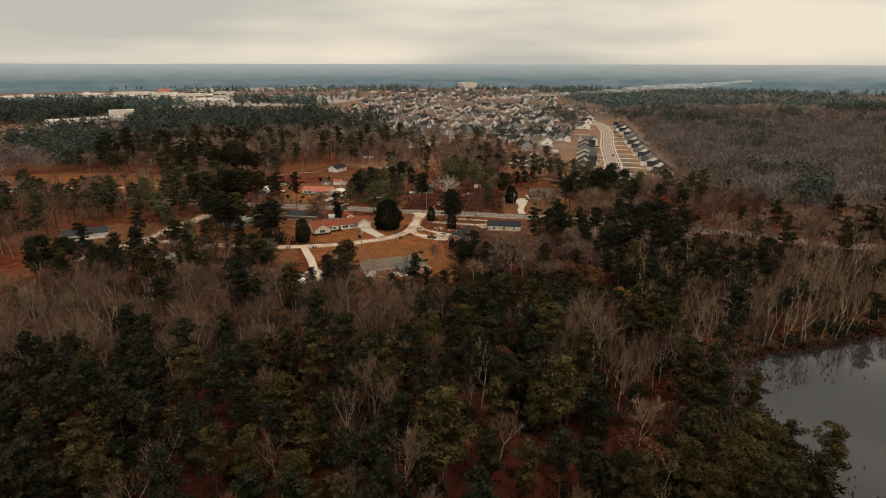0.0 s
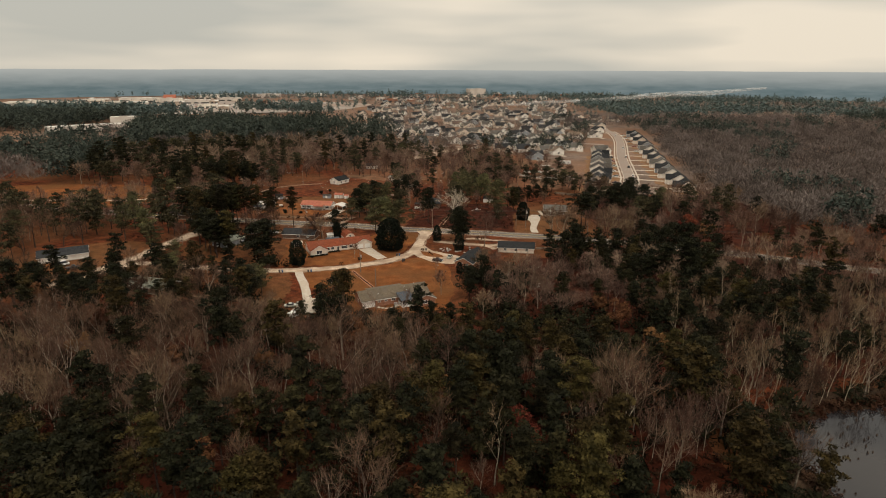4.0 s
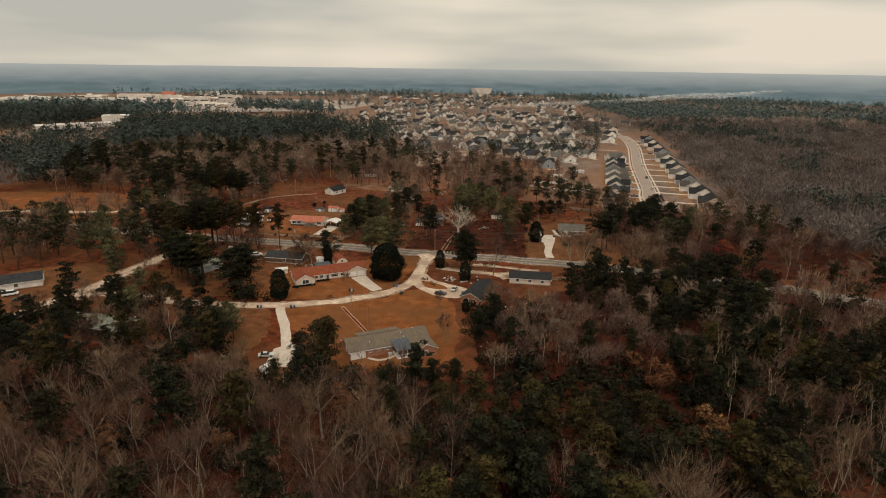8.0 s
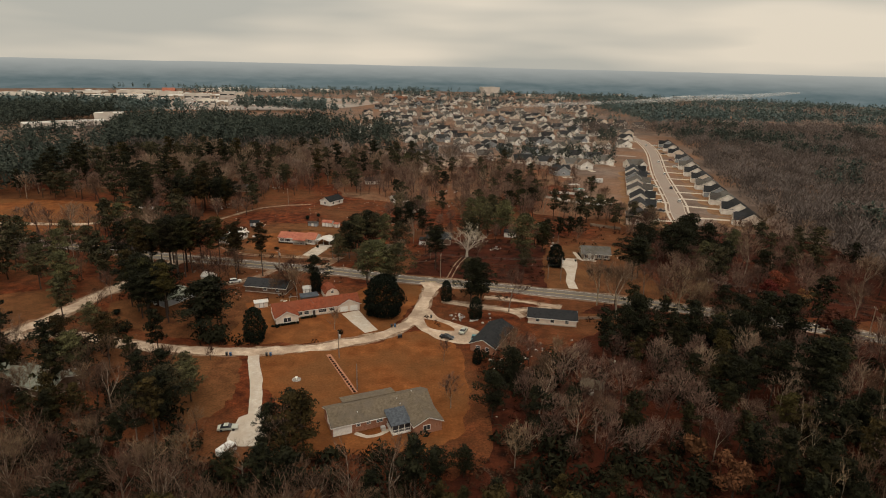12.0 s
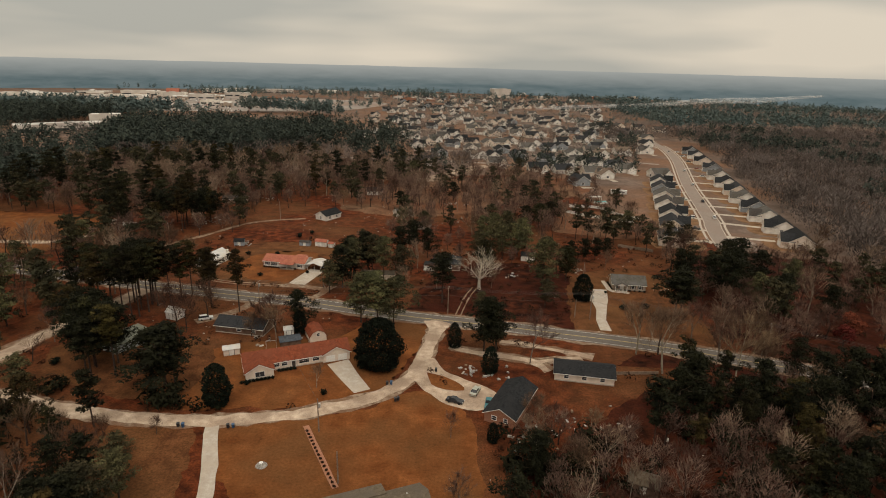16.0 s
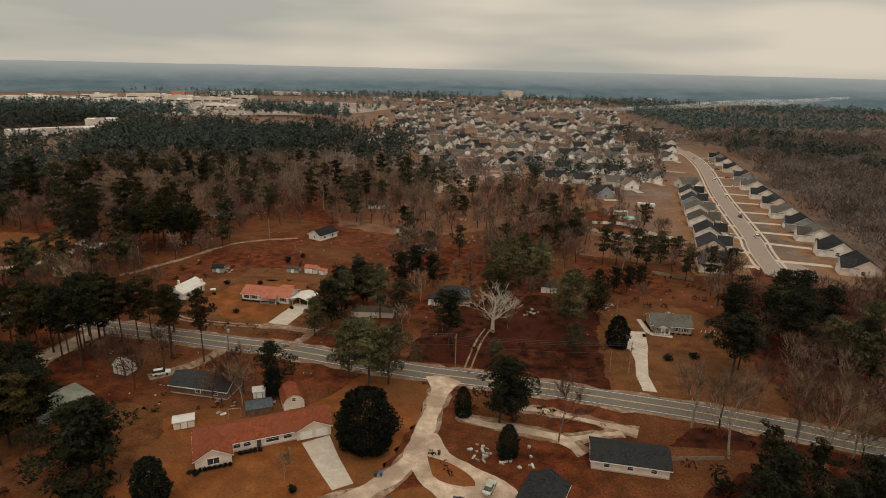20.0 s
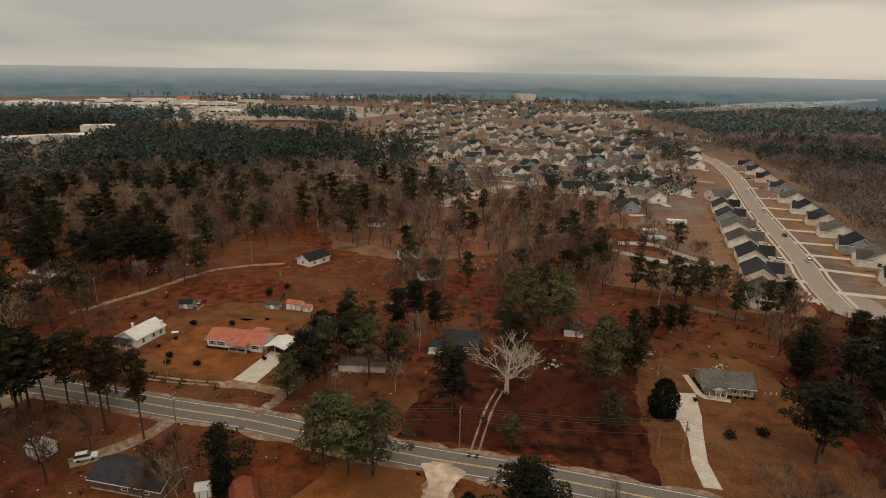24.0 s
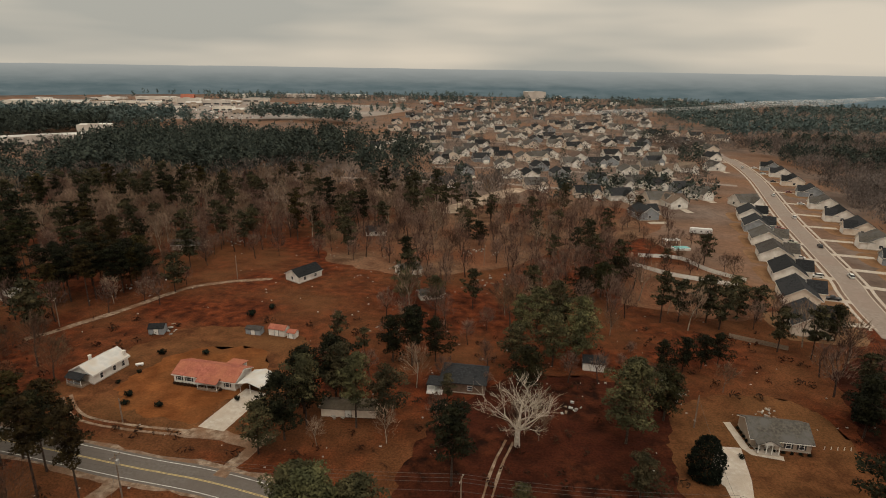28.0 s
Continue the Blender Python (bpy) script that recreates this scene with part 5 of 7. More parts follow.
put_high("bare", [(27.8, 114.5, 17), (66.1, 110.3, 22), (86.6, 108, 21), (84.6, 116, 14), (94.8, 111, 15), (-51.4, 125.5, 12), (4.9, 52.1, 10), (3.5, 77, 7), (-32.8, 98, 7), (18.5, 28.7, 11), (73.3, 201.2, 9), (64.6, 31.6, 13), (95.2, 64.2, 14), (-100.6, 49.8, 14), (-85, 18.8, 15), (-75.4, 32.2, 10), (-53.4, 27.9, 9.5), (-56.7, 19, 13), (-120, -8.3, 18), (-100, -13.7, 20), (-66, -29.6, 20), (-46.6, -18.3, 17), (-22.9, -33.4, 16), (-12.3, -65.5, 22), (-5.7, -83.9, 16), (44.4, -72.9, 13.5), (43.1, -42.5, 27), (41, -37, 24), (-34, -6, 17), (-60, 14, 16), (16, 177.5, 9), (21, 176, 8)])
put_high("brown_bare", [(-82.3, 131.4, 14), (-56, 130, 10), (-60, 128, 9), (24, 84, 9), (28, 80, 8), (96, 110, 12), (-75, 62, 12), (-86, 52, 12), (-98, 56, 11), (-104, 44, 12), (-88, 76, 6), (-78, 75, 6), (-66, 76, 5), (-118, 200, 16), (-108, 193, 13), (-125, 196, 15), (-4.5, 31.9, 7), (60, 200, 6), (110, 106, 12), (104, 128, 12)])
put_high("red", [(136.8, 133.2, 11), (19.6, -43, 11), (130, 127, 10), (21, -47, 8)])
put_high("rust", [(127.8, 86, 15), (133, 90, 13), (64, -6.8, 12), (135, 114, 11), (45, -79.5, 8), (40, -78, 9), (-136.6, 38.7, 11), (-103.6, 17.5, 12), (-114, 186, 9), (62, 18, 11)])
# foreground pines, pond shore
put_high("gold_pine", [(28.7, -66, 21), (-32.9, -62, 16), (-26.7, -86.5, 13), (-36, -64, 15), (59.4, -62, 21), (61.5, -86, 18), (66, -83, 14), (57, -90, 16), (10.1, -29.2, 17.5), (35.5, -15.3, 15.5), (-12, -40, 16), (100.5, 17.8, 18), (-52.5, -70.6, 14), (2, -82.5, 24)])
put_high("pine", [(-70, -67.5, 14), (-37.4, -79.5, 14), (0.7, -80.5, 18), (-80.5, -10.1, 20), (-28.6, 30.3, 19), (-0.5, -32.6, 17), (53, -92, 15), (49, -86, 14), (62, -94, 15), (31, -53, 16), (40, -22, 17), (12, -12, 15), (16, -1, 14), (4, 4, 13), (24, 3, 14), (66, -55, 13), (20, -22, 17), (28, -30, 18)])
put_high("slim_bare", [(44.6, -50.1, 16), (45.1, -57.6, 18), (52.3, -50.5, 19), (48, -47, 17), (55, -46, 17), (50, -54, 17), (58, -47, 15), (61, -44, 15)])


def scatter(x0, y0, x1, y1, count, kinds, gap, size=(0.8, 1.15), ok=None, things=1.0):
    """Trees at random free places of a rectangle; some single, the rest for the joined stands."""
    made = 0
    grid = {}
    for a, b in taken:
        grid.setdefault((int(a // gap), int(b // gap)), []).append((a, b))
    names, weights = zip(*kinds)
    for _ in range(count * 8):
        if made >= count:
            break
        x, y = rnd.uniform(x0, x1), rnd.uniform(y0, y1)
        gx, gy = int(x // gap), int(y // gap)
        if any((x - a) ** 2 + (y - b) ** 2 < gap * gap for i in (-1, 0, 1) for j in (-1, 0, 1) for a, b in grid.get((gx + i, gy + j), ())):
            continue
        if not free(x, y, 2) or (ok and not ok(x, y)):
            continue
        taken.append((x, y))
        grid.setdefault((gx, gy), []).append((x, y))
        kind = rnd.choices(names, weights)[0]
        s = rnd.uniform(*size)
        if rnd.random() < things:
            tree(kind, x, y, s, rnd=rnd)
        else:
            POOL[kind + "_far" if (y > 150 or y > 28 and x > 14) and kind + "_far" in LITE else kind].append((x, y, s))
        made += 1


# foreground woods, shore, east woods, and the lots over the road
scatter(-135, -122, -5, -38, 225, (("pine", 9), ("bare", 0.9), ("brown_bare", 0.5), ("rust", 0.3)), 5.4, (0.6, 0.95), things=0.12)
scatter(-5, -122, 74, -60, 70, (("pine", 3.4), ("bare", 1.2), ("slim_bare", 1.0), ("brown_bare", 1.6), ("rust", 0.9)), 5.6, (0.5, 0.9), ok=lambda x, y: not (14 < x < 52 and -84 < y < -66), things=0.22)
scatter(-5, -60, 74, -18, 95, (("pine", 6), ("bare", 1.0), ("slim_bare", 1.6), ("brown_bare", 1.0), ("rust", 0.6)), 4.8, (0.6, 1.0), ok=lambda x, y: not (38 < x < 64 and -62 < y < -40), things=0.2)
scatter(-135, -38, -2, 16, 250, (("pine", 0.9), ("bare", 6.5), ("brown_bare", 3.2), ("slim_bare", 0.5), ("rust", 0.5)), 4.8, (0.7, 1.05), things=0.2)
scatter(-135, 16, -28, 40, 105, (("pine", 3.6), ("bare", 2.5), ("brown_bare", 4)), 4.8, (0.5, 0.75), things=0.17)
scatter(-30, 0, 50, 17, 70, (("pine", 6), ("bare", 1), ("rust", 0.3)), 4.2, (0.32, 0.5), things=0.2)
scatter(0, -18, 50, 12, 75, (("pine", 6), ("bare", 1), ("rust", 0.3)), 4.4, (0.5, 0.8), things=0.15)
scatter(66, 6, 128, 36, 46, (("pine", 5), ("brown_bare", 1)), 5.0, (0.5, 0.8), things=0.1)
scatter(74, -34, 190, 34, 250, (("slim_bare", 6), ("pine", 0.8), ("bare", 1.4), ("brown_bare", 4)), 3.8, (0.6, 0.9), things=0.15)
scatter(22, 30, 120, 100, 270, (("pine", 3.2), ("bare", 1.8), ("brown_bare", 6), ("rust", 0.9)), 4.6, (0.5, 0.82), ok=lambda x, y: y < 78 or x > 64, things=0.12)
scatter(100, 10, 330, 110, 320, (("pine", 2), ("olive_pine", 0.9), ("bare", 2.4), ("brown_bare", 7.5), ("rust", 0.6)), 6, (0.7, 1.0), things=0.05)
scatter(-150, 34, -60, 80, 110, (("pine", 4.5), ("bare", 1.4), ("brown_bare", 4)), 5.0, (0.5, 0.8), things=0.15)
scatter(-130, 90, -66, 168, 16, (("olive_pine", 2), ("bare", 2), ("brown_bare", 4)), 8, (0.6, 0.9), ok=lambda x, y: x < -104, things=0.4)
scatter(-250, 60, -130, 230, 170, (("olive_pine", 4), ("bare", 1), ("brown_bare", 5)), 6, (0.8, 1.1), things=0.08)
scatter(-125, 232, 60, 420, 220, (("olive_pine", 1.1), ("bare", 0.9), ("brown_bare", 8)), 6.5, (0.7, 1.05), ok=lambda x, y: noise.noise((x * 0.02, y * 0.02, 1)) > -0.3 and not (-105 < x < -25 and y < 300), things=0.1)
scatter(-215, 300, -10, 432, 250, (("olive_pine", 2.4), ("pine", 0.8), ("bare", 4), ("brown_bare", 4.5)), 6.0, (0.8, 1.2), ok=lambda x, y: y > 330 or x < -105, things=0.05)
scatter(-44, 170, 56, 235, 30, (("olive_pine", 0.5), ("bare", 0.6), ("brown_bare", 5)), 8, (0.4, 0.7), ok=lambda x, y: y > 195 or x < 0, things=0.12)
scatter(100, 125, 190, 240, 95, (("olive_pine", 1.6), ("bare", 1), ("brown_bare", 6)), 5.5, (0.7, 1.0), things=0.12)
scatter(20, 240, 120, 400, 100, (("olive_pine", 2.4), ("bare", 0.8), ("brown_bare", 5)), 6, (0.7, 1.0), ok=lambda x, y: x < 72 or y < 262, things=0.02)
scatter(-260, 230, -125, 420, 150, (("pine", 2), ("olive_pine", 1.5), ("bare", 0.6), ("brown_bare", 6)), 7, (0.85, 1.2), things=0.03)
scatter(58, 290, 118, 430, 40, (("olive_pine", 0.6), ("brown_bare", 6)), 8, (0.5, 0.85), things=0.1)

# fuller trees along both sides of the main road
for kind, x, y, h, wide in (
        ("dark_pine", 84.0, 148.5, 20, 1.45), ("dark_pine", -73.5, 97.0, 18, 1.5), ("dark_pine", -78.5, 100.5, 15, 1.3), ("dark_pine", 107.3, 161.4, 22, 1.2),
        ("dark_pine", -117, 150.7, 21, 1.1), ("dark_pine", -105.8, 158.5, 22, 1.15), ("dark_pine", -110.3, 131, 14, 1.2), ("dark_pine", -103, 151.6, 25, 1.1), ("dark_pine", -99, 115.5, 16, 1.2),
        ("bare", 62.0, 121.9, 18, 1.1), ("bare", 82.6, 130.5, 15, 1.0), ("bare", 86.4, 119, 18, 1.1), ("brown_bare", 102, 128.5, 13, 1.0), ("brown_bare", 96.4, 130.5, 13, 1.0),
        ("brown_bare", 69, 122, 15, 1.0), ("brown_bare", -88.2, 137.5, 15, 1.1), ("brown_bare", -79.5, 142, 14, 1.1), ("brown_bare", -53.2, 131.8, 14, 1.1)):
    v = min(range(len(TREE_H[kind])), key=lambda i: abs(TREE_H[kind][i] - h))
    k = h / TREE_H[kind][v]
    tree(kind, x, y, k, v, rnd).scale = (k * wide, k * wide, k)


def mesh_tris(me):
    me.calc_loop_triangles()
    co = np.empty(len(me.vertices) * 3, np.float32)
    me.vertices.foreach_get("co", co)
    ix = np.empty(len(me.loop_triangles) * 3, np.int32)
    me.loop_triangles.foreach_get("vertices", ix)
    return co.reshape(-1, 3)[ix].reshape(-1, 3, 3)


def stand(name, label, category, kind):
    """The joined rest of one kind of tree: trunks and crowns in one mesh."""
    rng = np.random.default_rng(77)
    if not POOL[kind]:
        return
    wood, crown, tint = [], [], []
    parts = [(mesh_tris(a), mesh_tris(b)) for a, b in LITE[kind]]
    for x, y, s in POOL[kind]:
        a, b = parts[rng.integers(len(parts))]
        an = rng.uniform(0, 2 * np.pi)
        r = np.array([[math.cos(an), -math.sin(an), 0], [math.sin(an), math.cos(an), 0], [0, 0, 1]]) * s
        wood.append(a @ r.T + np.array([x, y, -0.05]))
        crown.append(b @ r.T + np.array([x, y, -0.05]))
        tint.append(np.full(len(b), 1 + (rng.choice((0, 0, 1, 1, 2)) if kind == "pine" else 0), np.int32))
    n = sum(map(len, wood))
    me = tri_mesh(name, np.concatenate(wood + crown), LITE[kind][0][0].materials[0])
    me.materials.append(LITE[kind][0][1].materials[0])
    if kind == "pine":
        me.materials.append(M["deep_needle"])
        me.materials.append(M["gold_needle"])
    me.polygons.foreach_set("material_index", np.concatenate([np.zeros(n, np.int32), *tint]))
    tagged(new(name, me), label, category, kind="stuff")


stand("pine_stand", "dense stand of tall green pines", "woods", "pine")
stand("olive_pine_stand", "dense stand of olive green pines", "woods", "olive_pine")
stand("hardwood_stand", "leafless pale-barked hardwood stand", "woods", "bare")
stand("hardwood_stand", "leafless brown twiggy hardwood stand", "woods", "brown_bare")
stand("hardwood_stand", "leafless hardwood stand among the lots, twigs painted paler for haze", "woods", "bare_far")
stand("hardwood_stand", "leafless brown twiggy stand among the lots, painted paler for haze", "woods", "brown_bare_far")
stand("swamp_stand", "slender leafless swamp trees on the shore", "woods", "slim_bare")
stand("oak_stand", "oaks with rust-brown leaves", "woods", "rust")

# low brush on the woodland floor
rng = np.random.default_rng(5)
cl = []
for _ in range(30000):
    x, y = rng.uniform(-150, 190), rng.uniform(-125, 240)
    if len(cl) > 6500:
        break
    if y > 40 and rng.uniform() > (0.35 if y < 110 else 0.13):
        continue
    if free(x, y, 1.0):
        cl.append((x, y, rng.uniform(0.5, 1.5)))
SHORE = smooth_line([(76, -86), (79, -72), (80, -56), (78, -47), (86, -37), (100, -30), (122, -26), (146, -18), (185, -14), (230, -30)], 0.6)
cl += [(q.x + rng.normal(-0.8, 1.6), q.y + rng.normal(1.2, 1.8), rng.uniform(0.5, 1.3)) for q in SHORE for _ in range(3)]
BR = [leaf_cloud(rng, [(rng.uniform(-0.8, 0.8), rng.uniform(-0.8, 0.8), 0.6) for _ in range(3)], (0.8, 0.9, 1.0), 16, 0.55, 0.8) for _ in range(6)]
# dark shrubs added to stand in for shade between the trunks
ev = []
for _ in range(14000):
    x, y = rng.uniform(-140, 250), rng.uniform(-125, 100)
    if len(ev) < 2500 and free(x, y, 1.0) and noise.noise((x * 0.05, y * 0.05, 8.0)) > -0.1:
        ev.append((x, y, rng.uniform(1.2, 2.9)))
EV = [leaf_cloud(rng, [(rng.uniform(-0.6, 0.6), rng.uniform(-0.6, 0.6), 0.9) for _ in range(3)], (0.9, 1.0, 1.1), 60, 0.42, 0.9) for _ in range(5)]
crowd("evergreen_undergrowth", "dark shrubs added to stand in for shade under the trees", ev, EV, M["evergreen"], "undergrowth")
crowd("undergrowth", "dry reddish-brown undergrowth on the woodland floor", cl, BR, M["brush"], "undergrowth")

# far woods, distance haze painted into the crown colours
rng = np.random.default_rng(3)
FARP = [tuft_cloud(rng, [(rng.uniform(-1.6, 1.6), rng.uniform(-1.6, 1.6), z) for z in (7, 9, 11, 13, 15, 16.5)], (3.0, 3.2, 3.2, 2.8, 2.4, 1.6), 36, 1.9, 0.8, 0.6) for _ in range(5)]
MIDP = [tuft_cloud(rng, [(rng.uniform(-2.4, 2.4), rng.uniform(-2.4, 2.4), z) for z in (5, 7.5, 9.5, 11, 12.5, 14, 15.5, 17)], (2.4, 2.6, 2.6, 2.4, 2.4, 2.2, 1.9, 1.4), 96, 1.12, 0.8, 0.65) for _ in range(6)]
FARB = [sliver_cloud(rng, 38, 4.6, 14, 0.26) for _ in range(4)]
MIDB = [sliver_cloud(rng, 46, 4.8, 15, 0.26) for _ in range(6)]
houses_xy = SUB_A + SUB_B + SUB_C + SUB_D + ROW_W + ROW_E
pspots, bspots, yard = [], [], []
PINE_BLOCKS = [[(-300, 440), (-180, 478), (-135, 520), (-150, 640), (-270, 700), (-375, 650)], [(-760, 600), (-505, 650), (-460, 790), (-415, 925), (-640, 930), (-950, 800)], [(-352, 940), (-290, 955), (-153, 890), (-190, 960), (-330, 1010)]]
MIXED = [(-193, 535), (-100, 518), (-50, 470), (-15, 540), (-60, 640), (-130, 700), (-225, 640)]
for _ in range(60000):
    y = 130 + 1620 * rng.uniform(0, 1) ** 1.25
    x = rng.uniform(-1, 1) * (200 + 0.85 * (y + 60))
    if x * x + (y + 60) ** 2 > 1620 ** 2:
        continue
    if y < 420 and -260 < x < 190:
        continue
    if not free(x, y, 3):
        continue
    if 930 < y < 1400 and -1000 < x < -250 - (y < 1100) * 60 and rng.uniform() > 0.06:
        continue
    if -480 < x < -400 and 600 < y < 760 or (-330 < x < -250 and 730 < y < 1000 and not (-345 < x < -295 and y > 930)):
        continue
    if any(abs(x - a) < 11 and -20 < y - b < 11 for a, b in houses_xy):
        continue
    suburb = -120 < x < 330 and 470 < y < 1500
    if suburb and rng.uniform() > 0.55:
        continue
    west = x < -60 and y > 420
    if west and y < 1400 and not any(inside(p, x, y) for p in PINE_BLOCKS) and rng.uniform() > (0.5 if y < 720 and x > -400 else 0.14):
        continue
    f = noise.noise((x * 0.006, y * 0.006, 2.0)) + 0.35 * noise.noise((x * 0.03, y * 0.03, 7.0))
    if x > 170 and y < 700:
        pine = f > 0.42
    elif west and y < 1400:
        pine = any(inside(p, x, y) for p in PINE_BLOCKS) or f > 0.05
    else:
        pine = f > (-0.1 if y > 800 else 0.05) + (0.35 if suburb else 0.0)
    (pspots if pine else bspots).append((x, y, rng.uniform(0.45, 0.85) if suburb else rng.uniform(0.8, 1.3)))
    if len(pspots) + len(bspots) > 12000:
        break
for _ in range(9000):
    x, y = rng.uniform(195, 560), rng.uniform(110, 760)
    if len(bspots) < 9500 and free(x, y, 3) and all(abs(x - a) > 12 or abs(y - b) > 14 for a, b in ROW_E):
        (bspots if noise.noise((x * 0.012, y * 0.012, 9.0)) < 0.3 else pspots).append((x, y, rng.uniform(0.8, 1.2)))
for _ in range(5600):
    x, y = rng.uniform(-800, -10), rng.uniform(430, 1000)
    if any(inside(p, x, y) for p in PINE_BLOCKS) or inside(MIXED, x, y) and noise.noise((x * 0.03, y * 0.03, 7.0)) > 0.0 and all(abs(x - a) > 12 or abs(y - b) > 14 for a, b in houses_xy):
        pspots.append((x, y, rng.uniform(1.05, 1.55)))
for _ in range(3200):
    a, r = rng.uniform(0.12 * np.pi, 0.88 * np.pi), rng.uniform(1440, 1880)
    x, y = r * math.cos(a), -60 + r * math.sin(a)
    if noise.noise((a * 5.0, r * 0.011, 5.0)) > 0.12 and (y > 1420 or x > 330):
        pspots.append((x, y, rng.uniform(0.6, 1.0)))
for _ in range(5200):
    x, y = rng.uniform(-110, 330), rng.uniform(440, 1450)
    if len(yard) < 1100 and x < 170 + (y - 440) * 0.3 and not near_line(st_line, x, y, 14) and not any(abs(x - a) < 9.5 and abs(y - b - 2) < 9.5 for a, b in houses_xy):
        yard.append((x, y, rng.uniform(0.35, 0.8)))
bspots += yard[:950]
pspots += yard[950:]
crowd("pine_woods", "distant pine woods with haze painted in as blue-green", [p for p in pspots if p[1] > 800], FARP, M["far_pine"], "woods")
crowd("pine_woods", "dark green pine woods behind the lots, some haze painted in", [p for p in pspots if p[1] <= 800], MIDP, M["mid_pine"], "woods")
crowd("bare_woods", "distant leafless hardwood woods with haze painted in as pale grey-brown", [p for p in bspots if p[1] > 760], FARB, M["far_bare"], "woods")
crowd("bare_woods", "leafless brown hardwood woods behind the street, some haze painted in", [p for p in bspots if p[1] <= 760], MIDB, M["mid_bare"], "woods")

# ---------------------------------------------------------------- streets, drives and paths
def patch(name, pts, z, material, label, category, wobble=0.0, seed=1):
    bm = bmesh.new()
    vs = [bm.verts.new((x + wobble * noise.noise((x, y, seed)), y + wobble * noise.noise((y, x, seed)), z)) for x, y in pts]
    f = bm.faces.new(vs)
    if f.normal.z < 0:
        f.normal_flip()
    bmesh.ops.triangulate(bm, faces=[f])
    me = bpy.data.meshes.new(name)
    bm.to_mesh(me)
    bm.free()
    me.materials.append(M[material])
    return tagged(new(name, me), label, category, kind="structure")


patch("driveway", [(62.2, 176.9), (67.6, 176.7), (65.1, 165.5), (63.2, 160), (59.4, 147), (59.0, 138), (55.2, 138.6), (55.8, 147), (58.2, 156), (58.6, 163), (56.9, 165.8), (58, 169)], 0.066, "concrete", "white concrete drive to the tan house", "driveway")
patch("walkway", [(67.7, 187), (69.4, 187), (69.6, 176.5), (76, 174.2), (75.5, 172.6), (69, 174.2), (67.7, 176.6)], 0.07, "concrete", "white concrete walk round the tan house", "walkway")
patch("driveway", [(-60.2, 175.5), (-53.3, 174.1), (-49.9, 187), (-48.8, 191.0), (-55.2, 193.2), (-56.6, 188.5)], 0.066, "concrete", "pale concrete drive to the red-roofed house", "driveway")
patch("driveway", [(-32.4, 110.9), (-26.7, 114.3), (-23.0, 106.5), (-18.2, 97.9), (-22.3, 95.6), (-27.4, 103)], 0.058, "concrete", "pale concrete drive of the long ranch house", "driveway")
tagged(strip("driveway", [(-54.3, 80), (-52.2, 73), (-49.3, 65), (-46.2, 54), (-44.2, 46)], 3.3, 0.05, M["concrete"], 0.35, seed=11), "cracked pale drive to the brick house", "driveway", kind="structure")
tagged(blob("driveway_pad", [(-48.5, 47), (-44, 50), (-40.5, 48), (-38.5, 38), (-42, 35.5), (-48, 37)], 0.054, M["concrete"], 0.2, 12), "worn concrete parking pad", "driveway", kind="structure")
tagged(strip("walkway", [(-31.8, 80.5), (-26.5, 70), (-20.8, 59)], 1.5, 0.05, M["brick"], 0.15, seed=12), "narrow brown brick walk across the lawn", "walkway", kind="structure")
tagged(strip("walkway", [(-18.6, 41.0), (-15.5, 39.6), (-12.4, 40.6), (-10.6, 42.6)], 1.1, 0.05, M["concrete"], 0.1), "curved concrete walk by the brick house", "walkway", kind="structure")
for off in (-0.9, 0.9):
    tagged(strip("gravel_track", [(-100, 186), (-93, 179), (-85.6, 175.6), (-72.1, 173.6), (-60.2, 172.8), (-48.1, 171.5)], 0.8, 0.055, M["sand_dirty"], 0.25, off, seed=14), "pale gravel wheel track beside the road", "track", kind="structure")
    tagged(strip("dirt_track", [(6.2, 145.5), (8.2, 154), (9.8, 161.6), (12, 169), (14.2, 175.5)], 0.6, 0.05, M["sand_dirty"], 0.3, off, seed=15), "pale sandy wheel track into the woods", "track", kind="structure")
tagged(strip("gravel_drive", [(-47.6, 158.5), (-46.4, 163), (-44.2, 168), (-41.8, 174)], 3.0, 0.058, M["sand_dirty"], 0.6, seed=16), "gravel drive from the road", "driveway", kind="structure")
tagged(blob("gravel_apron", [(-63.3, 173.1), (-59.8, 175.2), (-52.8, 174.3), (-48.5, 172.6), (-44.0, 171.4), (-44.2, 168.3), (-47.5, 168.9), (-50.9, 169.8), (-54.3, 171.2), (-59.6, 171.0), (-63.2, 171.7)], 0.062, M["sand_dirty"], 0.5, 23, 1.0), "grey gravel apron joining the drives", "driveway", kind="structure")
tagged(strip("dirt_track", [(-134, 216), (-128, 224), (-116, 243), (-105.6, 262), (-93, 270.5), (-76, 276)], 2.6, 0.05, M["sand_dirty"], 0.7, seed=17), "pale dirt lane through the lots", "track", kind="structure")
tagged(strip("dirt_road", [(-330, 224), (-203, 221), (-182, 224), (-172, 236), (-171, 250)], 4.5, 0.05, M["sand"], 0.7, seed=18), "pale sand lane across the field", "road", kind="structure")
tagged(strip("gravel_drive", [(-69.2, 157.2), (-68.8, 153), (-72.5, 146), (-82, 138)], 4.0, 0.042, M["sand_dirty"], 0.7, seed=19), "dirt drive under the trees", "driveway", kind="structure")
tagged(blob("dirt_lot", [(-5, 395), (10, 415), (28, 445), (42, 470), (30, 472), (12, 448), (-6, 420), (-22, 396)], 0.05, M["sand"], 3, 20), "bare sandy building lot", "lot", kind="structure")
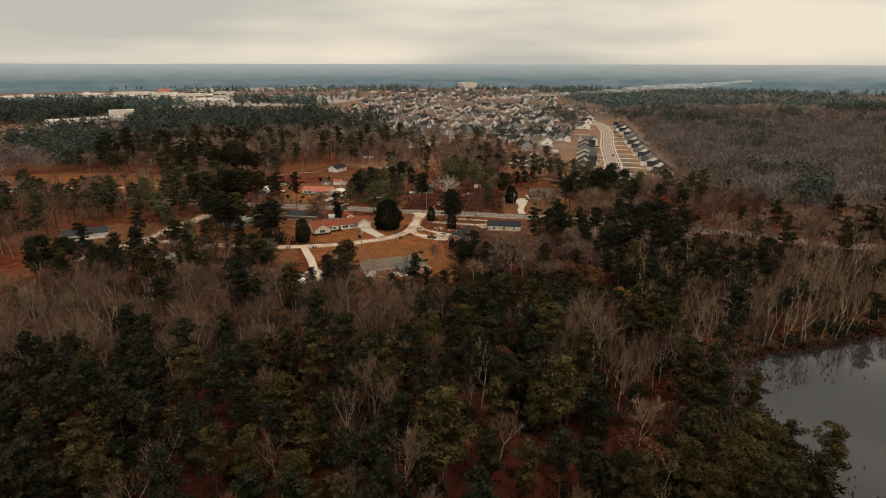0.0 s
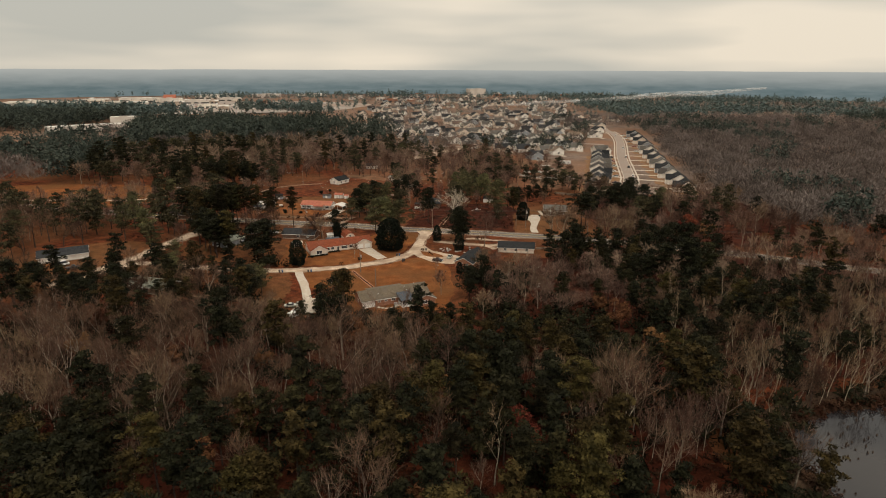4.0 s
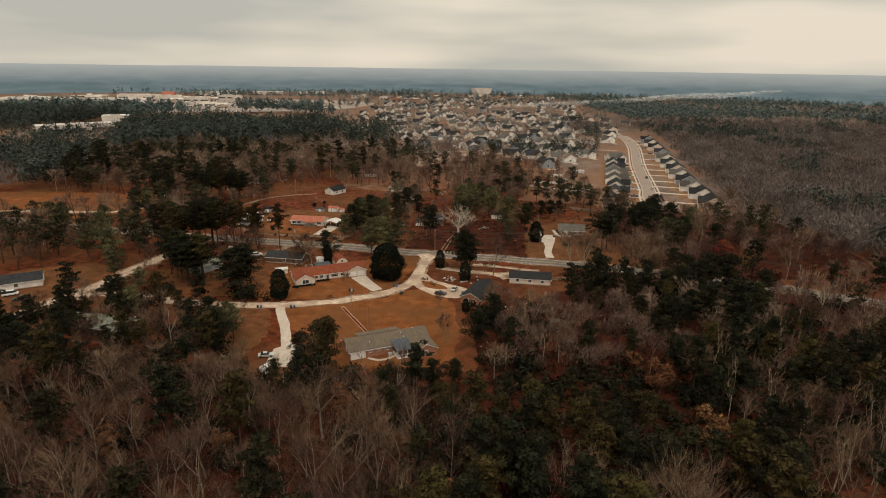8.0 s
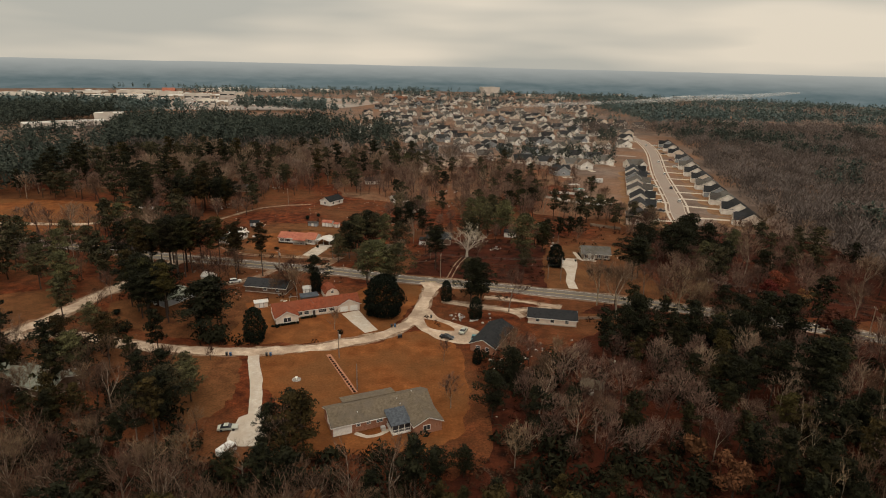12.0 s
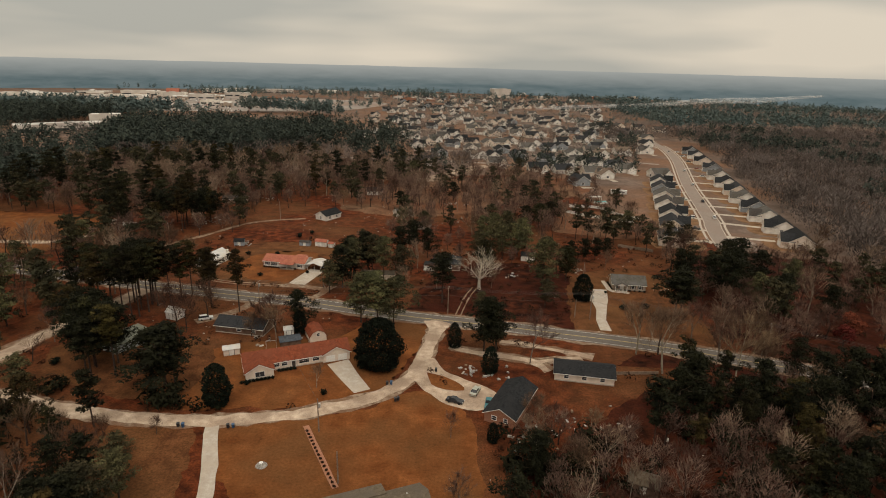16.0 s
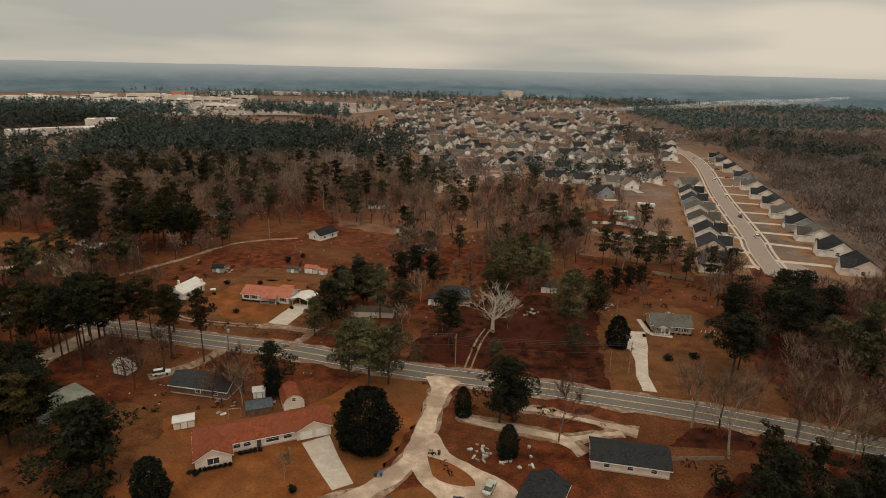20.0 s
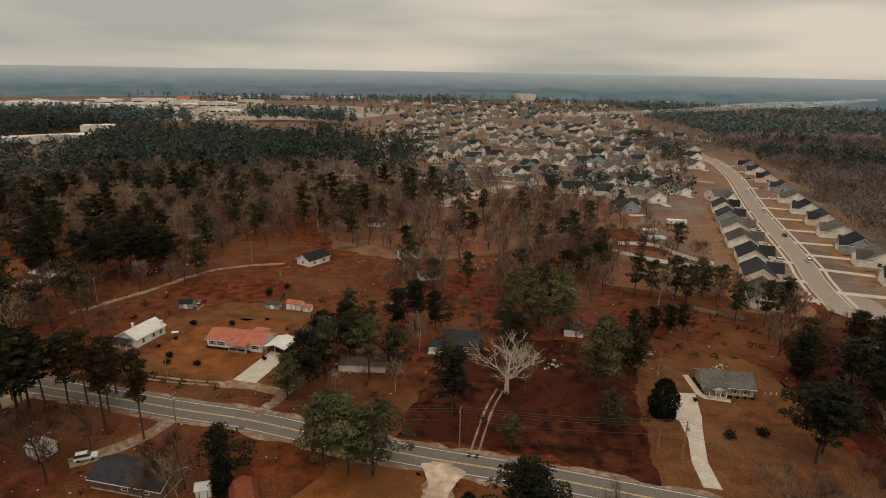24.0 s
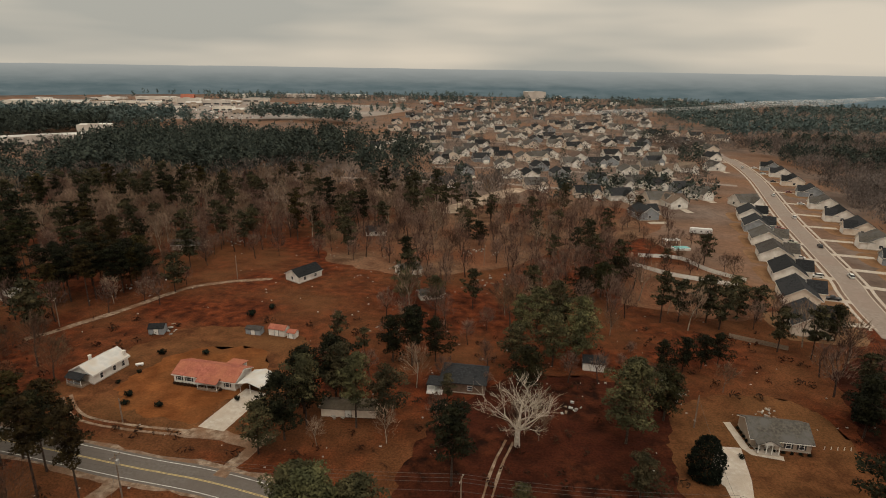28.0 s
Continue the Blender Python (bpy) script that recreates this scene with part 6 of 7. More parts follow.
for i, pts in enumerate(([(-100, 500), (20, 492), (90, 470), (150, 452)], [(-60, 690), (30, 655), (110, 640), (200, 610)], [(-30, 560), (60, 560), (150, 528), (205, 505)], [(-90, 780), (30, 745), (140, 735), (240, 720)], [(-40, 900), (60, 880), (180, 850), (300, 830)], [(256, 650), (262, 720), (250, 800), (230, 900)], [(-20, 830), (20, 900), (55, 1000)])):
    tagged(strip("street", pts, 7.0, 0.045, M["street"], 0.0, step=8), "pale residential street between houses", "road", kind="structure")
rnd = random.Random(31)
for x, y in SUB_A + SUB_B[:16] + SUB_C:
    a = radians(rnd.choice((10, 100, 10)))
    c, s = math.cos(a), math.sin(a)
    w, ln = 2.4, rnd.uniform(9, 14)
    ox, oy = x + 5, y - 8
    patch("driveway", [(ox + c * u - s * v, oy + s * u + c * v) for u, v in ((-w, -ln / 2), (w, -ln / 2), (w, ln / 2), (-w, ln / 2))], 0.05, "concrete", "pale concrete drive of a suburban house", "driveway")
for (x, y), s in [(p, 1) for p in ROW_W] + [(p, -1) for p in ROW_E]:
    q = min(smooth_line(STREET, 3), key=lambda v: (v.x - x) ** 2 + (v.y - y) ** 2)
    d = Vector((q.x - x, q.y - y)).normalized()
    n = Vector((-d.y, d.x))
    a, b = Vector((x, y)) + d * 9 + n * 5 * s, Vector((q.x, q.y)) - d * 4.4 + n * 5 * s
    patch("driveway", [(a + n * 1.9)[:], (a - n * 1.9)[:], (b - n * 1.9)[:], (b + n * 1.9)[:]], 0.056, "concrete", "pale concrete drive meeting the street", "driveway")
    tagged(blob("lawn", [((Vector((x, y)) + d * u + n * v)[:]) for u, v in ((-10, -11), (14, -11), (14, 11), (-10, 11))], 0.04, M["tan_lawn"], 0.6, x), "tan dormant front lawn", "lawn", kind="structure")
for off in (-4.45, 4.45):
    tagged(strip("kerb", STREET, 0.5, 0.12, M["concrete"], 0.0, off), "pale concrete kerb", "kerb", kind="structure")
for off in (-6.6, 6.6):
    tagged(strip("pavement", STREET, 1.3, 0.07, M["concrete"], 0.0, off), "pale concrete pavement beside the street", "pavement", kind="structure")
tagged(blob("cul_de_sac", [(140, 240), (145, 233), (156, 233), (162, 240), (164, 252), (156, 262), (146, 258)], 0.052, M["street"], 0.2, 22), "pale round end of the street", "road", kind="structure")


# ---------------------------------------------------------------- vehicles
def profile_mesh(bm, side, w0, w1, zsplit):
    """A closed side outline, extruded across, narrower above zsplit."""
    def half(z):
        return (w0 if z <= zsplit else w1) / 2
    a = [bm.verts.new((x, -half(z), z)) for x, z in side]
    b = [bm.verts.new((x, half(z), z)) for x, z in side]
    n = len(side)
    for i in range(n):
        k = (i + 1) % n
        bm.faces.new((a[i], a[k], b[k], b[i]))
    bm.faces.new(a[::-1])
    bm.faces.new(b)


def wheel_mesh(r=0.33, w=0.22):
    bm = bmesh.new()
    ring = [[bm.verts.new((r * k * math.cos(2 * math.pi * i / 12), y, r * k * math.sin(2 * math.pi * i / 12))) for i in range(12)] for y, k in ((-w / 2, 0.6), (-w / 2, 1), (w / 2, 1), (w / 2, 0.6))]
    for p, q in zip(ring, ring[1:]):
        for i in range(12):
            bm.faces.new((p[i], p[(i + 1) % 12], q[(i + 1) % 12], q[i]))
    bm.faces.new(ring[0][::-1])
    bm.faces.new(ring[-1])
    return finish(bm, "wheel", M["tyre"])


WHEEL = wheel_mesh()
SHAPES = {
    "sedan": (4.8, [(-2.4, 0.3), (2.35, 0.3), (2.4, 0.62), (2.2, 0.78), (1.05, 0.92), (-1.55, 0.95), (-2.35, 0.9)], [(1.0, 0.9), (0.3, 1.42), (-0.85, 1.42), (-1.65, 0.93)]),
    "suv": (4.7, [(-2.35, 0.35), (2.3, 0.35), (2.35, 0.8), (2.1, 0.98), (1.1, 1.05), (-2.3, 1.05)], [(1.05, 1.03), (0.45, 1.7), (-1.95, 1.72), (-2.3, 1.03)]),
    "van": (5.2, [(-2.6, 0.35), (2.55, 0.35), (2.6, 0.9), (2.1, 1.15), (-2.6, 1.15)], [(2.05, 1.13), (1.4, 2.0), (-2.5, 2.05), (-2.6, 1.13)]),
    "pickup": (5.4, [(-2.7, 0.4), (2.65, 0.4), (2.7, 0.85), (2.4, 1.0), (1.3, 1.08), (-2.7, 1.08)], [(1.25, 1.06), (0.7, 1.72), (-0.45, 1.72), (-0.7, 1.06)]),
}
CARS = {}


def car(x, y, rot, paint, shape="sedan", label="", group="parked cars"):
    m = pose(x, y, 0.06, 0, 0, rot)
    if (paint, shape) in CARS:
        c = copy_thing(CARS[paint, shape], m)
        return tagged(c, label)
    ln, low, cab = SHAPES[shape]
    c = thing("car", m, label, "car", group)
    bm = bmesh.new()
    profile_mesh(bm, low, 1.8, 1.8, 9)
    bmesh.ops.bevel(bm, geom=bm.edges[:], offset=0.06, segments=1, affect="EDGES")
    b = part("body", bm, M[paint], c)
    bm = bmesh.new()
    zb = min(z for _, z in cab)
    profile_mesh(bm, cab, 1.66, 1.36, zb + 0.1)
    part("glass", bm, M["glass"], c, "dark car windows")
    (x0, _), (x1, z1), (x2, z2), (x3, _) = cab
    part("roof", boxes((x2 + 0.05, -0.66, z1 - 0.03, x1 - 0.05, 0.66, z1 + 0.05)), M[paint], c)
    for sx in (-1, 1):
        for sy in (-1, 1):
            w = part("wheel", WHEEL, None, c)
            w.location = (sx * ln * 0.3, sy * 0.8, 0.33)
    for sy in (-1, 1):
        part("headlight", boxes((ln / 2 - 0.1, sy * 0.62 - 0.2, 0.62, ln / 2 + 0.01, sy * 0.62 + 0.2, 0.76)), M["steel"], b, "clear headlight")
        part("tail_light", boxes((-ln / 2 - 0.015, sy * 0.66 - 0.16, 0.66, -ln / 2 + 0.08, sy * 0.66 + 0.16, 0.82)), M["car_red"], b, "red tail light")
    CARS[paint, shape] = c
    return c


car(4.8, 92.4, -22, "car_dark", "sedan", "black sedan parked on the sand yard")
car(10.4, 97.2, 68, "car_tan", "sedan", "pale green-grey sedan parked on sand")
car(13.6, 91.2, 80, "car_teal", "pickup", "teal pickup beside the brick house")
car(-79.2, 139.8, 25, "car_white", "suv", "white car under the trees", )
car(-98.5, 116.8, 20, "car_white", "suv", "white car beside the grey-roofed house")
car(-100, 67, 15, "car_white", "suv", "white car beside the green-roofed building")
car(-158, 90.5, 30, "car_white", "van", "white van beside the white house")
car(-151, 86, 30, "car_dark", "pickup", "dark pickup beside the white house")
car(-49.8, 195.4, -97, "car_dark", "sedan", "dark car under the carport")
rnd = random.Random(41)
stl = smooth_line(STREET, 3)
for k in range(12):
    x, y = (ROW_W + ROW_E)[k]
    q = min(stl, key=lambda v: (v.x - x) ** 2 + (v.y - y) ** 2)
    d = Vector((q.x - x, q.y - y)).normalized()
    n = Vector((-d.y, d.x)) * (1 if k < len(ROW_W) else -1)
    p = Vector((x, y)) + d * rnd.uniform(11, 13.5) + n * 5
    car(p.x, p.y, math.degrees(math.atan2(d.y, d.x)) + 180, rnd.choice(("car_white", "car_dark", "car_tan", "car_red")), rnd.choice(("sedan", "suv", "pickup")), "car parked in a suburban drive")
for x, y in ((166, 300), (196, 405), (215, 470), (246, 592), (178, 345)):
    car(x, y, 75, rnd.choice(("car_white", "car_dark")), "suv", "car parked on the pale street")
for k in range(34):
    x, y = rnd.choice(SUB_A)
    car(x + 5 + rnd.uniform(-1, 1), y - 8 + rnd.uniform(-3, 3), rnd.uniform(80, 110), rnd.choice(("car_white", "car_dark", "car_red", "car_tan")), rnd.choice(("sedan", "suv")), "car parked in a suburban drive")


# ---------------------------------------------------------------- poles and wires
def utility_pole(x, y, rot, h=10.5, arm=True, tank=False, label="brown wooden utility pole with crossarm"):
    t = thing("utility_pole", pose(x, y, 0, 0, 0, rot), label, "utility pole", "utility poles")
    acc = ([], [])
    add_tube(acc, [Vector((0, 0, -0.2)), Vector((0, 0, h))], [0.17, 0.12], 8)
    part("pole", raw_mesh("pole", *acc, M["pole"]), None, t)
    if arm:
        part("crossarm", boxes((-0.06, -1.2, h - 0.7, 0.06, 1.2, h - 0.55)), M["pole"], t)
        for u in (-1.1, 0.0, 1.1):
            part("insulator", boxes((-0.05, u - 0.05, h - 0.55, 0.05, u + 0.05, h - 0.3)), M["steel"], t, "pale insulator")
    if tank:
        part("transformer", boxes((0.15, -0.3, h - 2.3, 0.65, 0.3, h - 1.3)), M["steel"], t, "pale grey transformer can")
    return t


def wires(a, b, z, sag=1.0, offs=(-1.1, 0.0, 1.1)):
    t = thing("power_line", pose(0, 0, 0), "thin dark power wires between poles", "power line", "power lines")
    d = (Vector(b) - Vector(a)).normalized()
    n = Vector((-d.y, d.x))
    for o in offs:
        acc = ([], [])
        pts = []
        for k in range(9):
            f = k / 8
            p = Vector(a).lerp(Vector(b), f) + n * o
            pts.append(Vector((p.x, p.y, z - sag * 4 * f * (1 - f))))
        add_tube(acc, pts, [0.025] * 9, 3)
        part("wire", raw_mesh("wire", *acc, M["wire"]), None, t)
    return t


POLES = [(-160, 168.5), (-112, 161.0), (-64.2, 151.0), (3.3, 149.2), (53.5, 147.0), (104, 124), (150, 99)]
for i, (x, y) in enumerate(POLES):
    utility_pole(x, y, -15, 10.5, True, i in (2, 4))
for a, b in zip(POLES, POLES[1:]):
    wires(a, b, 10.2)
    wires(a, b, 7.2, 0.8, (0.0,))
utility_pole(-28.2, 78.4, 10, 9.0, False, True, "brown wooden pole beside the sand road")
utility_pole(-20.5, 60.5, 10, 8.0, False, False, "brown wooden pole on the lawn")
wires((-64.2, 151.0), (-28.2, 78.4), 8.6, 1.5, (0.0,))
utility_pole(59.6, 184.2, 0, 9.0, False, False, "slender pale light pole in the yard")
utility_pole(-45.5, 171.5, 0, 7.5, False, False, "slender wooden pole beside the drive")
utility_pole(-79, 176, 0, 6.5, False, False, "slender wooden pole on the lawn")
utility_pole(48.6, 149, 0, 7.0, False, False, "short pole beside the white drive")
wires((53.5, 147.0), (59.6, 184.2), 8.2, 0.8, (0.0,))
for x, y in ((-130, 226), (-90, 275), (10, 300), (60, 330), (-170, 216)):
    utility_pole(x, y, 20, 10, True, False)


# ---------------------------------------------------------------- yard things
def wheelie_bin(x, y, rot, colour):
    t = thing("wheelie_bin", pose(x, y, 0.07, 0, 0, rot), "tall plastic wheelie bin at the roadside, " + ("blue" if "blue" in colour else "dark"), "bin", "wheelie bins")
    bm = bmesh.new()
    vs = box(bm, -0.32, -0.36, 0.05, 0.32, 0.36, 1.0)
    for v in vs[:4]:
        v.co.x *= 0.75
        v.co.y *= 0.8
    part("body", bm, M[colour], t)
    part("lid", boxes((-0.35, -0.4, 1.0, 0.35, 0.42, 1.08)), M[colour], t)
    for s in (-1, 1):
        w = part("wheel", WHEEL, None, t)
        w.location, w.scale = (s * 0.27, 0.3, 0.12), (0.36, 0.3, 0.36)
        w.rotation_euler = (0, 0, radians(90))
    return t


for x, y, c in ((-62.2, 79.0, "bin_dark"), (-61.0, 78.9, "bin_blue"), (-50.2, 79.0, "bin_dark"), (-49.0, 79.1, "bin_blue"), (-13.8, 100.3, "bin_dark"), (-12.7, 100.5, "bin_blue"), (-0.4, 108.2, "bin_dark"), (-10.9, 92.2, "bin_dark"), (-10.2, 92.7, "bin_dark")):
    wheelie_bin(x, y, 10, c)


def shed(x, y, rot, L, W, h, rise, wall, roof, label, doors=True, name="shed"):
    t = thing(name, pose(x, y, 0, 0, 0, rot), label, "shed")
    part("wall", body(L, W, h, rise), M[wall], t)
    part("roof", gable_roof(L, W, h, rise, 0.25, 0.1), M[roof], t)
    if doors:
        d = part("door", boxes((-0.7, -W / 2 - 0.06, 0.05, 0.7, -W / 2 - 0.01, min(h - 0.15, 1.95))), M["trim"], t)
        part("door_frame", boxes((-0.82, -W / 2 - 0.08, 0.02, -0.7, -W / 2 - 0.005, h - 0.1), (0.7, -W / 2 - 0.08, 0.02, 0.82, -W / 2 - 0.005, h - 0.1)), M["shutter"], d)
    return t


def gambrel_barn(x, y, rot, L, W, label):
    t = thing("barn_shed", pose(x, y, 0, 0, 0, rot), label, "shed")
    ring = [(-W / 2, 0), (W / 2, 0), (W / 2, 2.1), (W * 0.33, 3.5), (0, 4.2), (-W * 0.33, 3.5), (-W / 2, 2.1)]
    bm = bmesh.new()
    a = [bm.verts.new((-L / 2, yy, z)) for yy, z in ring]
    b = [bm.verts.new((L / 2, yy, z)) for yy, z in ring]
    for i in range(7):
        k = (i + 1) % 7
        bm.faces.new((a[i], a[k], b[k], b[i]))
    bm.faces.new(a)
    bm.faces.new(b[::-1])
    part("wall", bm, M["cream_wall"], t)
    bm = bmesh.new()
    top = [(-W / 2 - 0.2, 1.95), (-W * 0.33, 3.52), (0, 4.22), (W * 0.33, 3.52), (W / 2 + 0.2, 1.95)]
    lo = [bm.verts.new((x_, yy, z)) for yy, z in top for x_ in (-L / 2 - 0.2, L / 2 + 0.2)]
    hi = [bm.verts.new((x_, yy, z + 0.12)) for yy, z in top for x_ in (-L / 2 - 0.2, L / 2 + 0.2)]
    for i in range(4):
        bm.faces.new((hi[2 * i], hi[2 * i + 1], hi[2 * i + 3], hi[2 * i + 2]))
        bm.faces.new((lo[2 * i], lo[2 * i + 2], lo[2 * i + 3], lo[2 * i + 1]))
        for e in (0, 1):
            bm.faces.new((lo[2 * i + e], hi[2 * i + e], hi[2 * i + 2 + e], lo[2 * i + 2 + e]))
    for i in (0, 8):
        bm.faces.new((lo[i], lo[i + 1], hi[i + 1], hi[i]))
    part("roof", bm, M["rust_roof"], t)
    window(t, on_side("e", 0, L, W), 0.9, 0.9, 2.3)
    return t


gambrel_barn(-39.3, 128.0, -65, 7.0, 5.2, "cream gambrel barn shed with red roof")
shed(-62.4, 116.6, 22, 4.6, 3.0, 2.0, 0.5, "cream_wall", "metal_roof", "small cream shed with pale roof")
shed(-48.6, 130.6, 16, 3.0, 2.6, 2.0, 0.8, "white_wall", "metal_roof", "small white garden shed with pale roof")
shed(-90.0, 141, -20, 4.5, 4.0, 2.6, 1.4, "white_wall", "metal_roof", "small white shed under the pines")
shed(-46.6, 124.0, 22, 6.2, 4.2, 1.7, 0.5, "brown_wall", "blue_roof", "low dark blue-roofed outbuilding behind the ranch house", False)
shed(-57.0, 226.6, -12, 5.6, 3.4, 2.4, 0.9, "white_wall", "red_roof", "white shed with salmon roof behind the house")
shed(-52.0, 224.8, -12, 2.6, 2.6, 2.0, 0.5, "white_wall", "red_roof", "small white shed with salmon roof")
shed(-65.0, 226.6, -8, 5.0, 2.8, 1.9, 0.5, "grey_wall", "grey_roof", "low blue-grey shed with grey roof")
shed(-96.0, 224.5, 10, 4.6, 3.8, 2.2, 1.0, "grey_wall", "dark_roof", "small weathered grey outbuilding with dark roof")
shed(-163, 247.5, -25, 14, 7, 3.0, 1.2, "brown_wall", "metal_roof", "long brown shed with pale metal roof")
shed(40.6, 212.5, -8, 6.2, 5.0, 2.6, 1.2, "white_wall", "dark_roof", "small white cabin with dark roof")
shed(44.4, 61.0, -25, 6.0, 4.6, 2.4, 1.3, "brown_wall", "brown_roof", "small weathered cabin in the woods")
house(-163, 100.5, 28, 19, 9, 2.9, 2.0, "white_wall", "dark_roof", "white ranch house with charcoal roof", windows=(("s", -5, 1.6, 1.2, 1.0), ("s", 1, 1.2, 1.2, 1.0), ("e", 0, 1.2, 1.2, 1.0)))
house(-108, 61.5, -18, 21, 9, 2.7, 1.8, "brown_wall", "green_roof", "low building with faded green metal roof", windows=(("s", 0, 1.2, 1.0, 1.0),))
house(-96.3, 121.5, 58, 12.5, 9, 2.8, 2.3, "grey_wall", "green_roof", "grey house with faded grey-green hipped roof under pines", hip=True, windows=(("w", 0, 1.2, 1.2, 1.0), ("n", -3, 1.2, 1.2, 1.0), ("s", 3, 1.2, 1.2, 1.0)))
bl_ = house(-63.7, 278.6, 57, 12.0, 8.0, 2.9, 2.2, "white_wall", "dark_roof", "white house with dark roof across the field", windows=(("s", -3, 1.2, 1.3, 0.9), ("s", 2.5, 1.2, 1.3, 0.9), ("w", 0, 1.0, 1.3, 0.9)))
dk = house(3.2, 200.5, -6, 12, 10, 3.0, 2.8, "brown_wall", "dark_roof", "dark hip-roofed house among trees", hip=True, windows=(("s", 2, 1.2, 1.2, 1.0),))
part("porch_roof", boxes((-9.4, -7.0, 2.6, -5.2, -2.0, 2.8)), M["dark_roof"], dk)
for u in (-9.2, -7.3, -5.5):
    part("porch_post", boxes((u, -6.9, 0, u + 0.15, -6.75, 2.6)), M["trim"], dk, "white porch post")
part("porch_floor", boxes((-9.4, -7.0, 0.0, -5.2, -2.0, 0.4)), M["trim"], dk)
house(-22, 288, 30, 9, 7, 2.7, 1.8, "white_wall", "grey_roof", "small white house at the back of the lots", windows=(("s", 0, 1.2, 1.2, 1.0),))
house(-10.5, 262, 20, 9, 5, 2.5, 1.2, "white_wall", "grey_roof", "small pale house among bare trees", windows=(("s", 0, 1.2, 1.2, 1.0),))
house(-128, 313, 6, 14, 7, 2.6, 1.6, "tan_wall", "grey_roof", "tan house with pale grey roof among trees", windows=(("s", -3, 1.2, 1.0, 1.0), ("s", 3, 1.2, 1.0, 1.0)))
house(-45, 345, 10, 10, 7, 2.8, 1.8, "white_wall", "dark_roof", "white house behind bare trees", windows=(("s", 0, 1.2, 1.2, 1.0),))
house(-140, 175.5, -15, 14, 8, 2.8, 1.8, "brown_wall", "dark_roof", "dark house beside the road", windows=(("s", 0, 1.2, 1.2, 1.0),))

# carport and porch details
cp = thing("carport", pose(-52.3, 194.2, 0, 0, 0, 75), "open carport with pale metal roof", "carport")
part("roof", gable_roof(7.4, 6.8, 2.5, 0.9, 0.3, 0.1), M["metal_roof"], cp)
for u in (-3.4, 3.4):
    for v in (-3.1, 0.0, 3.1):
        part("post", boxes((u - 0.06, v - 0.06, 0, u + 0.06, v + 0.06, 2.5)), M["trim"], cp)
part("rear_extension", boxes((2.0, 4.0, 0, 6.0, 7.2, 2.5)), M["white_wall"], rh, "white rear extension")
bmr = bmesh.new()
box(bmr, 1.6, 0, 0, 6.4, 4.0, 0.12, Matrix.Translation((0, 3.6, 3.1)) @ Matrix.Rotation(radians(-7), 4, "X"))
part("rear_roof", bmr, M["red_roof"], rh)
part("porch_roof", gable_roof(6.0, 3.2, 2.5, 0.7, 0.2, 0.1), M["red_roof"], rh).matrix_local = pose(2.0, -4.6, 0, 0, 0, 0)
part("deck", boxes((-1.0, -6.0, 0, 5.0, -4.1, 0.5)), M["wood"], rh, "dark wooden deck")
for u in (-0.9, 2.0, 4.8):
    part("porch_post", boxes((u - 0.06, -5.95, 0.5, u + 0.06, -5.83, 2.45)), M["trim"], rh)
tp = part("porch_roof", gable_roof(3.0, 4.8, 2.6, 1.3, 0.25, 0.12), M["grey_roof"], tn)
tp.matrix_local = pose(-3.4, -5.6, 0, 0, 0, 90)
bm = bmesh.new()
v = [bm.verts.new(c) for c in ((-5.6, -7.05, 2.62), (-1.2, -7.05, 2.62), (-3.4, -7.05, 3.8), (-5.6, -6.9, 2.62), (-1.2, -6.9, 2.62), (-3.4, -6.9, 3.8))]
for f in ((0, 1, 2), (5, 4, 3), (0, 3, 4, 1), (1, 4, 5, 2), (2, 5, 3, 0)):
    bm.faces.new([v[i] for i in f])
part("porch_gable", bm, M["trim"], tn, "white porch gable")
part("porch_floor", boxes((-5.8, -7.2, 0, -1.0, -4.55, 0.35)), M["concrete"], tn)
for u in (-5.6, -3.9, -2.7, -1.2):
    part("porch_column", boxes((u - 0.1, -7.05, 0.35, u + 0.1, -6.85, 2.62)), M["trim"], tn, "white column")
door(tn, on_side("s", -2.8, 13.0, 9.0), 1.0, 2.05, "trim")
window(tn, on_side("s", -4.8, 13.0, 9.0), 0.9, 1.4, 0.8)
part("porch_roof", gable_roof(5.4, 3.0, 2.4, 0.8, 0.2, 0.1), M["dark_roof"], wh).matrix_local = pose(-6.9, 0.3, 0, 0, 0, 90)
part("porch_floor", boxes((-8.4, -2.4, 0, -5.8, 3.0, 0.6)), M["wood"], wh)
for u in (-2.2, 0.3, 2.8):
    part("porch_post", boxes((-8.3, u - 0.06, 0.6, -8.15, u + 0.06, 2.4)), M["trim"], wh)
part("railing", boxes((-8.3, -2.3, 1.25, -8.22, 2.9, 1.35), *[(-8.28, -2.2 + 0.3 * k, 0.6, -8.24, -2.15 + 0.3 * k, 1.25) for k in range(17)]), M["grey_wall"], wh, "grey porch railing")
chimney(wh, -2.0, 0.9, 4.0, 6.0, "white_wall", 0.6)
chimney(wh, 5.3, -3.2, 0.0, 4.6, "white_wall", 0.7)
for u, v in ((-6, -2.4), (4.5, -1.0), (4.9, -2.6), (9.0, 0.5)):
    part("roof_vent", boxes((u - 0.12, v - 0.12, 3.6, u + 0.12, v + 0.12, 5.25 - abs(v) * 0.45)), M["steel"], bh, "small pale roof vent")
part("hvac_unit", boxes((-1.2, -6.6, 0, -0.1, -5.6, 1.0)), M["steel"], bh, "grey air conditioner")


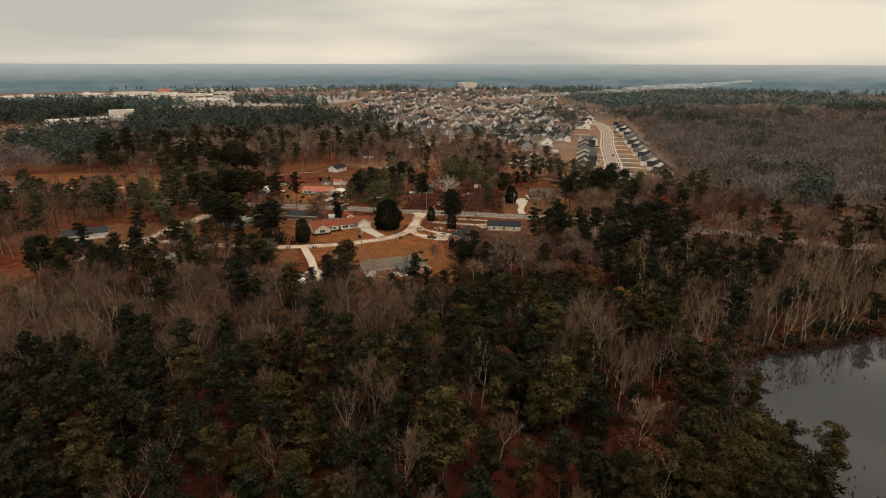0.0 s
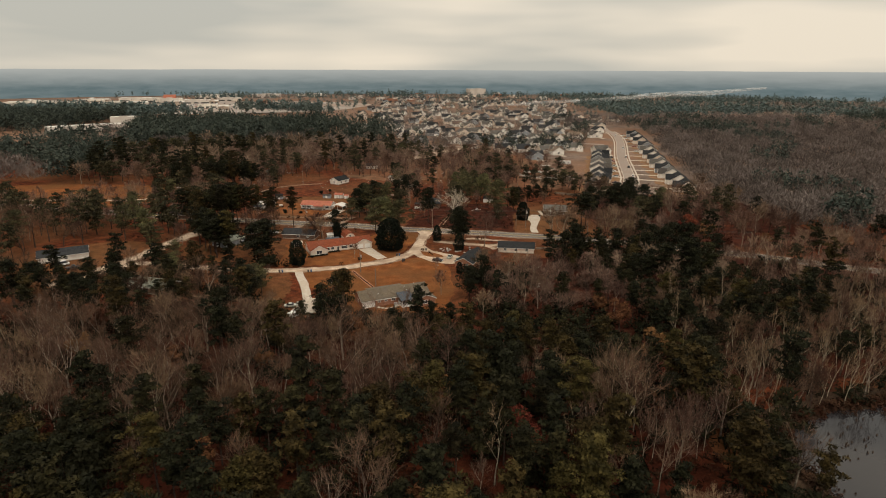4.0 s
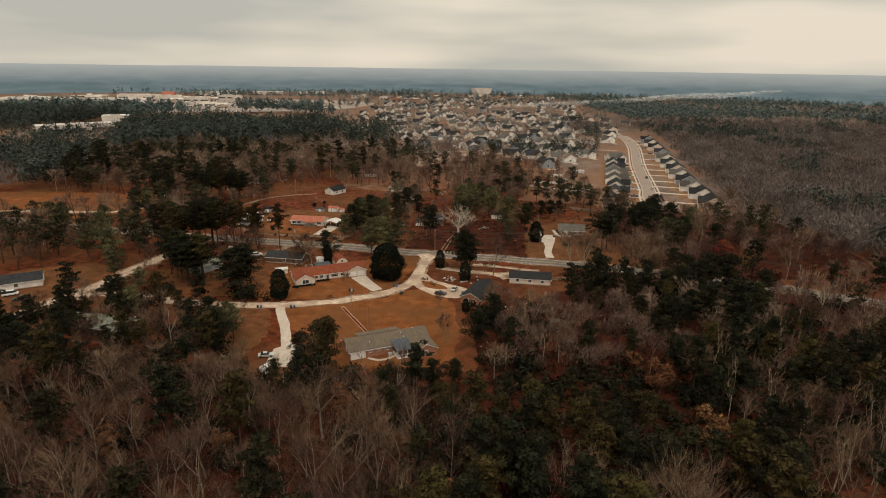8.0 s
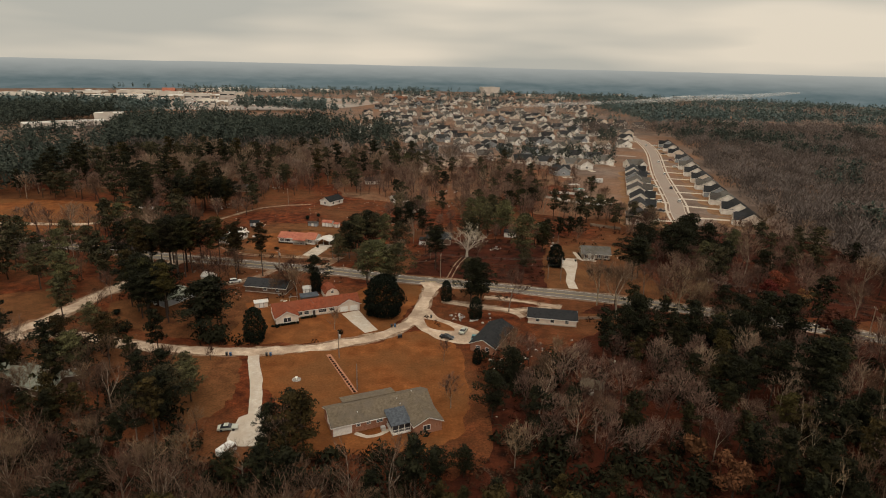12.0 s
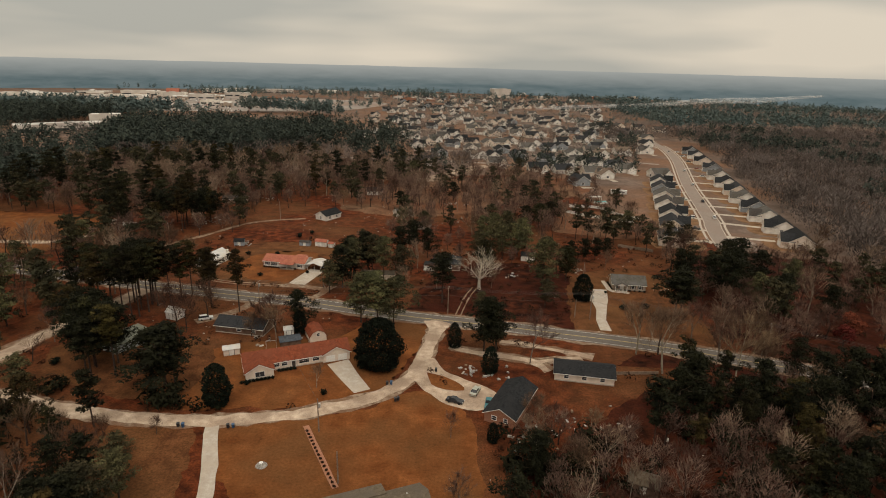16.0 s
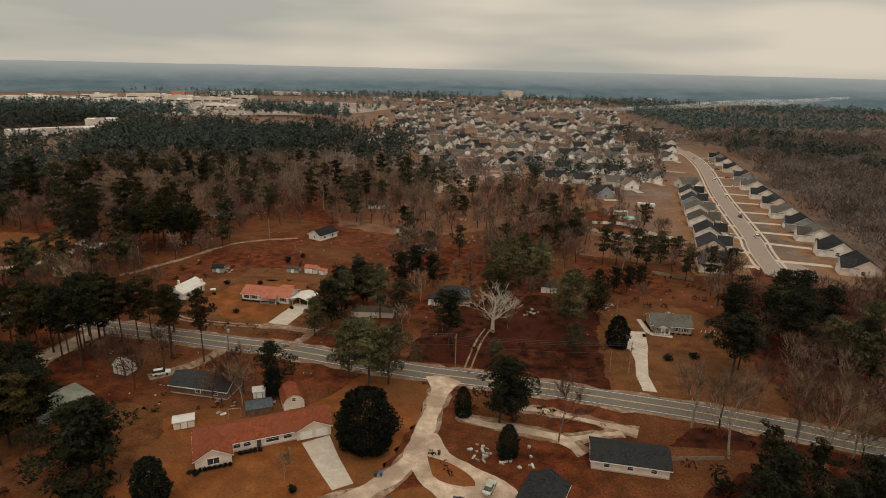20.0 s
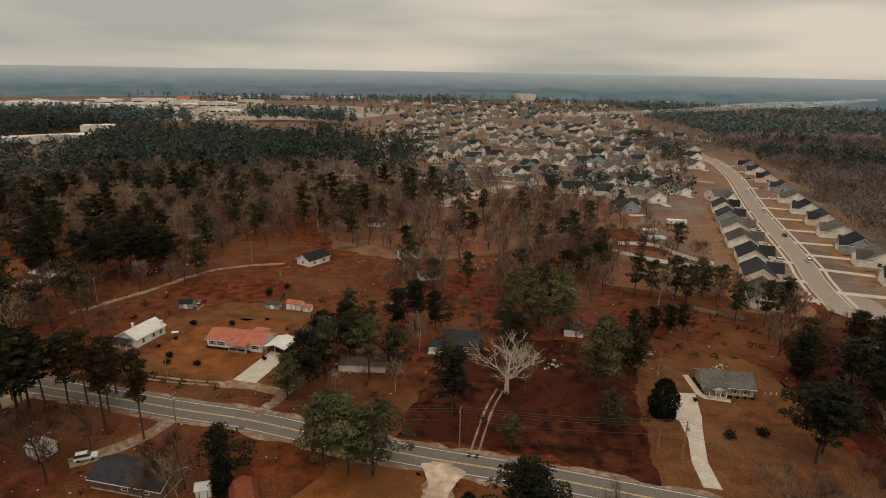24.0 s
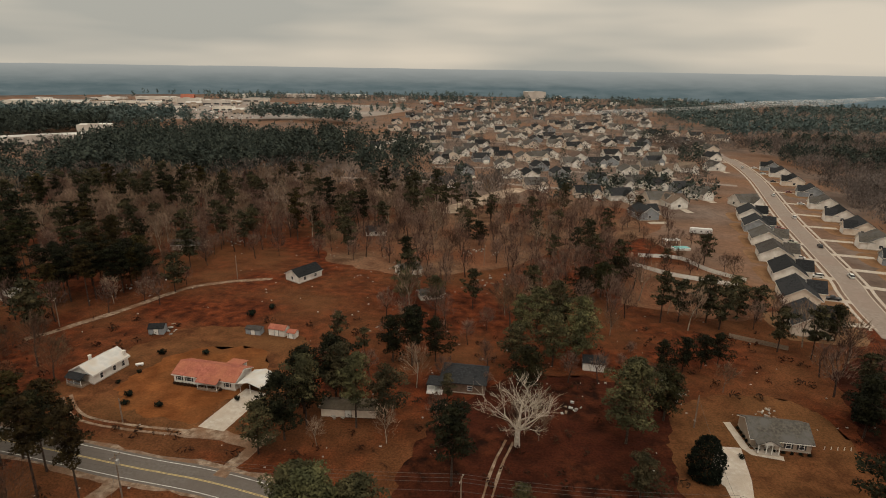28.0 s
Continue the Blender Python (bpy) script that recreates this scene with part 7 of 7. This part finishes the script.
# ---------------------------------------------------------------- hedges, bushes and clutter
BUSH = []
for i in range(3):
    rng = np.random.default_rng(200 + i)
    BUSH.append(tri_mesh("foliage", leaf_cloud(rng, [(rng.uniform(-0.4, 0.4), rng.uniform(-0.4, 0.4), 0.55) for _ in range(4)], (0.6, 0.5, 0.55, 0.5), 170, 0.3, 0.85), M["cedar" if i < 2 else "brush"]))


def bush(x, y, s=1.0, v=0, label="round dark green clipped bush"):
    t = thing("bush", pose(x, y, 0, 0, 0, x * 37 % 360), label, "bush", "bushes")
    part("foliage", BUSH[v], None, t)
    t.scale = (s, s, s)
    return t


for x, y, s in ((-83.7, 187.1, 1.7), (-82.5, 183.4, 1.4), (-73.5, 183.1, 1.5), (-55.3, 187.5, 1.2), (-87.4, 210.1, 1.6), (-88, 199, 1.0), (-90.5, 193.4, 1.0), (-74, 211, 1.6), (-71, 240, 2.2), (-66, 246, 1.8), (68.1, 156.6, 2.0), (76.6, 158.4, 2.0), (66, 173, 1.0), (-30.5, 95, 1.4), (-70, 98, 1.2), (-110, 108, 2.0), (-52, 99, 1.0)):
    bush(x, y, s, 1)
for k in range(7):
    bush(70.9 + k * 1.85, 176.0 - k * 0.23, 0.7, 0)
for k in range(5):
    bush(70.0, 177.6 + k * 1.7, 0.7, 0)
for k in range(9):
    bush(-53.6 + k * 0.95, 99.3 + k * 0.39, 0.85, 0)
for k in range(5):
    bush(-45.2 + k * 1.0, 106.2 + k * 0.4, 0.9, 0)
for k in range(14):
    bush(-75.2 + k * 1.05, 194.0 - k * 0.185, 0.8, 2, "low dark winter shrub along the wall")
for k in range(16):
    bush(-31.0 + k * 0.66, 78.2 - k * 1.26, 0.55, 2, "small brown shrub edging the walk")


def debris(x, y, n, spread, seed):
    r = random.Random(seed)
    t = thing("junk_pile", pose(x, y, 0.03), "scattered pale boards and yard junk", "junk pile", "junk piles")
    for k in range(n):
        a, b, c = r.uniform(0.3, 1.6), r.uniform(0.15, 0.7), r.uniform(0.08, 0.5)
        p = part("board" if c < 0.25 else "crate", boxes((-a / 2, -b / 2, 0, a / 2, b / 2, c)), M[r.choice(("junk", "wood", "steel", "junk"))], t)
        p.matrix_local = pose(r.gauss(0, spread), r.gauss(0, spread), 0.02, r.uniform(-8, 8), r.uniform(-8, 8), r.uniform(0, 180))
    return t


for i, (x, y, n, sp) in enumerate(((9, 109.5, 14, 1.7), (18, 106, 10, 2.0), (26, 78, 14, 2.2), (20, 76, 10, 1.6), (32, 84, 10, 3), (-93, 226, 10, 2.0), (-28, 184, 14, 3.0), (60, 200, 12, 2.2), (80, 191, 9, 1.8), (-56, 126, 10, 2.2), (-25, 230, 8, 3), (-20, 285, 10, 4), (45, 80, 10, 4), (15, 285, 12, 5), (-125, 264, 14, 4), (-109, 321, 12, 3.5), (5, 320, 12, 6), (30, 190, 8, 2), (-42, 128, 8, 2))):
    debris(x, y, n, sp, i)


def fence(pts, h, material, label, step=2.4):
    t = thing("fence", pose(0, 0, 0), label, "fence", "fences")
    line = smooth_line(pts, step) if len(pts) > 2 else [Vector(pts[0]).lerp(Vector(pts[1]), k / max(1, round((Vector(pts[1]) - Vector(pts[0])).length / step))) for k in range(round((Vector(pts[1]) - Vector(pts[0])).length / step) + 1)]
    for a, b in zip(line, line[1:]):
        d = b - a
        m = pose(a.x, a.y, 0, 0, 0, math.degrees(math.atan2(d.y, d.x)))
        part("post", boxes((-0.07, -0.07, 0, 0.07, 0.07, h + 0.1)), M[material], t).matrix_local = m
        part("panel", boxes((0.07, -0.03, 0.12, d.length - 0.07, 0.03, h)), M[material], t).matrix_local = m
    return t


fence([(82, 320), (99.5, 317.6), (107, 302), (118, 289.8)], 1.8, "trim", "white panel fence behind the suburban houses")
fence([(76, 307), (90, 294), (112, 284)], 1.8, "trim", "white panel fence along a yard")
fence([(52, 108.6), (64.7, 109.4)], 1.1, "wood", "low brown wooden fence beside the house")
fence([(89, 236), (104, 228)], 1.6, "wood", "grey weathered wooden fence")
ps = thing("marker_posts", pose(89.8, 177.5, 0), "row of low white posts on the lawn", "posts")
for k in range(5):
    part("post", boxes((-3 + 1.5 * k - 0.05, -0.05, 0, -3 + 1.5 * k + 0.05, 0.05, 0.9)), M["trim"], ps)

pl = thing("swimming_pool", pose(106, 334, 0, 0, 0, 10), "above-ground pool with turquoise water", "swimming pool")
part("wall", boxes((-4, -2.2, 0, 4, 2.2, 1.1)), M["trim"], pl)
part("water", boxes((-3.8, -2.0, 1.1, 3.8, 2.0, 1.14)), M["pool"], pl)
sn = thing("patio_shade", pose(104, 342, 0, 0, 0, 10), "flat white patio roof on posts", "patio roof")
part("roof", boxes((-4, -2, 2.6, 4, 2, 2.75)), M["metal_roof"], sn)
for u in (-3.8, 3.8):
    for w in (-1.8, 1.8):
        part("post", boxes((u - 0.06, w - 0.06, 0, u + 0.06, w + 0.06, 2.6)), M["trim"], sn)


def caravan(x, y, rot, L, label, h=3.0):
    t = thing("caravan", pose(x, y, 0, 0, 0, rot), label, "caravan")
    bm = boxes((-L / 2, -1.2, 0.6, L / 2, 1.2, h))
    bmesh.ops.bevel(bm, geom=bm.edges[:], offset=0.2, segments=2, affect="EDGES")
    part("body", bm, M["car_white"], t)
    part("stripe", boxes((-L / 2 + 0.3, -1.215, 1.1, L / 2 - 0.3, -1.19, 1.35)), M["steel"], t)
    for u in (-L * 0.3, 0.0, L * 0.3):
        part("window", boxes((u - 0.5, -1.22, 1.6, u + 0.5, -1.19, 2.2)), M["glass"], t)
    for u in (-L * 0.25, L * 0.25):
        for s in (-1, 1):
            w = part("wheel", WHEEL, None, t)
            w.location = (u, s * 1.05, 0.33)
    return t


caravan(126, 363, -10, 11, "long white motorhome parked in a yard", 3.4)
caravan(-46.6, 32.5, 60, 4.2, "small white box trailer on the pad", 2.4)
shed(-25.2, 184.6, 0, 13.5, 5.0, 2.3, 0.9, "cream_wall", "brown_roof", "low cream mobile home half hidden by pines", True, "mobile_home")
car(-49.5, 42.0, 10, "car_tan", "sedan", "grey covered car beside the pad")

bb = thing("bird_bath", pose(-38.2, 65.6, 0), "white stone ring with small bird bath", "bird bath")
acc = ([], [])
add_tube(acc, [Vector((0, 0, 0.03)), Vector((0, 0, 0.7)), Vector((0, 0, 0.8))], [0.15, 0.1, 0.45], 10)
part("basin", raw_mesh("basin", *acc, M["trim"]), None, bb)
ringm = bmesh.new()
bmesh.ops.create_cone(ringm, cap_ends=True, segments=20, radius1=1.3, radius2=1.25, depth=0.08)
part("gravel_ring", ringm, M["junk"], bb).location = (0, 0, 0.05)

sw = thing("swing_frame", pose(-51.6, 120.8, 0, 0, 0, 15), "pale metal swing frame in the yard", "swing")
part("top_bar", boxes((-1.5, -0.04, 2.2, 1.5, 0.04, 2.28)), M["steel"], sw)
for u in (-1.5, 1.5):
    for s in (-0.8, 0.8):
        acc = ([], [])
        add_tube(acc, [Vector((u, s, 0)), Vector((u, 0, 2.24))], [0.04, 0.04], 5)
        part("leg", raw_mesh("leg", *acc, M["steel"]), None, sw)
tank = thing("propane_tank", pose(-89.9, 202.8, 0, 0, 0, 20), "white propane tank on the lawn", "propane tank")
acc = ([], [])
add_tube(acc, [Vector((-1.1, 0, 0.6)), Vector((-0.95, 0, 0.6)), Vector((0.95, 0, 0.6)), Vector((1.1, 0, 0.6))], [0.15, 0.4, 0.4, 0.15], 10)
part("tank", raw_mesh("tank", *acc, M["trim"]), None, tank)
for u in (-0.6, 0.6):
    part("foot", boxes((u - 0.08, -0.3, 0, u + 0.08, 0.3, 0.28)), M["steel"], tank)

# stumps in the shallow water
rng = np.random.default_rng(8)
acc = ([], [])
for _ in range(160):
    f = rng.uniform(0, 1)
    x, y = 80 + 66 * f + rng.normal(0, 2), -44 + 26 * f - abs(rng.normal(0, 6))
    if rng.uniform() < 0.25:
        x, y = 80 + abs(rng.normal(0, 4)), rng.uniform(-95, -50)
    h = rng.uniform(0.2, 0.7)
    add_tube(acc, [Vector((x, y, 0)), Vector((x + rng.normal(0, 0.1), y, h))], [0.24, 0.12], 5)
tagged(new("tree_stumps", raw_mesh("tree_stumps", *acc, M["bark"])), "dark drowned stumps along the pond shore", "stumps", kind="stuff")

# pale scraps lying in yards and among the trees
rng = np.random.default_rng(12)
bits = []
for _ in range(380):
    k = rng.integers(6)
    cx, cy, sp = ((20, 82, 16), (-20, 215, 40), (10, 300, 60), (-80, 135, 25), (70, 205, 30), (-60, 290, 50))[k]
    x, y = rng.normal(cx, sp), rng.normal(cy, sp)
    if free(x, y, 0.5) or rng.uniform() < 0.15:
        a, h = rng.uniform(0.1, 0.6), rng.uniform(0.08, 0.3)
        bits.append((x, y, 0.02, x + a, y + rng.uniform(0.1, 0.4), h))
tagged(part("yard_litter", boxes(*bits), M["junk"]), "scattered pale scraps on the ground", "litter", kind="stuff")


# thin smoke drifting over the far houses
sm = bpy.data.materials.new("thin_smoke")
sm.use_nodes = True
sn_, sl_ = sm.node_tree.nodes, sm.node_tree.links
sn_.clear()
s_out, s_mix, s_tr, s_df, s_tc, s_mp, s_nz, s_mr = (sn_.new("ShaderNode" + k) for k in ("OutputMaterial", "MixShader", "BsdfTransparent", "BsdfDiffuse", "TexCoord", "Mapping", "TexNoise", "MapRange"))
s_df.inputs["Color"].default_value = (0.75, 0.74, 0.72, 1)
s_mp.inputs["Scale"].default_value = (0.005, 0.02, 0.06)
s_nz.inputs["Detail"].default_value = 5
s_mr.inputs["From Min"].default_value, s_mr.inputs["From Max"].default_value = 0.35, 0.75
s_mr.inputs["To Min"].default_value, s_mr.inputs["To Max"].default_value = 0.04, 0.42
sl_.new(s_tc.outputs["Object"], s_mp.inputs["Vector"])
sl_.new(s_mp.outputs["Vector"], s_nz.inputs["Vector"])
sl_.new(s_nz.outputs["Fac"], s_mr.inputs["Value"])
sl_.new(s_mr.outputs["Result"], s_mix.inputs["Fac"])
sl_.new(s_tr.outputs["BSDF"], s_mix.inputs[1])
sl_.new(s_df.outputs["BSDF"], s_mix.inputs[2])
sl_.new(s_mix.outputs["Shader"], s_out.inputs["Surface"])
acc = ([], [])
pts = [Vector((175 + 60 * k, 1080 + 18 * k, 9 + 2.6 * k + 1.5 * math.sin(k * 1.3))) for k in range(12)]
add_tube(acc, pts, [2.5 + 0.5 * k if k < 8 else 6.0 - 1.3 * (k - 8) for k in range(12)], 8)
me = raw_mesh("smoke_plume", *acc, sm)
me.polygons.foreach_set("use_smooth", [True] * len(me.polygons))
tagged(new("smoke_plume", me), "thin pale smoke drifting over distant houses", "smoke", kind="stuff")
